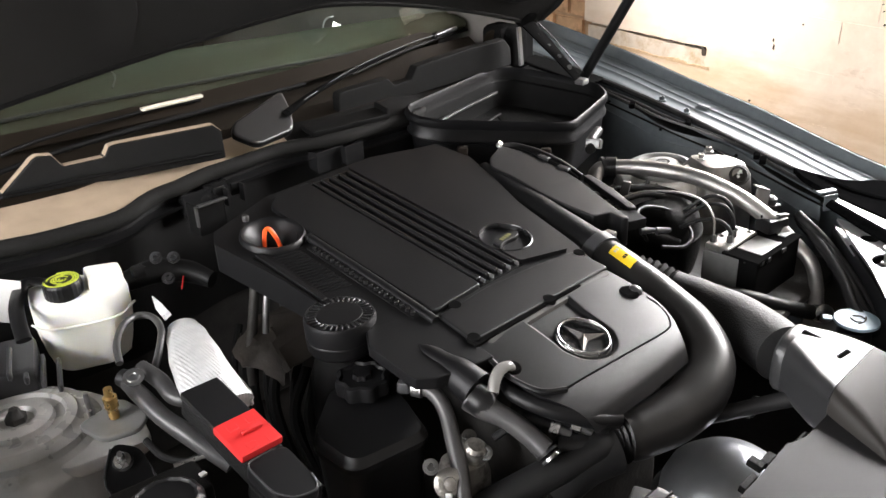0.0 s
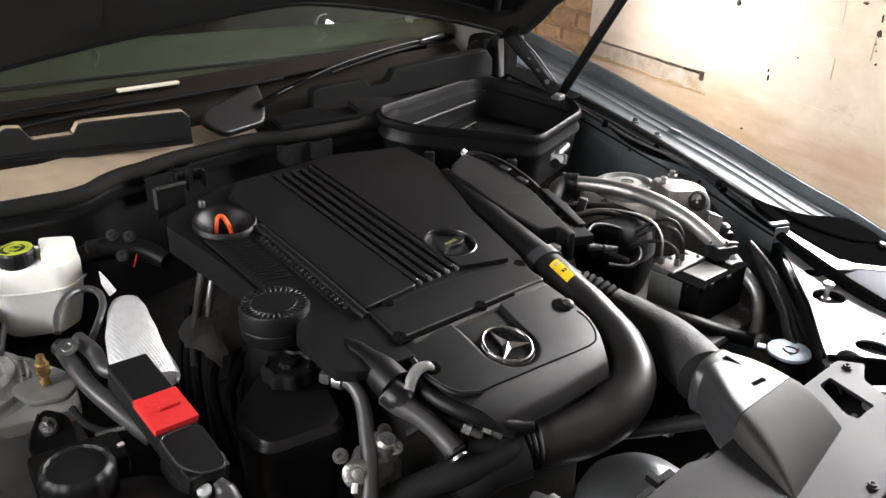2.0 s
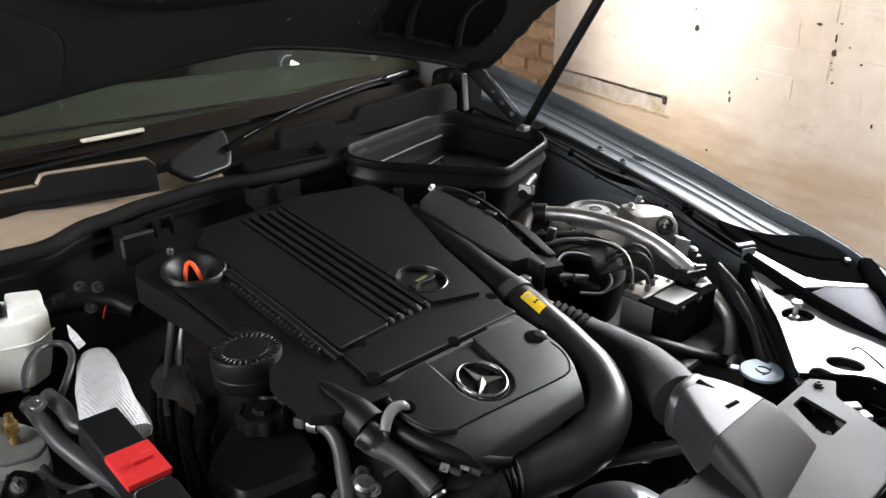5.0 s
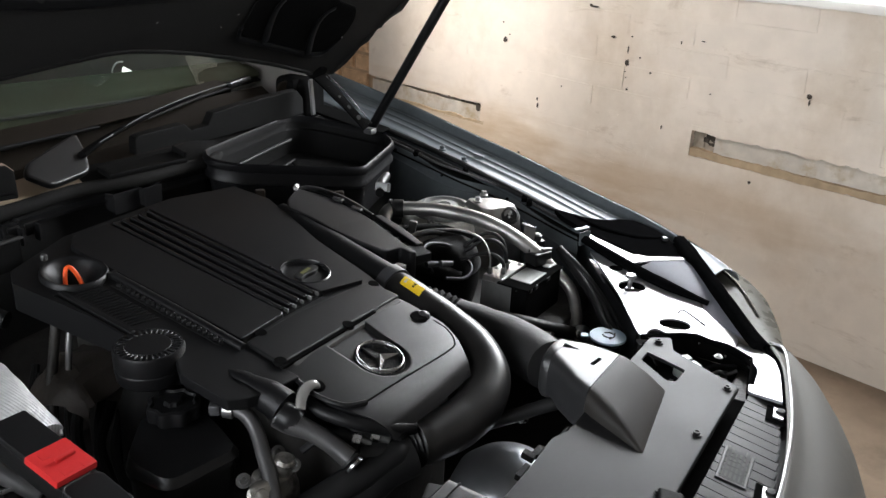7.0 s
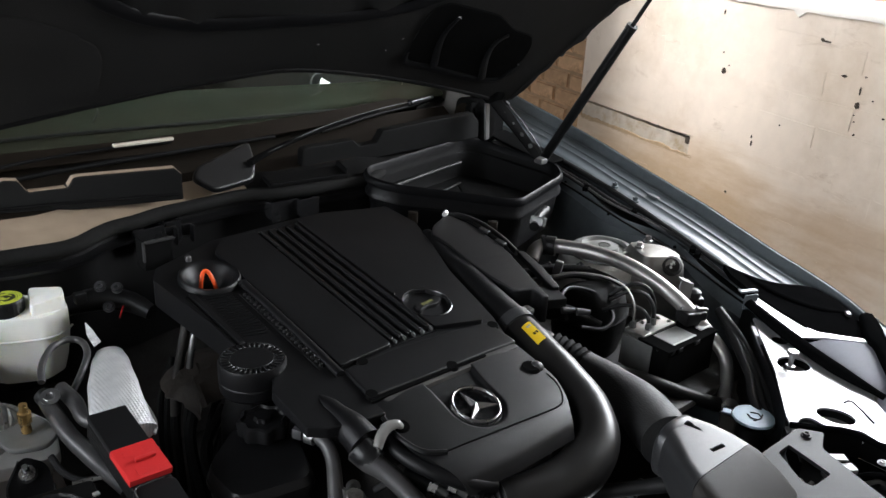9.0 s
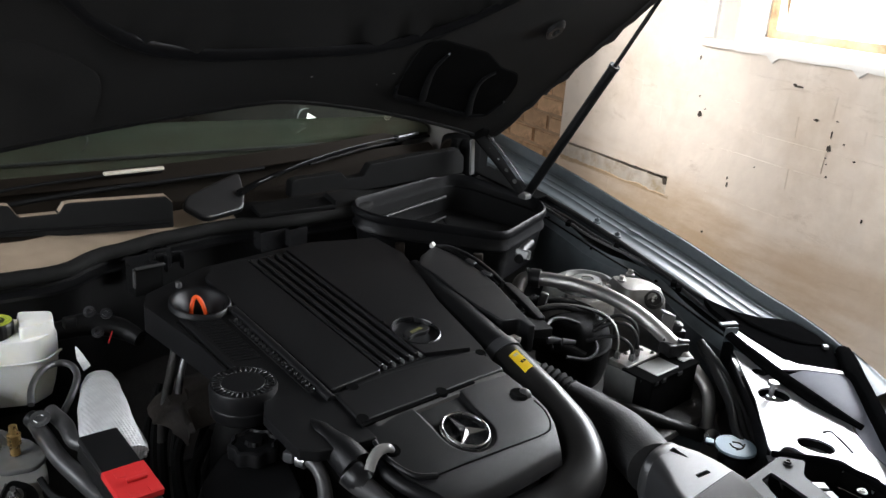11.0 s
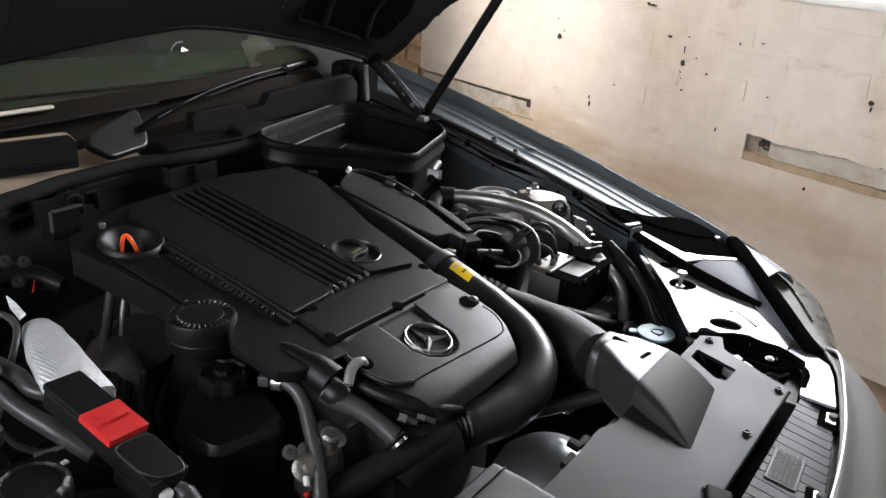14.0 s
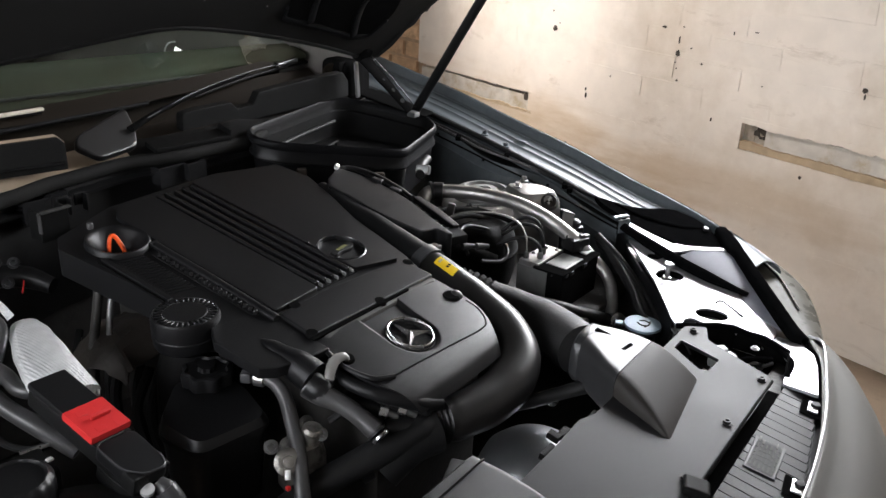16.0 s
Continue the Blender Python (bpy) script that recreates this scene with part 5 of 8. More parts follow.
part("latch_bolt", lathe([(0.006, 0), (0.006, 0.02), (0.003, 0.022), (0, 0.022)], (0.490, 0.085, 0.61), n=12), STEEL, pocket)
part("latch_arm", tube([(0.44, 0.125, 0.622), (0.47, 0.10, 0.632), (0.50, 0.07, 0.628)], 0.006, 8), SEAL, pocket)
part("latch_plate", box((0.468, 0.155, 0.634), (0.034, 0.016, 0.003), 0.001, 1, (0, 0, -40)), GREYTAPE, pocket, "pale latch plate")
part("latch_rivet", bolt_head((0.522, 0.105, 0.628), 0.005, h=0.004), GREYTAPE, pocket)
part("latch_spring", tube([(0.455, 0.105, 0.620), (0.47, 0.090, 0.628), (0.482, 0.080, 0.620), (0.495, 0.066, 0.626)], 0.0035, 8, 6), DULLSTEEL, pocket)
part("pocket_rim", tube([(0.466, 0.230, 0.653), (0.482, 0.216, 0.651), (0.503, 0.198, 0.648), (0.535, 0.168, 0.645), (0.551, 0.120, 0.637), (0.543, 0.078, 0.632), (0.524, 0.055, 0.633), (0.492, 0.037, 0.636), (0.44, 0.031, 0.636)], 0.0055, 8, 6), SEAL, pocket, "black rubber rim")


def slam_z(x, y):
    return 0.632 + 0.15 * y


slam = thing("slam_panel", (0.1, 0.0, 0.55), "ribbed grey plastic panel behind the grille edge", "panel")
slat_x = [0.412 - 0.0215 * i for i in range(42)]
for i, (xa, xb) in enumerate(zip(slat_x, slat_x[1:])):
    ya = -0.024 - 0.16 * max(0, 0.412 - xb) * (1 if xb > 0.20 else 0) - (0.034 if xb <= 0.20 else 0)
    pts = [Vector((xa - 0.0006, 0.027)), Vector((xb + 0.0006, 0.027)), Vector((xb + 0.0006, ya)), Vector((xa - 0.0006, ya))]
    part("slat", plate(pts, slam_z, 0.006, bev=0.0005, segs=1), SHROUD, slam)
part("slat_bed", box((-0.03, -0.022, 0.618), (0.90, 0.09, 0.006), 0, rot=(8.5, 0, 0)), RUBBER, slam)
part("corner_plate", plate(rounded([(0.413, 0.0305), (0.441, 0.035), (0.494, 0.041), (0.528, 0.062), (0.548, 0.086), (0.588, 0.086), (0.580, 0.055), (0.572, 0.036), (0.551, 0.015), (0.506, -0.002), (0.408, -0.0255)], 0.005), lambda x, y: 0.6405 - 0.07 * max(0.0, y) - 0.02 * (x - 0.48), 0.006, bev=0.0012), GLAREGREY, slam, "satin corner plate in glare grey")
part("corner_lip", tube([(0.410, -0.029, 0.637), (0.505, -0.006, 0.638), (0.553, 0.011, 0.637), (0.577, 0.034, 0.636)], 0.0035, 8, 6), SEAL, slam)
lbl = part("label_plate", box((0.206, -0.002, slam_z(0, -0.002) + 0.0010), (0.084, 0.044, 0.002), 0.001, 1, (8.5, 0, 4)), COVER, slam, "dark label plate with faded lines")
part("label_face", box((0.206, -0.002, slam_z(0, -0.002) + 0.0018), (0.076, 0.036, 0.0012), 0.0005, 1, (8.5, 0, 4)), LABEL_DARK, lbl)
random.seed(31)
for r in range(6):
    y, x = -0.0155 + r * 0.0062, -0.034
    while x < 0.030:
        w = random.uniform(0.005, 0.014)
        part("label_bar", box((0.206 + x + w / 2, -0.002 + y + 0.07 * x, slam_z(0, -0.002 + y + 0.07 * x) + 0.0026), (w, random.uniform(0.0022, 0.0036), 0.0005), 0, 1, (8.5, 0, 4)), LABEL_FADED, lbl)
        x += w + random.uniform(0.002, 0.004)
for x, y in ((0.382, -0.022), (0.172, -0.052), (-0.10, -0.05)):
    part("clip_well", box((x, y, slam_z(x, y) + 0.0012), (0.044, 0.030, 0.004), 0.0015, 1, (8.5, 0, 8)), SLIT, slam)
    part("clip_plate", box((x, y - 0.003, slam_z(x, y) + 0.0048), (0.030, 0.016, 0.003), 0.0014, 2, (8.5, 0, 8)), STEEL, slam, "bright metal clip")
    part("clip_star", lathe([(0.0, 0.006), (0.007, 0.005), (0.008, 0)], (x + 0.005, y - 0.005, slam_z(x, y) + 0.005), n=7), LABEL_DARK, slam)
# near-black strip laid in the gap for its shade
part("trench", box((0.0, 0.038, 0.612), (0.84, 0.026, 0.006), 0.0), SLIT, slam)

# ---- air snorkel and ribbed duct ----
def ring_xz(x0, x1, z0, z1, y, r, tilt=0.0, n=5):
    pts = rounded([(x0, z0), (x1, z0), (x1, z1), (x0, z1)], r, n)
    return [Vector((p.x, y + tilt * (p.y - z0), p.y)) for p in pts]


snork = thing("air_snorkel", (0.22, 0.2, 0.62), "dark grey plastic air intake snorkel flaring onto the shroud", "air intake")
part("neck", loft([ring_xz(0.197, 0.281, 0.634, 0.715, 0.306, 0.036), ring_xz(0.194, 0.283, 0.632, 0.718, 0.302, 0.036), ring_xz(0.194, 0.283, 0.632, 0.718, 0.294, 0.036), ring_xz(0.195, 0.284, 0.633, 0.716, 0.288, 0.034)]), SNORKEL, snork)
part("throat", loft([ring_xz(0.192, 0.284, 0.634, 0.716, 0.290, 0.030), ring_xz(0.178, 0.288, 0.634, 0.7155, 0.265, 0.024), ring_xz(0.158, 0.290, 0.634, 0.7135, 0.235, 0.020), ring_xz(0.144, 0.290, 0.636, 0.711, 0.2085, 0.020)]), SNORKEL, snork)
part("mouth", loft([[Vector((p.x, p.y + k * (p.x - 0.20), p.z)) for p in ring] for k, ring in ((0.0, ring_xz(0.142, 0.292, 0.637, 0.711, 0.2075, 0.024)), (0.03, ring_xz(0.137, 0.297, 0.638, 0.707, 0.194, 0.026)), (0.06, ring_xz(0.133, 0.300, 0.640, 0.7005, 0.179, 0.027)), (0.10, ring_xz(0.126, 0.301, 0.642, 0.686, 0.152, 0.021)), (0.11, ring_xz(0.119, 0.298, 0.644, 0.669, 0.127, 0.012)), (0.11, ring_xz(0.117, 0.294, 0.646, 0.658, 0.115, 0.0055)))]), MOUTH, snork, "matt grained mouth")
part("slot", box((0.232, 0.229, 0.7125), (0.026, 0.007, 0.003), 0.001, 1, (4, 0, -8)), SLIT, snork)
part("fold_groove", tube([(0.246, 0.289, 0.7160), (0.247, 0.272, 0.7150), (0.248, 0.247, 0.7136)], [0.0065, 0.0038, 0.0006], 8, 6, 0.35), SLIT, snork)
part("lower_pipe", tube([(0.200, 0.262, 0.648), (0.170, 0.300, 0.632), (0.140, 0.332, 0.620), (0.10, 0.37, 0.61)], [0.012, 0.011, 0.011, 0.011], 12), RUBBER, snork)
duct = thing("air_duct", (0.29, 0.43, 0.60), "textured black rubber air duct with a corrugated end", "air duct")
part("sleeve", tube([(0.305, 0.525, 0.676), (0.306, 0.470, 0.668), (0.292, 0.400, 0.668), (0.262, 0.345, 0.672), (0.240, 0.308, 0.675)], [0.030, 0.036, 0.040, 0.042, 0.042], 22, 10), FABRIC, duct)
part("corrugation", ribbed([(0.290, 0.585, 0.690), (0.300, 0.552, 0.684), (0.305, 0.520, 0.676)], 0.0265, 0.0305, 6), MATTE, duct)
part("inlet", tube([(0.27, 0.64, 0.70), (0.284, 0.60, 0.694), (0.290, 0.585, 0.690)], [0.026, 0.026, 0.025], 16), RUBBER, duct)

# fan motor hump and the second snorkel on the near side
fan = thing("fan_shroud", (0.10, 0.31, 0.48), "domed fan housing behind the radiator, greyed for its highlight", "fan")
part("dome", lathe([(0.092, 0.0), (0.089, 0.028), (0.078, 0.052), (0.056, 0.070), (0.030, 0.078), (0, 0.080)], (0.122, 0.310, 0.488), (0.05, 0.05, 1), 44), FANGREY, fan)
part("rim", lathe([(0.100, -0.006), (0.102, 0.004), (0.093, 0.010)], (0.122, 0.310, 0.488), (0.05, 0.05, 1), 44), BLACK, fan)
pad = thing("near_duct", (-0.14, 0.24, 0.60), "black plastic duct end on the radiator shroud", "air duct")
part("duct_shell", loft([ring_xz(-0.27, -0.118, 0.64, 0.690, 0.282, 0.014), ring_xz(-0.275, -0.116, 0.64, 0.697, 0.276, 0.014), ring_xz(-0.285, -0.112, 0.644, 0.692, 0.235, 0.014), ring_xz(-0.29, -0.110, 0.648, 0.682, 0.19, 0.010), ring_xz(-0.29, -0.110, 0.652, 0.668, 0.15, 0.004)]), COVER, pad)
part("seam", tube([(-0.118, 0.262, 0.672), (-0.120, 0.262, 0.692), (-0.135, 0.262, 0.6965), (-0.26, 0.262, 0.6965)], 0.0016, 6, 2), RUBBER, pad)
part("duct_clip", box((-0.125, 0.295, 0.655), (0.05, 0.03, 0.02), 0.004, 2, (0, 0, 20)), RUBBER, pad)

# ---- scuttle, windscreen, wipers, cabin ----
scuttle = thing("scuttle", (0.1, 1.2, 0.70), "black plastic scuttle trim below the windscreen", "trim")


def edge_y(x):
    """Front edge of the scuttle across the car."""
    pts = ((-0.70, 1.20), (-0.50, 1.135), (-0.40, 1.108), (-0.32, 1.098), (-0.22, 1.145), (-0.11, 1.168), (0.02, 1.176), (0.165, 1.140), (0.30, 1.130), (0.45, 1.20), (0.72, 1.23))
    for (x0, y0), (x1, y1) in zip(pts, pts[1:]):
        if x <= x1:
            t = (x - x0) / (x1 - x0)
            t = t * t * (3 - 2 * t)
            return y0 + (y1 - y0) * t
    return pts[-1][1]


xs = [-0.68 + 0.035 * i for i in range(41)]
rows = [[Vector((x, edge_y(x) + 0.004, 0.846)), Vector((x, edge_y(x) + 0.03, 0.858)), Vector((x, edge_y(x) + (0.105 if x < -0.12 else 0.065), 0.868)), Vector((x, 1.268, 0.872)), Vector((x, 1.30, 0.868)), Vector((x, 1.36, 0.905))] for x in xs]
# rear skin dark brown: the shade behind the upstand is in its colour
part("scuttle_skin", sheet([r[2:] for r in rows], 0.003), BROWNBLACK, scuttle, angle=60)
# one strip in two colours: warm reflection near, plain matt black far
part("front_strip", sheet([r[:3] for r in rows if r[0].x < 0.08], 0.003), COWL, scuttle, "front strip tinted tan for the warm light it reflects", angle=60)
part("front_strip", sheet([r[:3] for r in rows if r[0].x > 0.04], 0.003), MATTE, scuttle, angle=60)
part("front_seal", tube([(x, edge_y(x), 0.842) for x in xs], 0.013, 10, 2), FELT, scuttle, "thick black rubber bonnet seal")
part("drop_wall", sheet([[Vector((x, edge_y(x) + 0.006, 0.838)), Vector((x, edge_y(x) + 0.010, 0.79)), Vector((x, edge_y(x) + 0.014, 0.60))] for x in xs], 0.004), BLACK_GRAIN, scuttle)
part("lower_ledge", sheet([[Vector((x, edge_y(x) - 0.014, 0.816)), Vector((x, edge_y(x) + 0.012, 0.822))] for x in xs[4:]], 0.006), BLACK, scuttle)


def upright(profile, y, lean, thick, slant=0.0):
    """A standing fence of plastic: top line over x, with a lean backwards and its foot running aslant."""
    bm = bmesh.new()
    loop = [(x, z) for x, z in profile]
    vs = [bm.verts.new((x, y + slant * x + lean * (z - 0.87), z)) for x, z in loop]
    bm.faces.new(vs)
    bm.normal_update()
    thicken(bm, {v: v.co + Vector((0, thick, 0.002)) for v in bm.verts})
    bevel(bm, 0.004, 2, 30)
    return bm


NEAR_TOP = ((-0.435, 0.862), (-0.419, 0.877), (-0.369, 0.921), (-0.361, 0.925), (-0.341, 0.923), (-0.329, 0.902), (-0.270, 0.904), (-0.260, 0.920), (-0.250, 0.922), (-0.099, 0.924), (-0.088, 0.912), (-0.088, 0.864))
part("near_upstand", upright(NEAR_TOP, 1.1286, 0.04, 0.020, -0.29), BLACK_GRAIN, scuttle, "stepped upstand", angle=25)
FAR_TOP = ((0.194, 0.855), (0.197, 0.895), (0.200, 0.902), (0.212, 0.905), (0.326, 0.906), (0.342, 0.890), (0.388, 0.891), (0.406, 0.915), (0.56, 0.922), (0.68, 0.922), (0.70, 0.90), (0.70, 0.86))
part("far_upstand", upright(FAR_TOP, 1.205, 0.04, 0.022), MATTE, scuttle, "stepped upstand", angle=25)
# tan strip paints the warm light along the upstand's top
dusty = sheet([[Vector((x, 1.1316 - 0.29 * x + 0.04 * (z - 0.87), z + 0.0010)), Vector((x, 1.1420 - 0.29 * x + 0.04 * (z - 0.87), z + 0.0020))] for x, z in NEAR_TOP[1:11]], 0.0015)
part("warm_lit_top", dusty, COWL, scuttle, "top edge tinted tan for the warm light on it", angle=20)
part("front_lip", tube([(-0.42, 1.245, 0.878), (-0.30, 1.208, 0.880), (-0.10, 1.150, 0.878)], 0.003, 8), MATTE, scuttle)
part("far_ledge", join(box((0.175, 1.160, 0.862), (0.17, 0.045, 0.012), 0.004, 2, (8, 0, -8)), box((0.255, 1.150, 0.868), (0.006, 0.045, 0.022), 0.002, 2, (8, 0, -8))), MATTE, scuttle)
pod = [Vector(p) for p in rounded([(-0.022, 0.0), (0.072, 0.0), (0.092, 0.035), (0.104, 0.088), (-0.040, 0.060), (-0.058, 0.040)], 0.014, 5)]
bm = plate(pod, 0.0, 0.016, bev=0.005, segs=3)
for v in bm.verts:
    x, h, d = v.co
    v.co = Vector((x, 1.150 + 0.78 * h - 0.62 * d + 0.25 * (x + 0.05), 0.870 + 0.62 * h + 0.78 * d))
part("wiper_pod", bm, BLACK, scuttle, "smooth rounded wiper spindle cover")
# brackets hanging from the front edge
for x, w in ((-0.165, 0.05), (-0.118, 0.03), (0.105, 0.055), (0.155, 0.04)):
    y = edge_y(x)
    part("hanging_bracket", join(box((x, y - 0.022, 0.812), (w, 0.004, 0.04), 0.001), box((x - w / 2, y - 0.012, 0.815), (0.004, 0.025, 0.034), 0.001), box((x + w / 2, y - 0.012, 0.815), (0.004, 0.025, 0.034), 0.001)), GLOSS, scuttle)
part("corner_bracket", join(box((-0.192, 1.040, 0.822), (0.046, 0.003, 0.050), 0.001), box((-0.215, 1.055, 0.822), (0.003, 0.034, 0.050), 0.001), box((-0.169, 1.055, 0.822), (0.003, 0.034, 0.050), 0.001)), MATTE, scuttle)
# paler lip drawn for the window light on the bracket's edges
part("lit_bracket_lip", join(box((-0.190, 1.036, 0.848), (0.050, 0.010, 0.003), 0.001), box((-0.2165, 1.040, 0.830), (0.003, 0.008, 0.034), 0.001)), GREYRUBBER, scuttle)
for dx in (-0.150, -0.120):
    part("trim_clip", join(box((dx, 1.082, 0.838), (0.020, 0.006, 0.022), 0.002), box((dx + 0.006, 1.074, 0.832), (0.004, 0.014, 0.030), 0.001)), BLACK, scuttle)
# dark sheets added behind the hinge where only shade lies
part("hinge_shade_sheet", join(box((0.765, 1.245, 0.885), (0.14, 0.006, 0.11), 0.002, 1, (0, 0, 8)), box((0.80, 1.14, 0.838), (0.07, 0.20, 0.006), 0.002, 1, (9, 0, 4))), SLIT, scuttle)
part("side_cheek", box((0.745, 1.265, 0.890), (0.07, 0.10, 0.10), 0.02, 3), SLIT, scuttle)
part("drain_cup", lathe([(0.020, -0.02), (0.022, 0.0), (0.026, 0.006), (0.022, 0.010), (0, 0.004)], (0.712, 1.272, 0.905), (-0.5, -0.7, 0.2), 20), TRIM_DARK, scuttle, "brownish round grommet")

# windscreen
screen_rows = []
for k in range(8):
    t = k / 7
    screen_rows.append([Vector((x, 1.335 + 0.10 * ((x - 0.05) / 0.75) ** 2 + 0.80 * t, 0.915 + 0.44 * t + 0.0 * x)) for x in [-0.72 + 0.11 * i for i in range(15)]])
screen = thing("windscreen", (0.05, 1.33, 0.90), "raked tinted windscreen of the car", "windscreen")
ws = part("glass", sheet(fine_rows(screen_rows, 1, 2), 0.005), GLASS, screen, angle=60)
ws.visible_shadow = False
frit_rows = [[Vector((x, 1.330 + 0.10 * ((x - 0.05) / 0.75) ** 2 + 0.80 * t, 0.919 + 0.44 * t)) for x in [-0.72 + 0.11 * i for i in range(15)]] for t in (-0.02, 0.008, 0.026)]
part("dark_border", sheet(fine_rows(frit_rows, 1, 2), 0.002), BROWNBLACK, screen, "black border", angle=60)

# cabin seen through the screen
cabin = thing("cabin", (0.05, 2.0, 0.75), "dim cabin with a grey-green dashboard behind the windscreen", "cabin")
part("dashboard", sheet(fine_rows([[Vector((x, 1.42 + 0.05 * abs(x), 0.89)), Vector((x, 1.475 - 0.12 * x, 0.925)), Vector((x, 1.56 - 0.20 * x, 0.945)), Vector((x, 1.63 - 0.25 * x, 0.947)), Vector((x, 1.66 - 0.25 * x, 0.93)), Vector((x, 1.70 - 0.2 * x, 0.70))] for x in (-0.68, -0.3, 0.05, 0.4, 0.74)], 2, 3), 0.01), DASH, cabin, "grey-green dashboard top", angle=60)
part("dash_crease", tube([(-0.5, 1.50, 0.922), (-0.27, 1.482, 0.9245), (0.0, 1.455, 0.9215), (0.42, 1.405, 0.917)], 0.004, 8), RUBBER, cabin)
# glowing triangle and pale arc added for a bright reflection in the screen
qv = [(0.602, 1.752, 0.893), (0.606, 1.746, 0.916), (0.640, 1.742, 0.896)]
bm = bmesh.new()
bm.faces.new([bm.verts.new(p) for p in qv])
bm.normal_update()
thicken(bm, {v: v.co + Vector((0.003, 0.004, 0)) for v in bm.verts})
part("glint_patch", bm, SKYGLOW, cabin, "small glowing patch added for the bright spot in the windscreen")
part("glint_arc", tube([(0.582, 1.756, 0.885), (0.576, 1.752, 0.910), (0.586, 1.746, 0.928), (0.606, 1.744, 0.930)], 0.0022, 6, 6), GREYTAPE, cabin)
part("dash_seam", tube([(-0.115, 1.500, 0.934), (-0.085, 1.55, 0.945), (-0.07, 1.63, 0.950)], 0.0018, 6), RUBBER, cabin)
part("seat_back", box((-0.33, 2.62, 1.02), (0.46, 0.14, 0.72), 0.06, 3, (-12, 0, 0)), TRIM_DARK, cabin)
part("seat_back", box((0.42, 2.62, 1.02), (0.46, 0.14, 0.72), 0.06, 3, (-12, 0, 0)), TRIM_DARK, cabin)
part("roof", box((0.05, 2.75, 1.415), (1.36, 1.30, 0.05), 0.02, 3), PAINT, cabin)
part("rear_wall", box((0.05, 3.40, 0.85), (1.46, 0.06, 1.1), 0.02), TRIM_DARK, cabin)
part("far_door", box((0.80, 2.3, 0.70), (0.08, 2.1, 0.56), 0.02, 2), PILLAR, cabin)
part("near_door", box((-0.70, 2.3, 0.70), (0.08, 2.1, 0.56), 0.02, 2), PAINT, cabin)
part("cabin_floor", box((0.05, 2.4, 0.35), (1.5, 2.1, 0.04), 0.0), TRIM_DARK, cabin)
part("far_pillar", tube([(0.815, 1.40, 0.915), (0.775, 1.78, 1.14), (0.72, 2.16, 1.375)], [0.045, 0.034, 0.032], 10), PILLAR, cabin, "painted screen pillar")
part("near_pillar", tube([(-0.72, 1.40, 0.915), (-0.68, 1.78, 1.14), (-0.63, 2.16, 1.375)], [0.045, 0.034, 0.032], 10), PAINT, cabin)
part("mirror_stalk", tube([(0.80, 1.82, 1.02), (0.86, 1.80, 1.04), (0.93, 1.80, 1.05)], 0.02, 8), PAINT, cabin)
part("door_mirror", lathe([(0.0, -0.05), (0.07, -0.04), (0.085, 0.0), (0.07, 0.03), (0, 0.035)], (0.98, 1.84, 1.08), (0.2, -1, 0), 16), PAINT, cabin)

# wipers
wip = thing("windscreen_wiper", (0.08, 1.25, 0.90), "black windscreen wiper lying at the foot of the screen", "wiper", group="wipers")
part("arm", tube([(0.075, 1.205, 0.895), (0.16, 1.235, 0.908), (0.33, 1.30, 0.915), (0.50, 1.345, 0.922)], [0.009, 0.007, 0.005, 0.004], 8, 8, 0.7), SLIT, wip)
part("blade", tube([(0.30, 1.292, 0.908), (0.50, 1.345, 0.914), (0.70, 1.39, 0.912), (0.80, 1.415, 0.905)], [0.004, 0.005, 0.005, 0.004], 8, 8, 0.8), MATTE, wip)
part("blade_rim", tube([(0.12, 1.212, 0.908), (0.30, 1.288, 0.919), (0.50, 1.342, 0.926), (0.66, 1.378, 0.924)], 0.0008, 6, 8), COVER, wip, "thin glossy edge")
part("joint_cap", box((0.66, 1.380, 0.922), (0.10, 0.016, 0.014), 0.005, 3, (0, 0, 14)), GLOSS, wip)
wip2 = thing("windscreen_wiper", (-0.3, 1.30, 0.90), "black wiper with a pale tip cap at the screen's foot", "wiper", group="wipers")
part("arm", tube([(-0.66, 1.22, 0.895), (-0.48, 1.262, 0.918), (-0.33, 1.318, 0.925), (-0.15, 1.332, 0.926), (-0.03, 1.326, 0.924)], [0.008, 0.006, 0.005, 0.005, 0.005], 8, 8, 0.7), MATTE, wip2)
# pale cap, its base raised and warmed for the light from behind
TAN = material("warm_lit_tip_plastic", (0.62, 0.56, 0.47), 0.25, vary=0.08)
part("tip_cap", box((-0.083, 1.3285, 0.930), (0.118, 0.012, 0.007), 0.003, 3, (0, 0, -3)), TAN, wip2, "pale tip cap")
part("blade", tube([(-0.58, 1.26, 0.89), (-0.30, 1.300, 0.905), (0.02, 1.315, 0.906), (0.20, 1.32, 0.905)], 0.005, 8, 8), MATTE, wip2)

# ---- bonnet ----
def bonnet_z(x, y):
    return 0.96 + 0.89 * (1.157 - y) + 0.05 * (1 - ((x - 0.05) / 0.75) ** 2)


def rear_y(x):
    q = abs(x - 0.05)
    q = math.sqrt(q * q + 0.0009) - 0.03
    return 1.045 + (0.2 * q ** 1.1 if x > 0.05 else 0.09 * q)


bonnet = thing("bonnet", (0.05, 1.12, 0.97), "raised car bonnet with a dark felt-lined underside", "bonnet")
bx = [-0.70 + 0.0755 * i for i in range(21)]
bx[-1] = 0.762
FRONT_Y = 0.10
rows = []
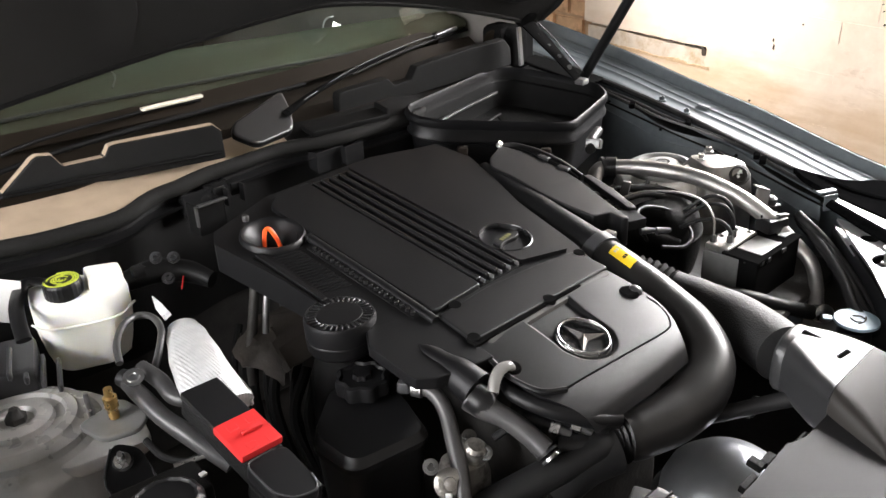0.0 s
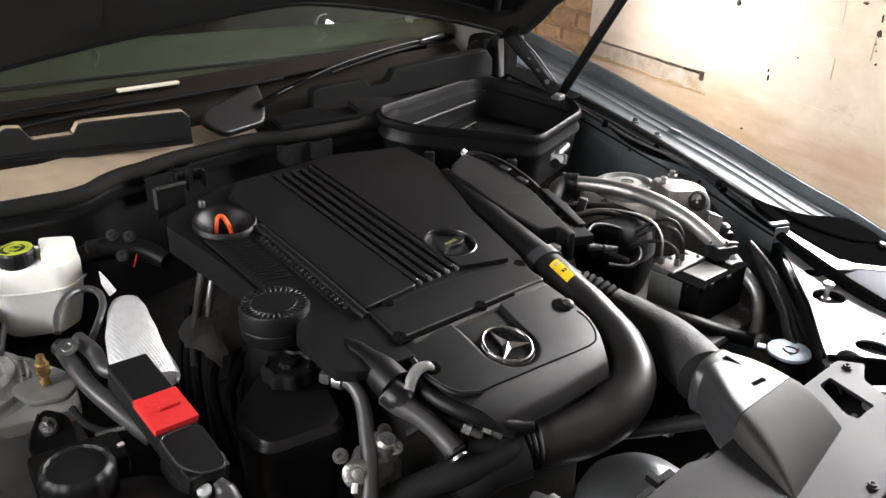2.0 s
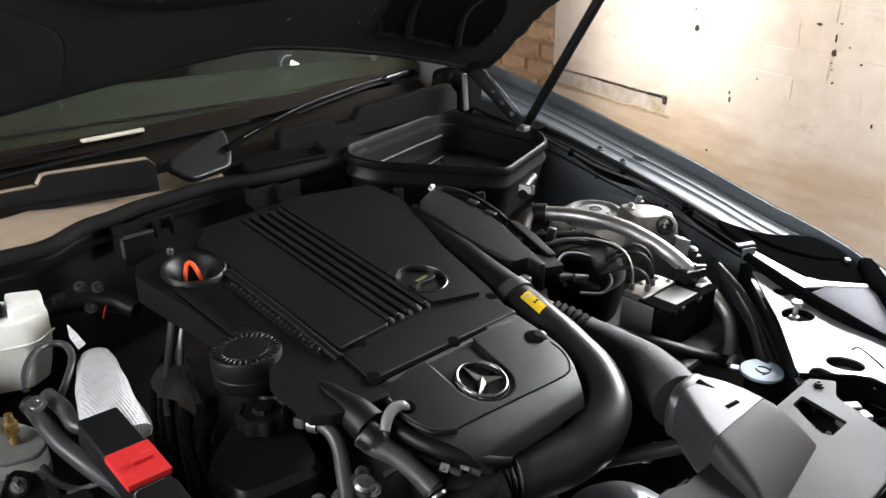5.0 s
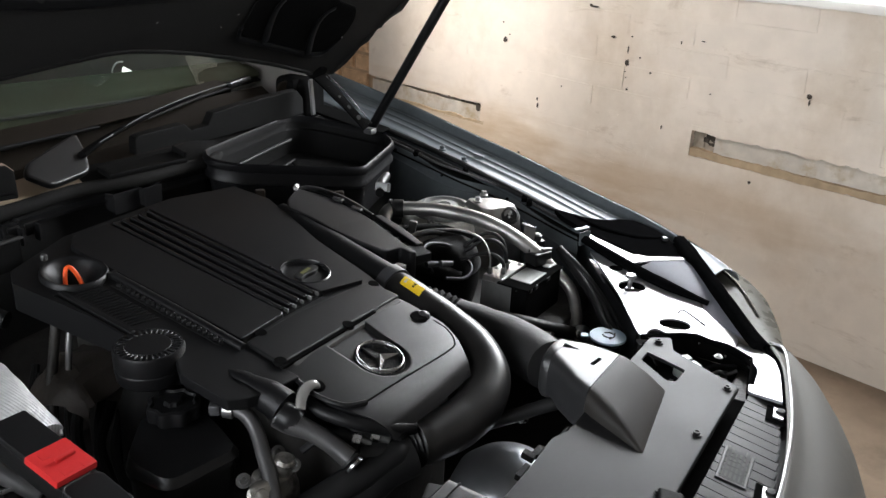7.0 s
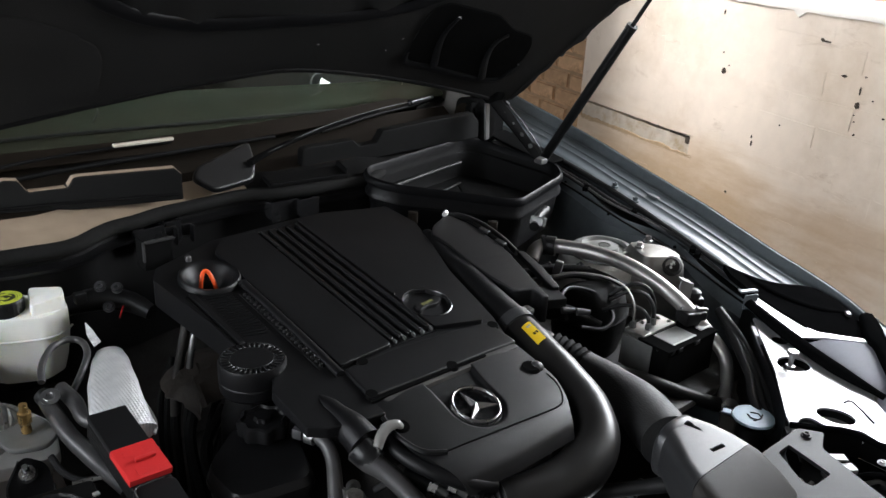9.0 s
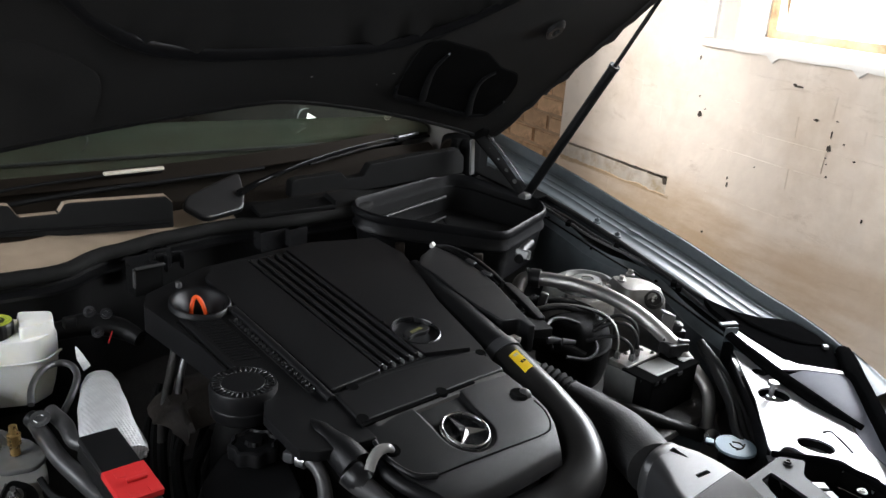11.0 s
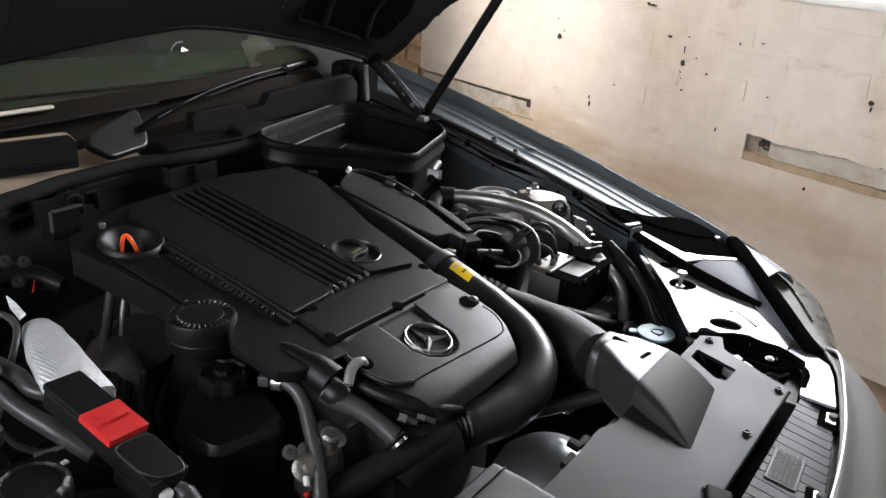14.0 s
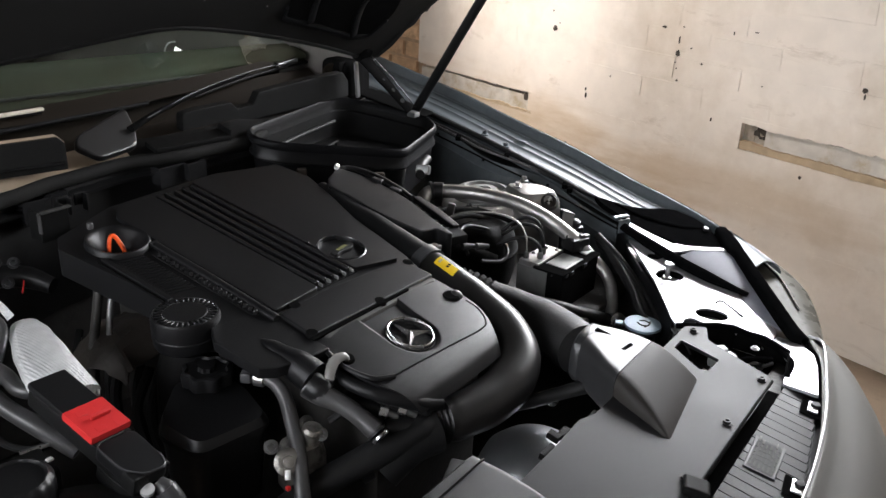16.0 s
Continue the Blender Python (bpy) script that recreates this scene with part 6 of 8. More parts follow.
for k in range(15):
    t = k / 14
    rows.append([Vector((x, (rear_y(x) - 0.03) * (1 - t) + FRONT_Y * t, bonnet_z(x, (rear_y(x) - 0.03) * (1 - t) + FRONT_Y * t) + 0.03)) for x in bx])
part("outer_skin", sheet(rows, 0.012), PAINT, bonnet, angle=60)


def crease_y(x):
    """The pressed ridge in the lining, a wide U across the bonnet."""
    q = abs(x + 0.0) / 0.36
    return 0.935 - 0.10 * q ** 3.2


rows = []
for k in range(33):
    t = k / 32
    row = []
    for i in range(49):
        x = -0.66 + 1.405 * i / 48
        y = (rear_y(x) - 0.004) * (1 - t) + (FRONT_Y + 0.03) * t
        d = crease_y(x) - y
        z = bonnet_z(x, y)
        if abs(x) < 0.56:
            z += 0.010 * math.exp(-((d - 0.012) / 0.010) ** 2) * -1 + (0.016 if d > 0.02 else 0.0)
        row.append(Vector((x, y, z)))
    rows.append(row)
part("felt_lining", sheet(rows, 0.006), FELT, bonnet, "black moulded felt lining", angle=70)


def on_bonnet(bm, lift=0.0):
    for v in bm.verts:
        v.co.z = bonnet_z(v.co.x, v.co.y) - 0.008 - lift + v.co.z
    return bm


part("rear_edge_seal", tube([(x, rear_y(x) - 0.002, bonnet_z(x, rear_y(x)) - 0.004) for x in bx], 0.0055, 8, 4), MATTE, bonnet)
# opening with bars near the hinge
vent_o = rounded([(0.318, 1.030), (0.303, 1.003), (0.281, 0.941), (0.278, 0.910), (0.307, 0.898), (0.455, 0.922), (0.532, 0.955), (0.597, 0.967), (0.627, 0.991), (0.647, 1.031), (0.636, 1.084), (0.581, 1.085), (0.408, 1.049)], 0.012)
# near-black plate on the felt stands for the opening's unlit depth
part("vent_recess", on_bonnet(plate(vent_o, 0.001, 0.004, bev=0.001)), SLIT, bonnet)
part("lining_ridge", on_bonnet(tube([(x, crease_y(x) - 0.012, -0.005) for x in [-0.52 + 0.04 * i for i in range(27)]], 0.0075, 10, 2)), RIM, bonnet, "rounded ridge across the lining")
turn_at = max(range(len(vent_o)), key=lambda i: vent_o[i].x)
low_rim = [*vent_o[turn_at:], *[p for p in vent_o[:12] if p.y > 1.0]]
part("vent_rim", on_bonnet(tube([(p.x, p.y + 0.006, -0.003) for p in low_rim], 0.0045, 8, 1)), RIM, bonnet, "soft lip below the opening")
for bar in (((0.403, 1.046), (0.376, 1.008), (0.357, 0.974), (0.352, 0.951), (0.354, 0.925)), ((0.578, 1.085), (0.541, 1.043), (0.517, 1.006), (0.513, 0.980), (0.527, 0.964))):
    part("vent_bar", on_bonnet(tube([(x, y, -0.005) for x, y in bar], [0.0085, 0.0080, 0.0070, 0.0060, 0.0045], 8, 4, 0.5)), COVER, bonnet)
rec = rounded([(-0.42, 0.868), (-0.352, 0.900), (-0.291, 0.943), (-0.275, 0.976), (-0.265, 1.040), (-0.42, 1.050), (-0.55, 1.02), (-0.56, 0.86)], 0.02)
part("lining_recess", on_bonnet(plate(rec, 0.003, 0.006, bev=0.002)), FELT, bonnet)
part("buffer", on_bonnet(lathe([(0.008, 0), (0.008, -0.010), (0.016, -0.010), (0.018, -0.002), (0.016, 0.002)], (0.563, 0.850, -0.002), n=18)), RUBBER, bonnet)
random.seed(4)
for i in range(12):
    x, y = random.uniform(0.0, 0.40), random.uniform(0.92, 1.04)
    part("dust_fleck", on_bonnet(box((x, y, -0.0005), (0.004, 0.0015, 0.0008), 0, 1, (0, 0, random.uniform(-40, 40)))), LABEL_INK, bonnet)
# ragged weather strip along the far edge
pts = [(0.750 + random.uniform(-0.003, 0.003), 1.165 - 0.022 * i, bonnet_z(0.750, 1.165 - 0.022 * i) + 0.004 + random.uniform(-0.004, 0.004)) for i in range(44)]
part("side_strip", tube(pts, [0.013 + random.uniform(-0.003, 0.003) for _ in pts], 8, 2), RUBBER, bonnet, "ragged black edge strip")
for i in range(9):
    y = 1.150 - 0.026 * i + random.uniform(-0.005, 0.005)
    part("strip_clip", box((0.762 + random.uniform(-0.003, 0.003), y, bonnet_z(0.75, y) + 0.002), (0.010, 0.011, 0.016), 0.003, 2, (38, random.uniform(-25, 25), 0)), GREYPLASTIC if i % 3 else GREYRUBBER, bonnet)

strut = thing("bonnet_strut", (0.79, 1.065, 0.84), "slim black gas strut holding the bonnet up", "gas strut")
sa, sb, sc = Vector((0.792, 1.065, 0.835)), Vector((0.782, 0.858, 1.165)), Vector((0.772, 0.715, 1.393))
part("cylinder", tube([sa, sa.lerp(sb, 0.5), sb], 0.0115, 14, 3), COVER, strut)
part("collar", tube([sb - (sb - sa).normalized() * 0.006, sb + (sb - sa).normalized() * 0.005], 0.0125, 14, 1), BLACK, strut)
part("rod", tube([sb, sc], 0.0048, 10, 1), BLACK, strut)
part("ball_joint", lathe([(0.012, 0), (0.013, 0.012), (0.008, 0.02), (0, 0.02)], (0.792, 1.067, 0.822), n=14), RUBBER, strut)
part("hinge_arm", tube([(0.700, 1.176, 0.972), (0.712, 1.128, 0.930), (0.724, 1.075, 0.882), (0.734, 1.040, 0.845)], [0.026, 0.024, 0.019, 0.014], 8, 5, 0.35), SLIT, bonnet)
part("hinge_head", box((0.700, 1.165, 0.985), (0.06, 0.05, 0.05), 0.012, 3, (40, 0, 10)), SLIT, bonnet)
part("hinge_edge", tube([(0.722, 1.150, 0.962), (0.736, 1.105, 0.922), (0.744, 1.060, 0.880), (0.748, 1.035, 0.856)], 0.0016, 6, 6), RUBBER, bonnet)
part("hinge_link", box((0.692, 1.172, 0.908), (0.020, 0.006, 0.085), 0.002, 2, (-6, 4, 20)), GREYRUBBER, bonnet)
for t in (0.25, 0.45, 0.65, 0.85):
    part("hinge_rivet", bolt_head(Vector((0.694, 1.160, 0.962)).lerp(Vector((0.726, 1.035, 0.856)), t), 0.0036, (-0.6, -0.6, 0.5), 0.004), DULLSTEEL, bonnet)
part("hinge_foot", box((0.738, 1.032, 0.840), (0.022, 0.026, 0.014), 0.004), DULLSTEEL, bonnet)


# ---- cabin air intake box ----
def rim_z(x, y):
    return 0.859 + 0.13 * (y - 1.081) - 0.043 * (x - 0.27)


rim = rounded([(0.275, 1.095), (0.300, 1.140), (0.665, 1.225), (0.715, 1.190), (0.785, 1.015), (0.742, 0.958), (0.530, 0.888), (0.495, 0.902), (0.300, 1.045)], 0.026, 5)
airbox = thing("air_intake_box", (0.52, 1.05, 0.74), "open black plastic cabin air intake box with a rounded rim", "air box")
cen = Vector((0.53, 1.06))


def rim_ring(k, drop):
    return [Vector(((cen + (p - cen) * k).x, (cen + (p - cen) * k).y, rim_z(*(cen + (p - cen) * k)) - drop)) for p in rim]


part("rim", loft([rim_ring(0.93, 0.012), rim_ring(0.945, 0.002), rim_ring(0.965, -0.002), rim_ring(0.99, 0.001), rim_ring(1.0, 0.009), rim_ring(0.985, 0.016), rim_ring(0.95, 0.018)], caps=False), RIM, airbox, "rounded rubbery rim")
part("outer_wall", loft([rim_ring(0.968, 0.014), rim_ring(0.966, 0.030), rim_ring(0.985, 0.036), rim_ring(0.985, 0.042), rim_ring(0.955, 0.046), rim_ring(0.93, 0.085), rim_ring(0.90, 0.12)], caps=False), COVER, airbox)
part("inner_wall", loft([rim_ring(0.94, 0.008), rim_ring(0.925, 0.025), rim_ring(0.90, 0.028), rim_ring(0.87, 0.075), rim_ring(0.84, 0.085)], caps=False), MATTE, airbox)
part("box_floor", plate([p.to_2d() for p in rim_ring(0.86, 0)], lambda x, y: rim_z(x, y) - 0.083, 0.006, bev=0), MATTE, airbox)
part("baffle", plate(rounded([(0.60, 1.17), (0.72, 1.05), (0.66, 0.98), (0.56, 1.10)], 0.02), lambda x, y: rim_z(x, y) - 0.072 - 0.1 * max(0, 0.66 - x), 0.012, bev=0.004), MATTE, airbox)
part("inner_ledge", tube([(0.42, 1.075, rim_z(0.42, 1.075) - 0.062), (0.52, 1.108, rim_z(0.52, 1.108) - 0.062), (0.57, 1.124, rim_z(0.57, 1.124) - 0.062)], 0.0022, 8), COVER, airbox)
part("inner_ledge", tube([(0.35, 1.11, rim_z(0.35, 1.11) - 0.038), (0.50, 1.152, rim_z(0.5, 1.152) - 0.04), (0.62, 1.18, rim_z(0.62, 1.18) - 0.04)], 0.004, 8), COVER, airbox)
for x, y in ((0.335, 1.012), (0.405, 0.960), (0.47, 0.915)):
    part("side_slot", box((x, y, rim_z(x, y) - 0.060), (0.020, 0.012, 0.026), 0.002, 1, (0, 0, -36)), HOLE, airbox)

# ---- engine block and the dark depths ----
engine = thing("engine_block", (0.0, 0.7, 0.31), "dark grimy engine block below the cover", "engine")
part("block", box((0.02, 0.74, 0.53), (0.30, 0.52, 0.42), 0.02, 2), DARK, engine)
part("head", box((0.02, 0.76, 0.735), (0.27, 0.46, 0.06), 0.012, 2), DARK, engine)
part("front_case", box((0.0, 0.47, 0.54), (0.26, 0.10, 0.32), 0.02, 2), DARK, engine)
random.seed(9)
for i in range(9):
    x = -0.20 - 0.02 * random.random()
    part("loom", tube([(x, 0.98 - 0.03 * i, 0.66), (x - 0.03 - 0.02 * random.random(), 0.95 - 0.03 * i, 0.60), (x - 0.05, 0.92 - 0.04 * i, 0.50)], 0.006 + 0.004 * random.random(), 8), MATTE, engine)
part("dip_tube", tube([(-0.205, 0.905, 0.79), (-0.225, 0.90, 0.72), (-0.245, 0.895, 0.64), (-0.25, 0.89, 0.55)], 0.0075, 10), DARK, engine)
part("dip_tube", tube([(-0.222, 0.86, 0.76), (-0.230, 0.855, 0.74), (-0.238, 0.85, 0.71)], 0.005, 10), DULLSTEEL, engine, "bare steel tube")
crumple = random.Random(15)
shield = fine_rows([[Vector(q) for q in row] for row in (
    ((-0.255, 0.935, 0.640), (-0.232, 0.935, 0.672), (-0.200, 0.932, 0.690), (-0.160, 0.925, 0.690)),
    ((-0.262, 0.890, 0.650), (-0.236, 0.888, 0.684), (-0.206, 0.884, 0.703), (-0.155, 0.872, 0.706)),
    ((-0.256, 0.850, 0.656), (-0.240, 0.842, 0.688), (-0.222, 0.842, 0.700), (-0.165, 0.838, 0.708)),
    ((-0.248, 0.812, 0.640), (-0.240, 0.805, 0.660), (-0.232, 0.802, 0.668), (-0.185, 0.800, 0.680)))], 3, 3)
part("heat_shield", sheet([[q + Vector((crumple.uniform(-1, 1), crumple.uniform(-1, 1), crumple.uniform(-1, 1))) * 0.0035 for q in r] for r in shield], 0.003), SHIELD, engine, "dull brownish grey heat shield", angle=25)

# ---- oil filter housing ----
part("filter_housing", lathe([(0.05, 0.60), (0.046, 0.70), (0.034, 0.739), (0, 0.74)], (-0.214, 0.699, 0), n=32), MATTE, engine)
oil = thing("oil_filter_cap", (-0.212, 0.698, 0.70), "round ridged black oil filter cap", "cap")
fc = (-0.214, 0.699, 0.0)
part("cap_body", lathe([(0.030, 0.737), (0.0435, 0.742), (0.0458, 0.746), (0.0462, 0.7560), (0.0470, 0.757), (0.0472, 0.7605), (0.0462, 0.762), (0.0470, 0.764), (0.0474, 0.784), (0.0455, 0.7895), (0.0435, 0.790), (0.0425, 0.7875), (0.031, 0.7875), (0.0295, 0.7900), (0.027, 0.7905), (0, 0.7905)], (fc[0], fc[1], 0), n=56), COVER, oil)
finm = mesh_of("grip_fin", box((0, 0, 0), (0.0125, 0.0034, 0.0036), 0.0010, 1), COVER)
for i in range(32):
    a = 2 * math.pi * i / 32
    ob = new("grip_fin", finm)
    ob.parent, ob.matrix_parent_inverse = oil, Matrix.Translation(-ROOTS[oil.name])
    ob.location = (fc[0] + 0.0368 * math.cos(a), fc[1] + 0.0368 * math.sin(a), 0.7886)
    ob.rotation_euler = (0, 0, a)

# ---- steering fluid reservoir ----
ps = thing("fluid_reservoir", (-0.29, 0.58, 0.60), "black plastic fluid reservoir with a notched screw cap", "reservoir")
pso = [(-0.332, 0.540), (-0.226, 0.522), (-0.200, 0.600), (-0.215, 0.650), (-0.262, 0.672), (-0.335, 0.615)]


def ring_poly(poly, k, z, dz=0.0, r=0.02):
    pts = rounded(poly, r, 4)
    c = sum((Vector(p) for p in pts), Vector((0, 0))) / len(pts)
    return [Vector(((c + (p - c) * k).x, (c + (p - c) * k).y, z + dz * (p - c).y)) for p in pts]


part("tank", loft([ring_poly(pso, 0.86, 0.58), ring_poly(pso, 0.95, 0.67), ring_poly(pso, 0.97, 0.684), ring_poly(pso, 1.02, 0.686), ring_poly(pso, 1.02, 0.693), ring_poly(pso, 0.985, 0.695), ring_poly(pso, 0.96, 0.703, 0.06), ring_poly(pso, 0.92, 0.7085, 0.08), ring_poly(pso, 0.5, 0.7105, 0.08)]), BLACK, ps)
part("cap_neck", lathe([(0.020, 0.70), (0.020, 0.722)], (-0.240, 0.628, 0), n=24), BLACK, ps)
part("screw_cap", lathe([(0.026, 0.718), (0.0345, 0.720), (0.0355, 0.734), (0.0345, 0.739), (0.030, 0.741), (0.027, 0.738), (0.013, 0.738), (0.012, 0.7445), (0, 0.7455)], (-0.240, 0.628, 0), n=72, wave=0.13, waves=8), COVER, ps, "notched screw cap")

# ---- hoses and fittings at the engine's near front corner ----
# greyer rubber than black on two hoses, in place of their highlight
hoses = thing("coolant_hose", (-0.20, 0.50, 0.60), "black rubber coolant hose with a metal clamp", "hose", group="front hoses")
part("hose", tube([(-0.214, 0.566, 0.738), (-0.203, 0.545, 0.736), (-0.203, 0.522, 0.722), (-0.216, 0.496, 0.700), (-0.235, 0.465, 0.672), (-0.254, 0.442, 0.645), (-0.276, 0.416, 0.610), (-0.30, 0.39, 0.56)], [0.0085, 0.0092, 0.0095, 0.010, 0.0105, 0.0105, 0.0105, 0.0105], 14, 8), GREYRUBBER, hoses)
part("hose_clamp", tube([(-0.2125, 0.564, 0.738), (-0.207, 0.553, 0.7372)], 0.0118, 16, 1), STEEL, hoses, "spring steel clamp")
part("hose_stub", box((-0.218, 0.574, 0.739), (0.020, 0.016, 0.016), 0.004, 2, (0, 0, 30)), GREYPLASTIC, hoses)
hoses2 = thing("coolant_hose", (-0.15, 0.46, 0.60), "thick bent black rubber breather hose", "hose", group="front hoses")
part("hose", tube([(-0.174, 0.508, 0.728), (-0.170, 0.490, 0.722), (-0.160, 0.462, 0.713), (-0.152, 0.437, 0.700), (-0.147, 0.412, 0.685)], [0.016, 0.0155, 0.0128, 0.0128, 0.0138], 18, 8), GREYRUBBER, hoses2)
part("elbow", tube([(-0.172, 0.506, 0.732), (-0.168, 0.494, 0.726), (-0.164, 0.482, 0.720)], [0.0185, 0.0195, 0.0170], 16, 6), BLACK, hoses2)
for k in range(2):
    part("end_ring", tube([(-0.147, 0.411 - 0.006 * k, 0.684 - 0.004 * k), (-0.147, 0.408 - 0.006 * k, 0.682 - 0.004 * k)], 0.0148 - 0.002 * k, 16, 1), STEEL if k else RUBBER, hoses2)
hoses3 = thing("coolant_hose", (-0.15, 0.42, 0.55), "long black hose running across below the engine cover", "hose", group="front hoses")
part("hose", tube([(-0.30, 0.47, 0.59), (-0.235, 0.457, 0.615), (-0.19, 0.435, 0.632), (-0.14, 0.412, 0.646), (-0.085, 0.388, 0.662), (-0.065, 0.380, 0.668)], [0.018, 0.019, 0.019, 0.020, 0.019, 0.015], 16, 8), RUBBER, hoses3)
part("hose_ring", tube([(-0.163, 0.428, 0.624), (-0.150, 0.421, 0.629)], 0.0212, 16, 1), BLACK, hoses3)
fit_ = thing("pipe_fitting", (-0.09, 0.41, 0.66), "black plastic pipe fitting with bare bolts", "fitting")
for x, y, z in ((-0.112, 0.427, 0.690), (-0.091, 0.411, 0.690)):
    part("sensor_body", tube([(x - 0.022, y + 0.034, z + 0.010), (x - 0.010, y + 0.016, z + 0.006), (x - 0.003, y + 0.005, z + 0.002)], [0.009, 0.010, 0.0085], 12), COVER, fit_)
    part("sensor_ring", tube([(x - 0.003, y + 0.005, z + 0.002), (x + 0.003, y - 0.004, z - 0.001)], 0.0105, 6, 1), STEEL, fit_, "bright hexagonal nut")
    part("sensor_tail", tube([(x + 0.003, y - 0.004, z - 0.001), (x + 0.010, y - 0.016, z - 0.008)], [0.007, 0.006], 10, 1), DULLSTEEL, fit_)
part("fitting_body", tube([(-0.118, 0.420, 0.672), (-0.098, 0.402, 0.668), (-0.075, 0.390, 0.664)], [0.013, 0.015, 0.013], 12), RUBBER, fit_)
part("drain_cap", lathe([(0.012, 0), (0.0125, 0.008), (0.010, 0.012), (0, 0.013)], (-0.070, 0.392, 0.684), (0.3, -0.3, 1), 14), RUBBER, fit_)

pump = thing("vacuum_pump", (-0.23, 0.48, 0.62), "cast aluminium pump with bright bolts beside a hose", "pump")
part("pump_body", loft([ring_poly([(-0.245, 0.465), (-0.190, 0.450), (-0.180, 0.50), (-0.235, 0.515)], k, z, 0, 0.02) for k, z in ((0.8, 0.60), (1.0, 0.61), (1.0, 0.655), (0.85, 0.672), (0.5, 0.676))]), PUMPALU, pump)
part("pump_flange", lathe([(0.017, 0), (0.018, 0.006), (0.013, 0.009), (0.008, 0.009), (0.007, 0.014), (0.003, 0.015), (0, 0.015)], (-0.250, 0.470, 0.668), (-0.45, -0.65, 0.6), 24), PUMPALU, pump, "round bright flange")
for x, y, z in ((-0.262, 0.486, 0.700), (-0.215, 0.487, 0.702), (-0.198, 0.462, 0.695), (-0.185, 0.50, 0.69)):
    part("pump_bolt", bolt_head((x, y, z - 0.01), 0.006, (-0.4, -0.5, 0.7), 0.008), DULLSTEEL, pump)
part("pump_boss", lathe([(0.014, 0), (0.014, 0.03), (0.010, 0.034), (0, 0.034)], (-0.205, 0.478, 0.665), (0, -0.3, 1), 16), PUMPALU, pump)
part("red_plug", box((-0.272, 0.448, 0.652), (0.006, 0.006, 0.006), 0.0015), RED, pump, "small red plug")
part("plug_lead", tube([(-0.268, 0.452, 0.660), (-0.262, 0.458, 0.668)], 0.004, 8), WHITE, pump)
part("bracket_loop", tube([(-0.175, 0.468, 0.690), (-0.160, 0.455, 0.702), (-0.148, 0.438, 0.695), (-0.146, 0.43, 0.672)], 0.005, 8), BLACK, pump)
low = thing("lower_hose", (-0.36, 0.47, 0.52), "black hose with a bright pipe low in the bay", "hose")
part("hose", tube([(-0.318, 0.490, 0.60), (-0.315, 0.462, 0.575), (-0.312, 0.435, 0.55), (-0.31, 0.40, 0.51)], 0.013, 12), RUBBER, low)
part("bright_strip", tube([(-0.310, 0.480, 0.608), (-0.307, 0.455, 0.585), (-0.304, 0.43, 0.562)], 0.0035, 8), STEEL, low)
part("union", lathe([(0.010, 0), (0.012, 0.006), (0.008, 0.014), (0, 0.014)], (-0.322, 0.497, 0.602), n=12), ALU, low)
part("steel_bowl", lathe([(0.03, 0), (0.028, 0.02), (0.018, 0.03), (0, 0.033)], (-0.335, 0.45, 0.52), n=20), STEEL, low)

# ---- brake fluid reservoir ----
brake = thing("brake_fluid_reservoir", (-0.41, 1.05, 0.62), "milky white brake fluid reservoir with a black screw cap", "reservoir")
bro = [(-0.478, 1.052), (-0.468, 1.022), (-0.392, 0.990), (-0.352, 1.012), (-0.345, 1.050), (-0.40, 1.095), (-0.462, 1.105)]
part("tank", loft([ring_poly(bro, k, z, 0, 0.012) for k, z in ((0.70, 0.672), (0.80, 0.676), (0.90, 0.70), (0.985, 0.735), (0.975, 0.7375), (1.0, 0.741), (1.0, 0.776), (0.965, 0.784), (0.6, 0.788))]), MILK, brake)
part("tank_top", loft([ring_poly([(-0.410, 1.000), (-0.358, 1.008), (-0.346, 1.046), (-0.392, 1.072)], k, z, 0, 0.010) for k, z in ((1.0, 0.778), (0.98, 0.797), (0.92, 0.803), (0.5, 0.804))]), MILK, brake)
part("moulded_seam", tube([(-0.481, 1.052, 0.752), (-0.468, 1.018, 0.752), (-0.392, 0.986, 0.752), (-0.350, 1.010, 0.752)], 0.0018, 6, 4), MILK, brake)
part("side_connector", box((-0.328, 1.030, 0.784), (0.018, 0.016, 0.018), 0.003), RUBBER, brake)
bc = part("screw_cap", lathe([(0.026, 0.783), (0.0265, 0.803), (0.025, 0.8075), (0.0235, 0.8085), (0, 0.8085)], (-0.432, 1.040, 0), n=72, wave=0.045, waves=24), BLACK, brake, "black screw cap with yellow-green print")
random.seed(12)
for k in range(7):
    r0 = 0.0225 - 0.0032 * k if k < 6 else 0.003
    a0 = random.uniform(0, 6)
    arc = [(-0.432 + r0 * math.cos(a0 + 0.35 * i), 1.040 + r0 * math.sin(a0 + 0.35 * i), 0.809) for i in range(15 if k < 2 else 11)]
    part("cap_print", tube(arc, 0.0012 if k else 0.0016, 6, 2, 0.4), LIME, bc)
part("overflow_hose", tube([(-0.435, 1.075, 0.792), (-0.462, 1.098, 0.796), (-0.488, 1.062, 0.792), (-0.503, 1.022, 0.785), (-0.512, 0.985, 0.770)], 0.010, 12, 8, 0.5), BLACK, brake, "flat black strap")
part("white_tab", box((-0.488, 1.100, 0.775), (0.034, 0.006, 0.085), 0.002, 2, (18, 14, -35)), WHITE, brake)

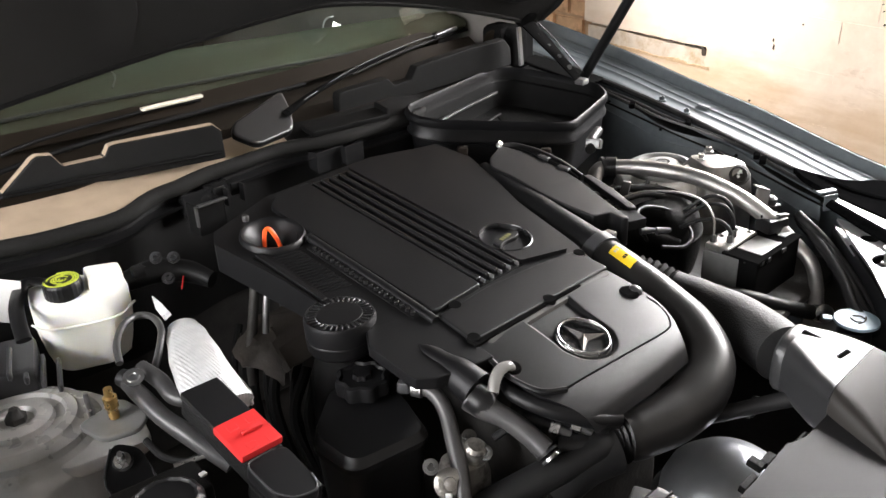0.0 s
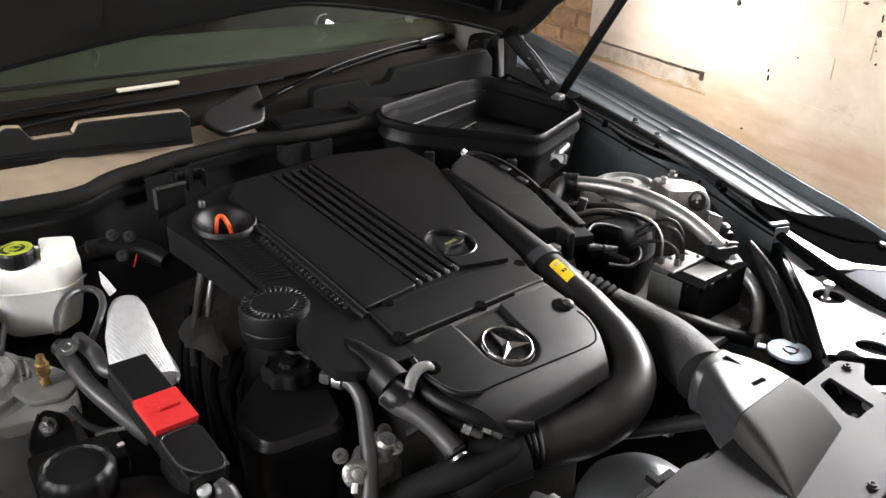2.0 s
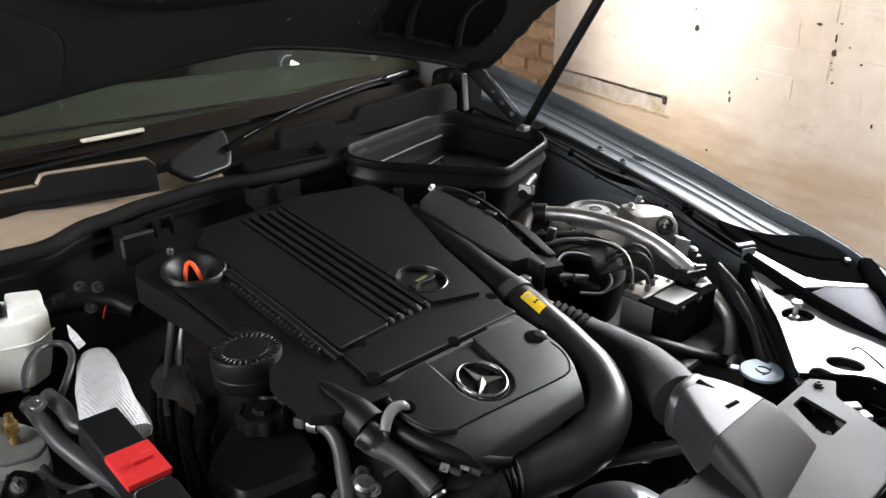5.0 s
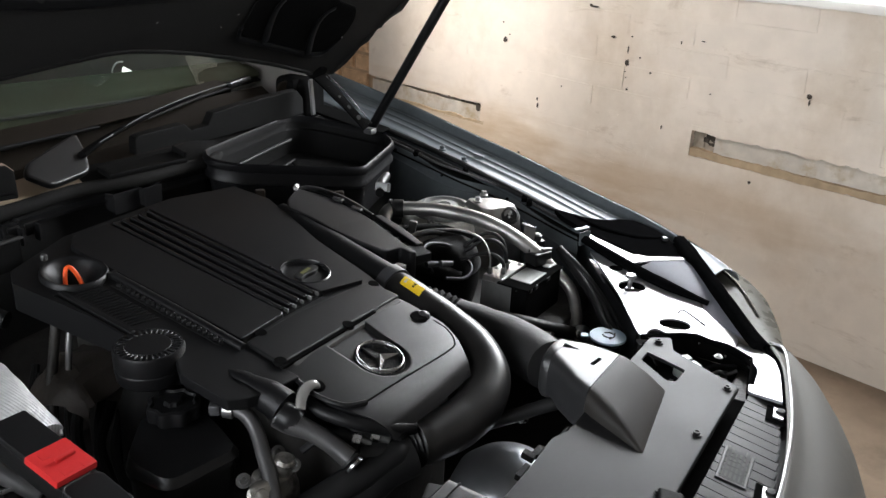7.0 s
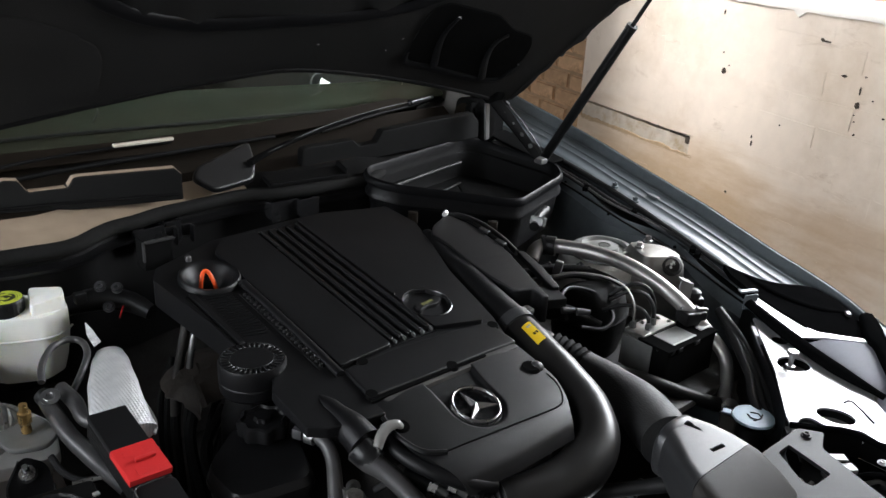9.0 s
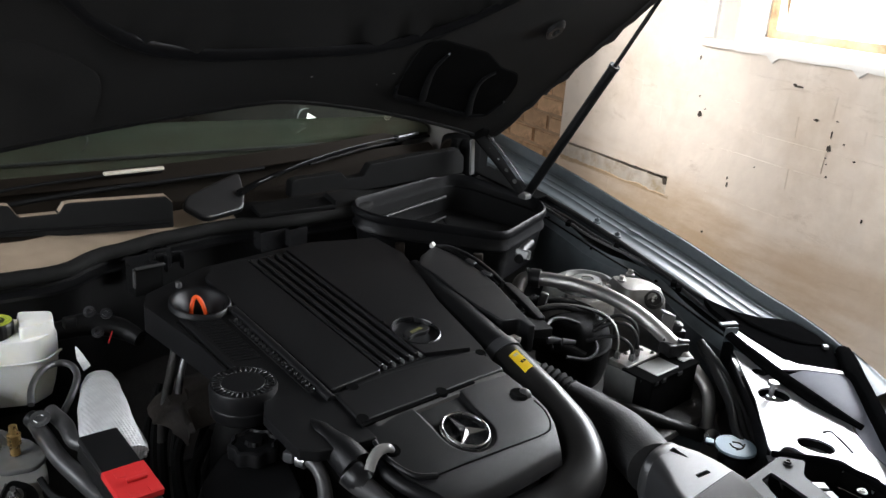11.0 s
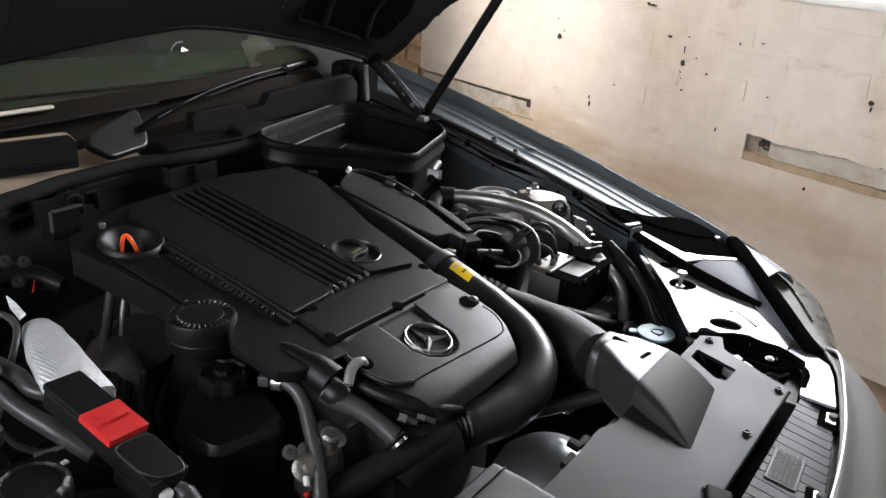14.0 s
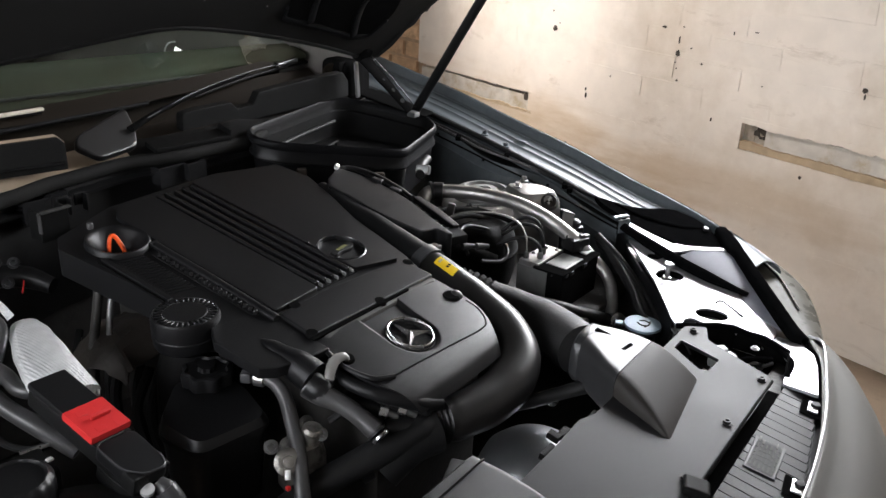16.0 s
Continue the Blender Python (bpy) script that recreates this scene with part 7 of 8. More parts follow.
# plug and cable loop in front of it
loop = thing("cable_loop", (-0.42, 0.87, 0.70), "looped black cable with a plug beside the reservoir", "cable")
part("cable", tube([(-0.448, 0.846, 0.764), (-0.437, 0.873, 0.775), (-0.414, 0.905, 0.778), (-0.393, 0.919, 0.777), (-0.377, 0.917, 0.775), (-0.371, 0.900, 0.773), (-0.378, 0.870, 0.770), (-0.398, 0.842, 0.760), (-0.418, 0.822, 0.748)], 0.0048, 10, 8), GREYRUBBER, loop)
part("plug", tube([(-0.452, 0.842, 0.748), (-0.446, 0.826, 0.744)], [0.011, 0.013], 12, 1), RUBBER, loop)
part("plug_bolt", bolt_head((-0.452, 0.800, 0.766), 0.008, (-0.2, -0.4, 1), 0.005), STEEL, loop)
part("cable_trunk", tube([(-0.452, 0.822, 0.748), (-0.452, 0.785, 0.744), (-0.448, 0.745, 0.732), (-0.436, 0.705, 0.718), (-0.415, 0.66, 0.690)], [0.010, 0.011, 0.011, 0.012, 0.011], 14, 8), GREYRUBBER, loop, "taped cable trunk")
part("cable_trunk", tube([(-0.430, 0.828, 0.757), (-0.425, 0.79, 0.752), (-0.425, 0.757, 0.744), (-0.408, 0.735, 0.742), (-0.392, 0.732, 0.742)], [0.0098, 0.0105, 0.010, 0.009, 0.008], 12, 8), GREYRUBBER, loop)
part("thin_cable", tube([(-0.475, 0.745, 0.715), (-0.470, 0.715, 0.705), (-0.450, 0.69, 0.70), (-0.425, 0.69, 0.705), (-0.42, 0.715, 0.715)], 0.0045, 8, 6), RUBBER, loop)

# silver sleeve
sleeve = thing("foil_sleeve", (-0.37, 0.79, 0.70), "silver woven heat sleeve over a cable", "sleeve")
part("sleeve_skin", tube([(-0.336, 0.902, 0.746), (-0.343, 0.882, 0.755), (-0.356, 0.845, 0.757), (-0.374, 0.790, 0.755), (-0.390, 0.730, 0.750), (-0.392, 0.690, 0.740)], [0.010, 0.020, 0.027, 0.033, 0.036, 0.034], 20, 8, 0.55), FOIL, sleeve)
part("torn_flap", sheet([[Vector((-0.358, 0.898, 0.765)), Vector((-0.346, 0.902, 0.768))], [Vector((-0.362, 0.912, 0.780)), Vector((-0.352, 0.914, 0.784))], [Vector((-0.358, 0.926, 0.792)), Vector((-0.357, 0.926, 0.793))]], 0.001), FOIL, sleeve)
part("sleeve_lip", tube([(-0.345, 0.820, 0.750), (-0.349, 0.760, 0.747), (-0.355, 0.705, 0.742), (-0.366, 0.682, 0.738)], 0.0022, 8), GREYTAPE, sleeve)

# fuse carrier with its red lid; its long axis runs diagonally
fuse = thing("fuse_carrier", (-0.41, 0.63, 0.70), "long black fuse carrier with a red clip-on lid", "fuse box")
FM = Matrix.Translation((-0.411, 0.618, 0.738)) @ Matrix.Rotation(radians(91), 4, "Z") @ Matrix.Rotation(radians(-12), 4, "Y") @ Matrix.Rotation(radians(4), 4, "X")
part("carrier_body", box((0.0, 0.0, -0.004), (0.20, 0.050, 0.026), 0.004, 2, m=FM), BLACK_GRAIN, fuse)
part("carrier_lid", box((0.066, 0.0, 0.012), (0.072, 0.050, 0.010), 0.003, 2, m=FM), BLACK, fuse)
lid = part("red_lid", box((0.003, 0.0, 0.0135), (0.056, 0.053, 0.010), 0.0015, 2, m=FM), RED, fuse, "bright red lid")
part("lid_grip", box((0.002, -0.004, 0.0215), (0.005, 0.026, 0.006), 0.002, 2, m=FM), RED, lid)
for dx, dy in ((0.018, 0.010), (0.018, -0.014), (-0.016, 0.008), (-0.018, -0.016)):
    part("lid_pad", box((dx, dy, 0.0186), (0.010, 0.012, 0.0010), 0.0003, 1, m=FM), RED, lid)
tail = [Vector(p) for p in rounded([(-0.028, -0.027), (-0.028, 0.027), (-0.078, 0.027), (-0.100, 0.012), (-0.104, -0.016), (-0.090, -0.024)], 0.012, 5)]
b = plate(tail, 0.010, 0.016, bev=0.003)
bmesh.ops.transform(b, matrix=FM, verts=b.verts)
part("tail_cover", b, BLACK, fuse)
part("tail_bead", tube([FM @ Vector((p.x * 0.97 - 0.001, p.y * 0.94, 0.0104)) for p in tail[5:]], 0.0011, 6, 1), GREYPLASTIC, fuse, "pale edge line")
b = plate([p * 1.0 + Vector((-0.004, 0)) for p in tail], -0.012, 0.02, bev=0.003)
bmesh.ops.transform(b, matrix=FM, verts=b.verts)
part("tail_base", b, BLACK_GRAIN, fuse)
part("terminal", lathe([(0.008, 0), (0.008, 0.006), (0.004, 0.008), (0, 0.008)], FM @ Vector((-0.103, 0.008, -0.014)), (-0.2, -0.4, 1), 12), GREYTAPE, fuse, "pale terminal")
part("feed_cable", tube([(-0.402, 0.522, 0.706), (-0.399, 0.510, 0.698), (-0.396, 0.501, 0.682), (-0.394, 0.494, 0.655), (-0.391, 0.487, 0.61), (-0.388, 0.475, 0.54)], [0.008, 0.0115, 0.0105, 0.0100, 0.0100, 0.0100], 12), GREYRUBBER, fuse)
part("cable_boot", tube([(-0.400, 0.513, 0.700), (-0.397, 0.504, 0.688), (-0.395, 0.498, 0.672)], 0.0132, 14, 3), GREYPLASTIC, fuse)

# ---- near suspension turret ----
tur = thing("suspension_turret", (-0.565, 0.90, 0.35), "weathered steel suspension turret with a round top mount", "turret")
tc_ = (-0.565, 0.905)
part("dome", lathe([(0.165, 0.40), (0.150, 0.52), (0.128, 0.62), (0.112, 0.672), (0.095, 0.692), (0.070, 0.700), (0, 0.701)], (*tc_, 0), n=44), TURRET, tur)
part("mount_plate", lathe([(0.088, 0.694), (0.086, 0.703), (0.074, 0.706), (0.070, 0.711), (0.058, 0.713), (0.055, 0.708), (0.044, 0.708), (0.042, 0.715), (0.024, 0.717), (0.020, 0.712), (0, 0.712)], (*tc_, 0), n=44), TURRET, tur, "stepped round top mount")
part("centre_nut", lathe([(0.013, 0.708), (0.013, 0.720), (0.008, 0.724), (0.006, 0.730), (0, 0.730)], (*tc_, 0), n=6), DARK, tur)
part("shelf", plate(rounded([(-0.56, 0.80), (-0.455, 0.775), (-0.435, 0.86), (-0.47, 0.95), (-0.55, 1.0)], 0.02), 0.690, 0.02, bev=0.004), TURRET, tur)
part("union_plate", plate(rounded([(-0.525, 0.815), (-0.462, 0.830), (-0.452, 0.775), (-0.475, 0.752), (-0.515, 0.765)], 0.012), 0.729, 0.008, bev=0.003), MOUNT, tur)
br = part("brass_union", lathe([(0.0065, 0.731), (0.0065, 0.744), (0.0085, 0.746), (0.0085, 0.760), (0.0060, 0.762), (0.005, 0.772), (0, 0.772)], (-0.487, 0.793, 0), n=10), BRASS, tur, "brass pipe union")
part("stud", lathe([(0.0035, 0.70), (0.0035, 0.752), (0, 0.754)], (-0.500, 0.835, 0), n=8), STEEL, tur)
brk = thing("bolt_bracket", (-0.50, 0.75, 0.62), "dark bracket with a bright bolt", "bracket")
brk_z = lambda x, y: 0.6885 + 0.5 * (y - 0.75)
# thin paler tube painted in for the plate's edge highlight
part("bracket_edge", tube([(x, y, brk_z(x, y)) for x, y in ((-0.478, 0.735), (-0.486, 0.717), (-0.518, 0.704), (-0.532, 0.742), (-0.506, 0.778))], 0.0012, 6, 4), GREYPLASTIC, brk, "pale edge line")
part("bracket_plate", plate(rounded([(-0.535, 0.745), (-0.500, 0.785), (-0.475, 0.765), (-0.480, 0.72), (-0.52, 0.70)], 0.012), lambda x, y: 0.688 + 0.5 * (y - 0.75), 0.006, bev=0.002), BLACK, brk)
part("washer", lathe([(0.012, 0), (0.012, 0.002), (0.006, 0.003)], (-0.502, 0.757, 0.693), (-0.3, -0.5, 0.8), 18), BLACK, brk)
part("bolt", join(bolt_head((-0.502, 0.757, 0.695), 0.0062, (-0.3, -0.5, 0.8), 0.006), tube([(-0.502, 0.756, 0.697), (-0.506, 0.748, 0.712)], 0.004, 8, 1)), STEEL, brk, "bright bolt")
ecu = thing("control_box", (-0.60, 1.04, 0.62), "dark grey finned plastic control box", "box")
part("case", box((-0.575, 1.025, 0.715), (0.16, 0.10, 0.06), 0.008, 2, (0, 0, -20)), GREYPLASTIC, ecu)
for k in range(4):
    part("fin", box((-0.535 + 0.015 * k, 0.990 - 0.012 * k, 0.744 - 0.008 * k), (0.006, 0.075, 0.012), 0.002, 1, (0, 0, -20)), GREYPLASTIC, ecu)

# ---- coolant tank ----
cool = thing("coolant_tank", (-0.52, 0.56, 0.55), "black coolant tank with a large ridged cap", "tank")
part("tank", loft([[Vector((-0.515 + 0.115 * k * math.cos(a), 0.545 + 0.090 * k * math.sin(a), z)) for a in [2 * math.pi * i / 32 for i in range(32)]] for k, z in ((0.8, 0.56), (1.0, 0.60), (1.0, 0.655), (0.93, 0.680), (0.75, 0.698), (0.4, 0.706))]), BLACK, cool)
cap = part("ridged_cap", lathe([(0.037, 0.700), (0.0395, 0.704), (0.040, 0.732), (0.038, 0.739), (0.033, 0.7425), (0.031, 0.7400), (0.029, 0.7392), (0, 0.7392)], (-0.519, 0.604, 0), n=96, wave=0.028, waves=16), COVER, cool, "large ridged black cap")
tri_ = bmesh.new()
vs = [tri_.verts.new(FMv) for FMv in (Vector((-0.502, 0.549, 0.7095)), Vector((-0.503, 0.527, 0.7075)), Vector((-0.481, 0.534, 0.7075)))]
tri_.faces.new(vs)
tri_.normal_update()
thicken(tri_, {v: v.co - Vector((0, 0, 0.004)) for v in tri_.verts})
wt = part("warning_triangle", tri_, REDPRINT, cool, "small red and white warning triangle")
face_ = bmesh.new()
mid_ = Vector((-0.4953, 0.5367, 0.7082))
face_.faces.new([face_.verts.new(mid_.lerp(p, 0.68) + Vector((0, 0, 0.0009))) for p in (Vector((-0.502, 0.549, 0.7095)), Vector((-0.503, 0.527, 0.7075)), Vector((-0.481, 0.534, 0.7075)))])
face_.normal_update()
thicken(face_, {v: v.co - Vector((0, 0, 0.0012)) for v in face_.verts})
part("triangle_face", face_, WHITE, wt)
part("print_bar", box((-0.4953, 0.5367, 0.7094), (0.005, 0.0016, 0.0008), 0, 1, (0, 0, 35)), LABEL_DARK, wt)
part("tank_shelf", box((-0.50, 0.665, 0.690), (0.10, 0.06, 0.03), 0.005, 2, (0, 0, -8)), BLACK_GRAIN, cool)
part("shelf_edge", tube([(-0.47, 0.690, 0.705), (-0.43, 0.680, 0.703)], 0.003, 6, 1), STEEL, cool)
part("white_tab", box((-0.455, 0.652, 0.706), (0.008, 0.007, 0.003), 0.001), WHITE, cool)
part("outlet_stub", tube([(-0.455, 0.50, 0.68), (-0.42, 0.47, 0.675), (-0.40, 0.45, 0.65)], 0.012, 12), BLACK, cool)

# ---- far side: turret, metal pipe, hydraulic unit ----
ft = thing("suspension_turret", (0.68, 0.77, 0.45), "bright cast aluminium turret with a round top mount", "turret")
part("dome", lathe([(0.12, 0.48), (0.105, 0.64), (0.092, 0.696), (0.080, 0.709), (0.05, 0.713), (0, 0.713)], (0.672, 0.775, 0), n=40), ALU, ft)
part("mount_plate", lathe([(0.072, 0.709), (0.070, 0.720), (0.060, 0.723), (0.057, 0.728), (0.048, 0.729), (0.045, 0.721), (0.032, 0.720), (0.030, 0.728), (0.014, 0.729), (0.012, 0.716), (0, 0.716)], (0.672, 0.775, 0), n=40), MOUNT, ft)
part("centre_hole", lathe([(0.011, 0.716), (0.011, 0.728), (0, 0.729)], (0.672, 0.775, 0), n=14), DARK, ft)
part("cast_shoulder", loft([ring_poly([(0.640, 0.66), (0.735, 0.60), (0.762, 0.68), (0.700, 0.76)], k, z, 0, 0.03) for k, z in ((1.1, 0.55), (1.05, 0.68), (0.95, 0.722), (0.75, 0.742), (0.4, 0.747))]), PIPEALU, ft, "bright cast shoulder")
part("round_sensor", lathe([(0.020, 0), (0.021, 0.008), (0.015, 0.010), (0.013, 0.006), (0, 0.006)], (0.705, 0.628, 0.722), (-0.5, -0.6, 0.6), 20), DARK, ft)
for a in range(5):
    part("sensor_pin", bolt_head((0.703 + 0.006 * math.cos(a * 1.26), 0.624, 0.727 + 0.006 * math.sin(a * 1.26)), 0.0018, (-0.5, -0.6, 0.6), 0.003), WHITE, ft)
for x, y in ((0.69, 0.70), (0.735, 0.71)):
    part("turret_bolt", bolt_head((x, y, 0.744), 0.006, h=0.012), STEEL, ft)

mp = thing("metal_pipe", (0.55, 0.6, 0.60), "bare aluminium coolant pipe curving past the turret", "pipe")
part("pipe_wall", tube([(0.470, 0.800, 0.735), (0.488, 0.805, 0.752), (0.512, 0.796, 0.757), (0.545, 0.735, 0.760), (0.560, 0.675, 0.760), (0.560, 0.615, 0.758), (0.562, 0.555, 0.744), (0.575, 0.505, 0.715), (0.600, 0.462, 0.670), (0.600, 0.425, 0.640), (0.575, 0.40, 0.610), (0.545, 0.385, 0.588)], [0.0145, 0.0145, 0.0145, 0.0145, 0.0145, 0.0145, 0.0145, 0.0145, 0.0125, 0.012, 0.012, 0.012], 16, 8), PIPEALU, mp)
part("rubber_collar", tube([(0.510, 0.800, 0.757), (0.520, 0.783, 0.7575)], 0.0195, 16, 1), RUBBER, mp, "black rubber collar")
part("collar_ring", tube([(0.503, 0.806, 0.7565), (0.508, 0.802, 0.7568)], 0.0205, 16, 1), BLACK, mp)
part("rear_stub", tube([(0.52, 0.845, 0.780), (0.56, 0.870, 0.785), (0.60, 0.885, 0.790)], 0.010, 12), RUBBER, mp)
part("clip", box((0.535, 0.848, 0.788), (0.02, 0.03, 0.02), 0.003, 2, (0, 20, 20)), DULLSTEEL, mp, "pale hose clip")
part("pipe_end_cap", lathe([(0.016, 0), (0.016, 0.02), (0.012, 0.022), (0, 0.022)], (0.545, 0.378, 0.580), (-0.5, -0.6, 0.4), 14), STEEL, mp)
part("pipe_bracket", join(box((0.600, 0.528, 0.736), (0.030, 0.004, 0.036), 0.0015, 1, (-20, 20, -30)), box((0.606, 0.536, 0.752), (0.024, 0.016, 0.004), 0.0015, 1, (0, 20, -30))), DULLSTEEL, mp, "angular steel bracket")

absu = thing("hydraulic_unit", (0.50, 0.50, 0.58), "brake hydraulic unit with an alloy block and black body", "hydraulic unit")
AM = Matrix.Translation((0.505, 0.500, 0.688)) @ Matrix.Rotation(radians(-2), 4, "Z")
part("black_body", box((0.020, -0.017, -0.068), (0.146, 0.064, 0.130), 0.005, 2, m=AM), SLIT, absu)
part("cover_plate", box((0.020, -0.017, -0.003), (0.150, 0.068, 0.005), 0.0015, 2, m=AM), SLIT, absu)
part("alloy_block", box((0.001, 0.031, -0.034), (0.098, 0.044, 0.074), 0.003, 2, m=AM), PIPEALU, absu, "stained bare alloy valve block")
part("taped_face", box((-0.053, 0.018, -0.036), (0.004, 0.066, 0.062), 0.001, 1, m=AM), MOUNT, absu, "grey taped side")
part("sticker", box((0.007, -0.016, 0.0000), (0.066, 0.042, 0.0016), 0.0005, 1, m=AM), MOUNT, absu, "pale grey sticker")
part("sticker_edge", box((0.007, -0.039, 0.0006), (0.066, 0.004, 0.0016), 0.0004, 1, m=AM), GREYTAPE, absu, "bright edge")
part("end_tab", box((0.078, -0.028, 0.0016), (0.030, 0.014, 0.003), 0.001, 1, m=AM), GREYTAPE, absu, "pale end tab")
for dx, dy, w in ((-0.050, -0.010, 0.006), (-0.052, -0.026, 0.005), (-0.040, -0.050, 0.010), (-0.020, -0.051, 0.012), (0.030, -0.051, 0.014)):
    part("snap_hook", box((dx, dy, -0.006), (w, 0.003, 0.008), 0.001, 1, m=AM), RUBBER, absu)
nuts = ((-0.036, 0.044, 0.003), (-0.020, 0.022, 0.003), (0.004, 0.030, 0.003), (0.016, 0.038, 0.003))
for p in nuts:
    part("union_nut", lathe([(0.0058, 0), (0.0058, 0.010), (0.0036, 0.013)], AM @ Vector(p), n=6), DULLSTEEL, absu)
for dx, dy in ((0.034, 0.040), (0.040, 0.020), (-0.006, 0.046)):
    part("block_screw", bolt_head(AM @ Vector((dx, dy, 0.003)), 0.0032, h=0.0025), DULLSTEEL, absu)
q = AM @ Vector(nuts[0])
part("brake_line", tube([q, q + Vector((0.002, 0.004, 0.040)), q + Vector((0.006, 0.030, 0.066)), q + Vector((-0.004, 0.075, 0.074)), q + Vector((-0.030, 0.125, 0.070)), q + Vector((-0.055, 0.15, 0.060))], 0.0021, 8, 8), PIPEALU, absu, "bare metal brake line")
for p, h in zip(nuts[1:], (0.036, 0.054, 0.062)):
    q = AM @ Vector(p)
    part("brake_hose", tube([q, q + Vector((0.001, 0.004, h * 0.6)), q + Vector((-0.006, 0.020, h)), q + Vector((-0.022, 0.045, h * 1.02)), q + Vector((-0.040, 0.075, h * 0.55))], 0.0036, 10, 8), RUBBER, absu, "black rubber brake hose")
plug = thing("electrical_plug", (0.605, 0.488, 0.66), "black electrical plug on the hydraulic unit", "plug")
part("plug_body", box((0.578, 0.494, 0.703), (0.045, 0.036, 0.026), 0.004, 2, (0, 0, -20)), BLACK, plug)
part("plug_lever", box((0.590, 0.482, 0.718), (0.026, 0.008, 0.006), 0.002, 2, (0, 10, -20)), DULLSTEEL, plug)
part("plug_rib", box((0.572, 0.502, 0.719), (0.028, 0.004, 0.006), 0.001, 1, (0, 0, -20)), GLOSS, plug)

# tangled lines and small fittings between cover and hydraulic unit
clut = thing("vacuum_hose", (0.42, 0.62, 0.55), "thin black looped vacuum hose", "hose")
part("hose_loop", tube([(0.345, 0.598, 0.722), (0.375, 0.640, 0.738), (0.42, 0.655, 0.742), (0.462, 0.628, 0.728), (0.455, 0.580, 0.705), (0.41, 0.565, 0.698), (0.37, 0.585, 0.705)], 0.0036, 8, 8), RUBBER, clut)
acc = thing("vacuum_reservoir", (0.47, 0.66, 0.60), "smooth bulging black plastic vacuum reservoir", "reservoir")
part("shell", loft([[Vector((0.478 + 0.074 * k * math.cos(a) + 0.012 * math.cos(2 * a), 0.648 + 0.066 * k * math.sin(a), z)) for a in [2 * math.pi * i / 36 for i in range(36)]] for k, z in ((0.9, 0.61), (1.0, 0.64), (1.02, 0.672), (1.05, 0.676), (1.05, 0.682), (0.99, 0.686), (0.92, 0.706), (0.74, 0.722), (0.45, 0.731), (0.15, 0.733))]), MATTE, acc)
lines = thing("hose_bundle", (0.45, 0.72, 0.60), "bundle of dark hoses and small valves beside the turret", "hose bundle")
part("hose", tube([(0.40, 0.76, 0.735), (0.45, 0.735, 0.742), (0.51, 0.690, 0.738), (0.555, 0.62, 0.715)], 0.010, 12), MATTE, lines)
part("hose", tube([(0.39, 0.745, 0.722), (0.43, 0.712, 0.736), (0.482, 0.690, 0.738), (0.53, 0.645, 0.722)], 0.006, 12), RUBBER, lines)
part("hose", tube([(0.37, 0.68, 0.70), (0.40, 0.64, 0.70), (0.43, 0.59, 0.68)], 0.016, 12), MATTE, lines)
for x, y, z, m in ((0.448, 0.742, 0.752, GREYPLASTIC), (0.470, 0.728, 0.748, DULLSTEEL), (0.500, 0.706, 0.752, GREYPLASTIC), (0.512, 0.694, 0.744, DULLSTEEL)):
    part("valve", lathe([(0.005, -0.008), (0.0058, 0.004), (0.004, 0.006), (0.004, 0.011), (0, 0.011)], (x, y, z - 0.006), (0.5, -0.3, 0.6), 12), m, lines)
part("valve_block", join(box((0.452, 0.716, 0.752), (0.016, 0.016, 0.028), 0.003, 2, (10, 10, 30)), box((0.458, 0.706, 0.738), (0.020, 0.010, 0.012), 0.002, 2, (0, 20, 30))), GREYRUBBER, lines, "pale grey valve block")
for x, y in ((0.362, 0.592), (0.345, 0.612)):
    part("small_plug", tube([(x, y, 0.735), (x + 0.02, y - 0.014, 0.734)], [0.007, 0.004], 10, 1), GREYPLASTIC, lines)
shelf = thing("bay_shelf", (0.50, 0.68, 0.50), "dark shelf below the hoses", "panel")
part("shelf_plate", box((0.52, 0.66, 0.600), (0.36, 0.52, 0.02), 0.01), DARK, shelf)
lh = thing("lower_hose", (0.42, 0.43, 0.52), "black hose along the air duct to the pipe end", "hose")
part("hose", tube([(0.38, 0.52, 0.645), (0.42, 0.465, 0.635), (0.47, 0.42, 0.612), (0.53, 0.385, 0.585)], 0.013, 12), RUBBER, lh)

# wiring along the far inner wing
wl = thing("wiring_loom", (0.62, 0.40, 0.55), "taped black wiring loom along the inner wing", "wiring")
for k in range(3):
    part("loom", tube([(0.650 + 0.008 * k, 0.48, 0.70 - 0.01 * k), (0.628, 0.42 + 0.008 * k, 0.675), (0.592 - 0.012 * k, 0.36, 0.648), (0.545 - 0.014 * k, 0.305 + 0.006 * k, 0.628), (0.505 - 0.01 * k, 0.268, 0.610)], 0.009, 10), RUBBER, wl)
part("relay", box((0.640, 0.530, 0.690), (0.035, 0.03, 0.045), 0.006, 2, (0, 0, -25)), BLACK, wl)
part("cap", lathe([(0.012, 0), (0.013, 0.014), (0.008, 0.018), (0, 0.018)], (0.640, 0.530, 0.708), n=14), GREYPLASTIC, wl)
part("inner_panel", sheet([[Vector((0.672, 0.425, 0.690)), Vector((0.66, 0.42, 0.55))], [Vector((0.560, 0.315, 0.668)), Vector((0.548, 0.31, 0.53))], [Vector((0.476, 0.244, 0.655)), Vector((0.465, 0.24, 0.52))]], 0.006), BLACK, wl)

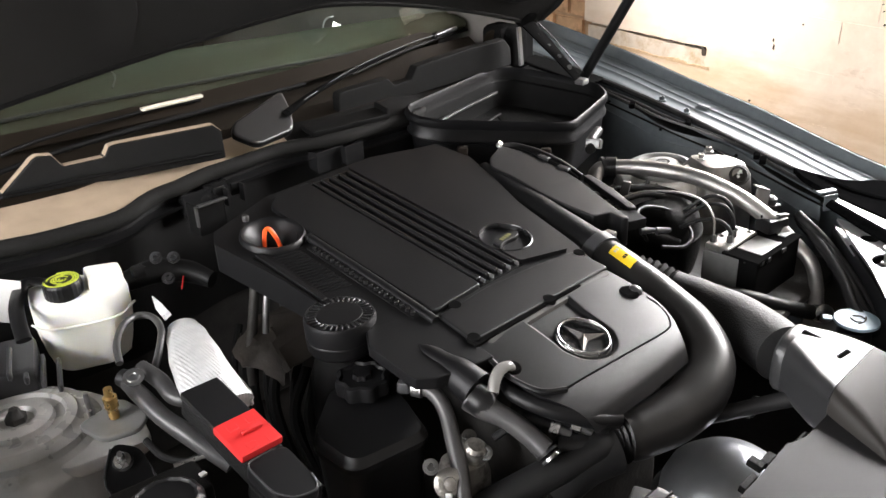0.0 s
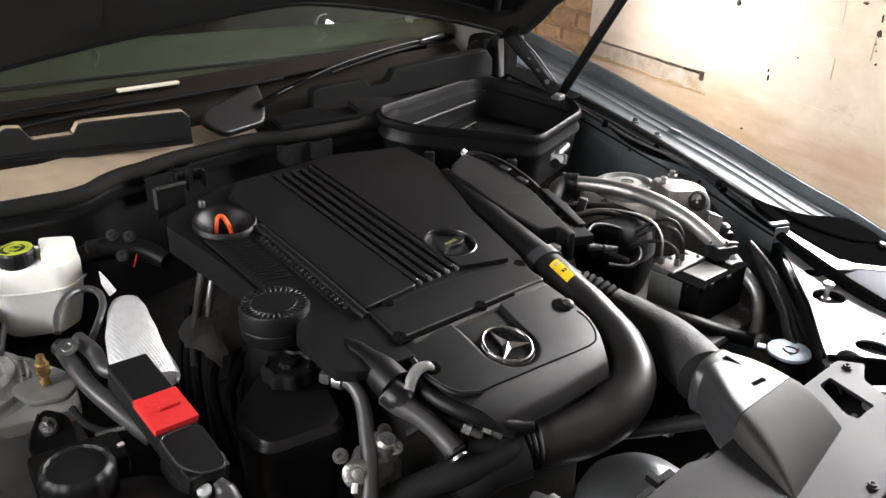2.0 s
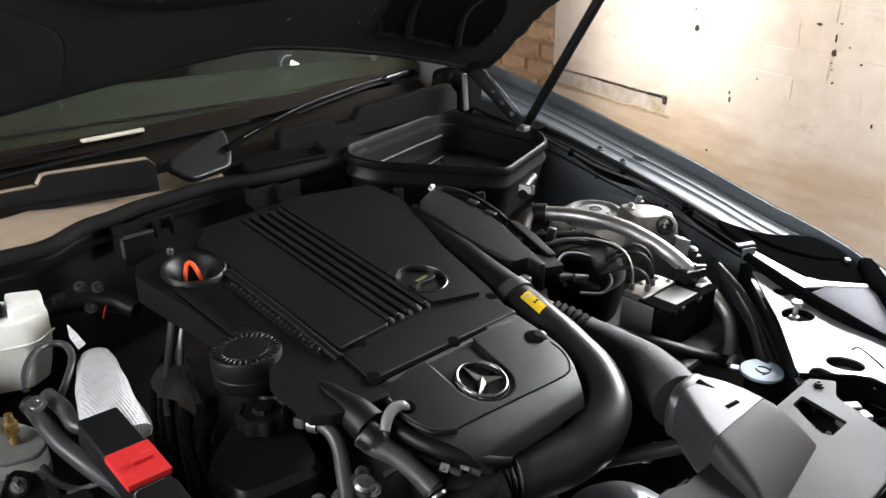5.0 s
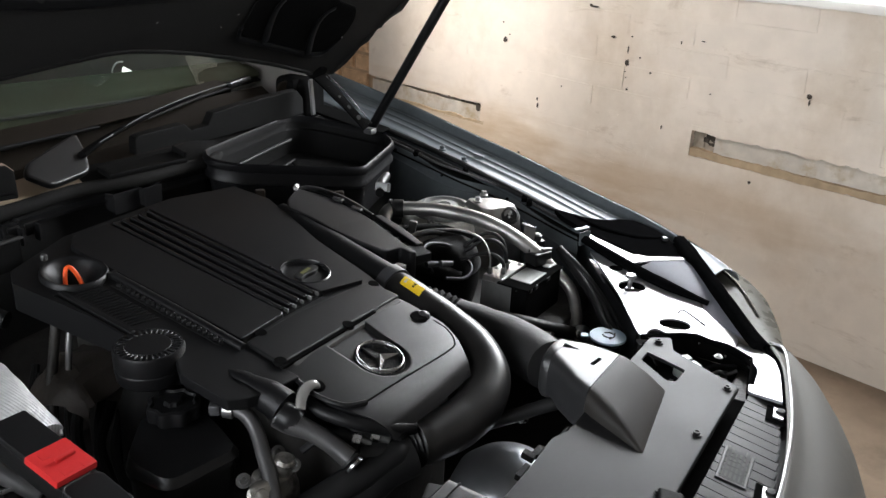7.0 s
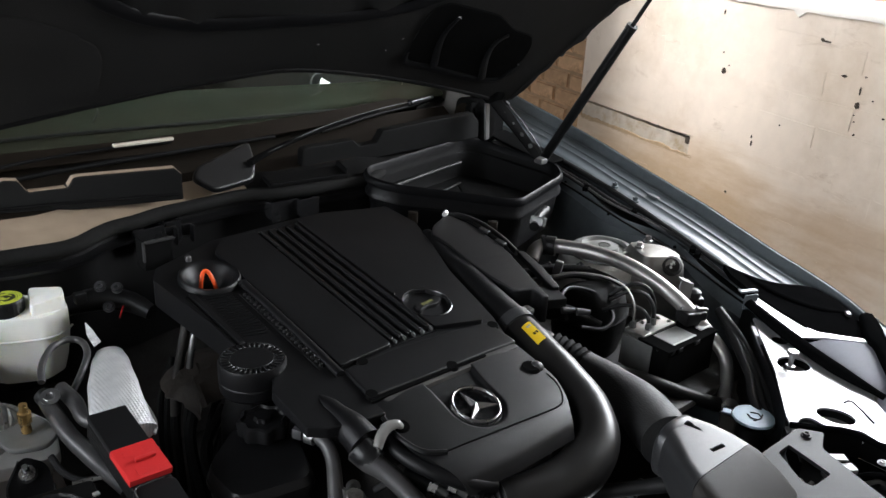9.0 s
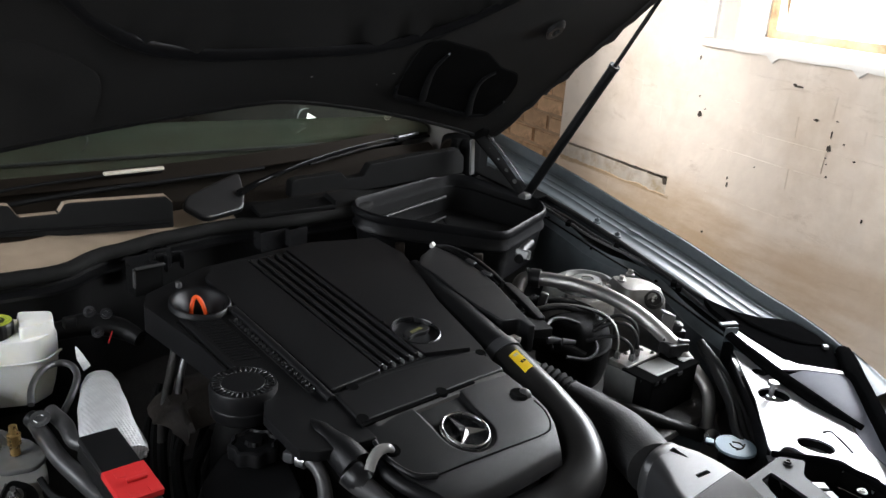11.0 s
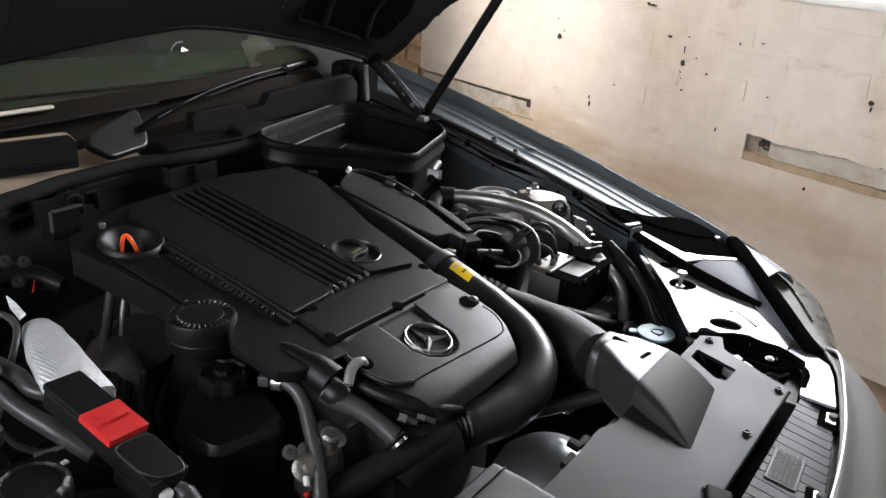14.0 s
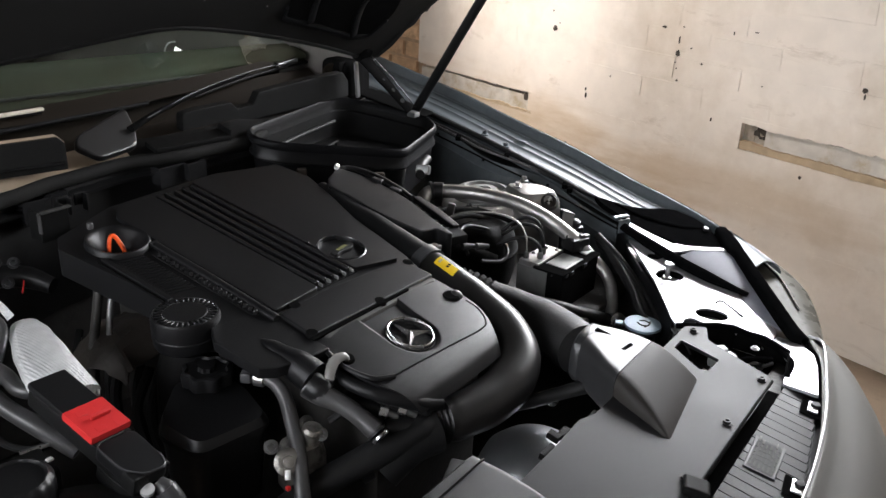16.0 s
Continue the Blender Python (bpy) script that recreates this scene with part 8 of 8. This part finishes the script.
# washer bottle cap
wc = thing("washer_cap", (0.478, 0.295, 0.60), "pale blue washer bottle cap with an embossed symbol", "cap")
wcap = part("cap_disc", lathe([(0.030, 0.6085), (0.034, 0.6110), (0.0335, 0.6155), (0.024, 0.617), (0, 0.6172)], (0.480, 0.297, 0.013), n=36), BLUECAP, wc)
part("pull_tab", box((0.462, 0.335, 0.625), (0.014, 0.014, 0.004), 0.0015, 2, (0, 0, 25)), BLUECAP, wc)
for k in (-1, 1):
    part("symbol_line", tube([(0.478 + 0.006 * k, 0.285, 0.6304), (0.478 + 0.010 * k, 0.295, 0.6306), (0.478 + 0.004 * k, 0.305, 0.6304)], 0.0014, 6, 4), LABEL_DARK, wcap)
part("symbol_line", tube([(0.464, 0.288, 0.6304), (0.478, 0.284, 0.6308), (0.492, 0.288, 0.6304)], 0.0014, 6, 4), LABEL_DARK, wcap)
part("neck", lathe([(0.026, 0.52), (0.026, 0.614)], (0.480, 0.297, 0), n=24), BLACK, wc)
solo("bleed_valve", join(lathe([(0.010, 0), (0.011, 0.01), (0.006, 0.014), (0.006, 0.03), (0, 0.03)], (0.20, 0.33, 0.59), (-0.6, -0.4, 0.6), 12), bolt_head((0.215, 0.325, 0.600), 0.006, (-0.4, -0.4, 0.8), 0.006)), STEEL, "small bright valve low behind the pipe", "valve")
solo("wiring_clump", tube([(-0.33, 1.10, 0.74), (-0.28, 1.09, 0.745), (-0.24, 1.06, 0.74), (-0.22, 1.02, 0.73)], [0.016, 0.020, 0.018, 0.014], 10), RUBBER, "dark wiring clump below the scuttle", "wiring")
solo("red_wire", tube([(-0.268, 1.015, 0.758), (-0.274, 1.008, 0.752), (-0.280, 1.002, 0.745)], 0.0014, 6), RED, "short red wire behind the engine", "wire")
for x, y, z in ((-0.285, 1.06, 0.780), (-0.262, 1.05, 0.775), (-0.285, 1.03, 0.755)):
    solo("wire_terminal", bolt_head((x, y, z), 0.006, (-0.3, -0.6, 0.6), 0.008), GREYPLASTIC, "small grey wire terminal on the bulkhead", "terminal")

# ---- bricks, last ----
def brick_mesh(name, length, height, depth, mat, seed, rough=0.0016):
    """A painted brick: edges rounded and worn unevenly."""
    rng = random.Random(seed)
    bm = bmesh.new()
    bmesh.ops.create_cube(bm, size=1.0)
    bmesh.ops.scale(bm, vec=(length, depth, height), verts=bm.verts)
    front = [e for e in bm.edges if all(v.co.y > 0 for v in e.verts)]
    bmesh.ops.bevel(bm, geom=front, offset=0.007, segments=2, affect="EDGES")
    for v in bm.verts:
        v.co += Vector((rng.uniform(-rough, rough), rng.uniform(-rough * 0.5, rough * 0.5), rng.uniform(-rough, rough)))
    me = mesh_of(name, bm, mat, 30)
    me.shade_flat()
    return me


def lay(name, parent, meshes, s, n, z, rng):
    ob = new(name, rng.choice(meshes))
    ob.parent = parent
    ob.matrix_basis = ROOM @ pose(s, n, z, rng.uniform(-0.5, 0.5), rng.uniform(-0.3, 0.3), rng.uniform(-0.3, 0.3))
    return ob


rng = random.Random(21)
FULL = [brick_mesh("brick", BRICK_L + 0.002, PITCH + 0.001, 0.02, CREAM, k, 0.0022) for k in range(6)]
ROUGH = [brick_mesh("brick", BRICK_L - 0.003, PITCH - 0.004, 0.02, CREAM, 60 + k, 0.0036) for k in range(8)]
HALF = [brick_mesh("half_brick", BRICK_L / 2 - 0.002, PITCH - 0.002, 0.02, CREAM, 20 + k) for k in range(3)]
row = 0
z = BASE_Z
while z < 2.1:
    zc = z + PITCH / 2
    off = -0.580 + 5 * BRICK_L + (BRICK_L / 2 if row % 2 else 0.0)
    k = 0
    while True:
        s1 = off - k * BRICK_L
        s0 = s1 - BRICK_L
        k += 1
        if s1 < -2.6:
            break
        sm = (s0 + s1) / 2
        if s0 > PAINT_END or zc < 0.02:
            continue
        if WIN_Z0 - 0.03 < zc < WIN_Z1 + 0.03 and s1 > WIN_S0 - 0.05 and s0 < WIN_S1 + 0.14:
            continue
        if SLOT[2] < zc < SLOT[3] and s0 < SLOT[1]:
            if s1 > SLOT[1] + 0.1:
                lay("brick", wall_east, HALF, SLOT[1] + BRICK_L / 4, -0.0124, zc, rng)
            continue
        if LEDGE[2] < zc < LEDGE[3] and s1 > LEDGE[0]:
            continue
        if s1 > PAINT_END:
            if PAINT_END - s0 > BRICK_L / 2 - 0.01:
                lay("brick", wall_east, HALF, PAINT_END - BRICK_L / 4, -0.0124, zc, rng)
            continue
        coarse = sm < -0.25 and zc > 0.68
        lay("brick", wall_east, ROUGH if coarse else FULL, sm, -0.0124 + rng.uniform(-0.0009, 0.0012) if coarse else -0.0144 + rng.uniform(-0.0006, 0.0008), zc, rng)
    z += PITCH
    row += 1

BROWN = [brick_mesh("brick", 0.225 - 0.012, 0.0875 - 0.012, 0.03, BROWN_BRICK, 40 + k, 0.003) for k in range(5)]
for r in range(22):
    for k in range(6):
        s = PAINT_END + 0.10 + 0.225 * k + (0.1125 if r % 2 else 0.0)
        lay("brick", wall_brown, BROWN, s, -0.100, BASE_Z + 0.0875 * (r + 0.5), rng)

# chips, holes and stains in the paint: each a thin ragged plate of dark colour
def chip(s, z, w, h, seed, mat, n=0.0012):
    g = random.Random(seed)
    pts = [Vector((w / 2 * math.cos(a) * g.uniform(0.6, 1.2), h / 2 * math.sin(a) * g.uniform(0.6, 1.2))) for a in [2 * math.pi * i / 15 for i in range(15)]]
    bm = plate(pts, 0.0, 0.004, bev=0)
    bmesh.ops.transform(bm, matrix=ROOM @ Matrix.Translation((s, n, z)) @ Matrix(((-1, 0, 0, 0), (0, 0, 1, 0), (0, 1, 0, 0), (0, 0, 0, 1))), verts=bm.verts)
    return part("paint_chip", bm, mat, wall_east)


CHIPS = ((0.002, 0.857, 0.018, 0.024), (0.018, 0.923, 0.006, 0.006), (-0.512, 0.934, 0.020, 0.010), (-0.581, 0.852, 0.016, 0.024), (-0.682, 0.832, 0.010, 0.007), (-0.632, 0.877, 0.006, 0.006), (-0.186, 0.650, 0.005, 0.012), (-0.190, 0.625, 0.007, 0.024),
         (-1.246, 0.851, 0.022, 0.016), (-1.250, 0.832, 0.006, 0.018), (-1.108, 0.540, 0.010, 0.010), (-0.418, 1.029, 0.034, 0.008), (-0.400, 1.033, 0.016, 0.010), (-0.786, 0.952, 0.004, 0.012), (-0.754, 0.653, 0.005, 0.014), (-0.593, 0.759, 0.006, 0.008), (-0.112, 0.414, 0.010, 0.010),
         (-0.866, 0.965, 0.014, 0.004), (-0.580, 0.90, 0.004, 0.026), (-0.583, 0.80, 0.005, 0.005), (-0.577, 0.82, 0.005, 0.004), (0.045, 1.065, 0.005, 0.020), (-0.59, 0.945, 0.006, 0.005), (-0.02, 0.88, 0.005, 0.005), (-0.30, 0.72, 0.005, 0.006), (-0.92, 0.80, 0.006, 0.004))
for i, (s, z, w, h) in enumerate(CHIPS):
    chip(s, z, w, h, i, HOLE)
# shade of the hole at the slot's end, laid on as dark strips
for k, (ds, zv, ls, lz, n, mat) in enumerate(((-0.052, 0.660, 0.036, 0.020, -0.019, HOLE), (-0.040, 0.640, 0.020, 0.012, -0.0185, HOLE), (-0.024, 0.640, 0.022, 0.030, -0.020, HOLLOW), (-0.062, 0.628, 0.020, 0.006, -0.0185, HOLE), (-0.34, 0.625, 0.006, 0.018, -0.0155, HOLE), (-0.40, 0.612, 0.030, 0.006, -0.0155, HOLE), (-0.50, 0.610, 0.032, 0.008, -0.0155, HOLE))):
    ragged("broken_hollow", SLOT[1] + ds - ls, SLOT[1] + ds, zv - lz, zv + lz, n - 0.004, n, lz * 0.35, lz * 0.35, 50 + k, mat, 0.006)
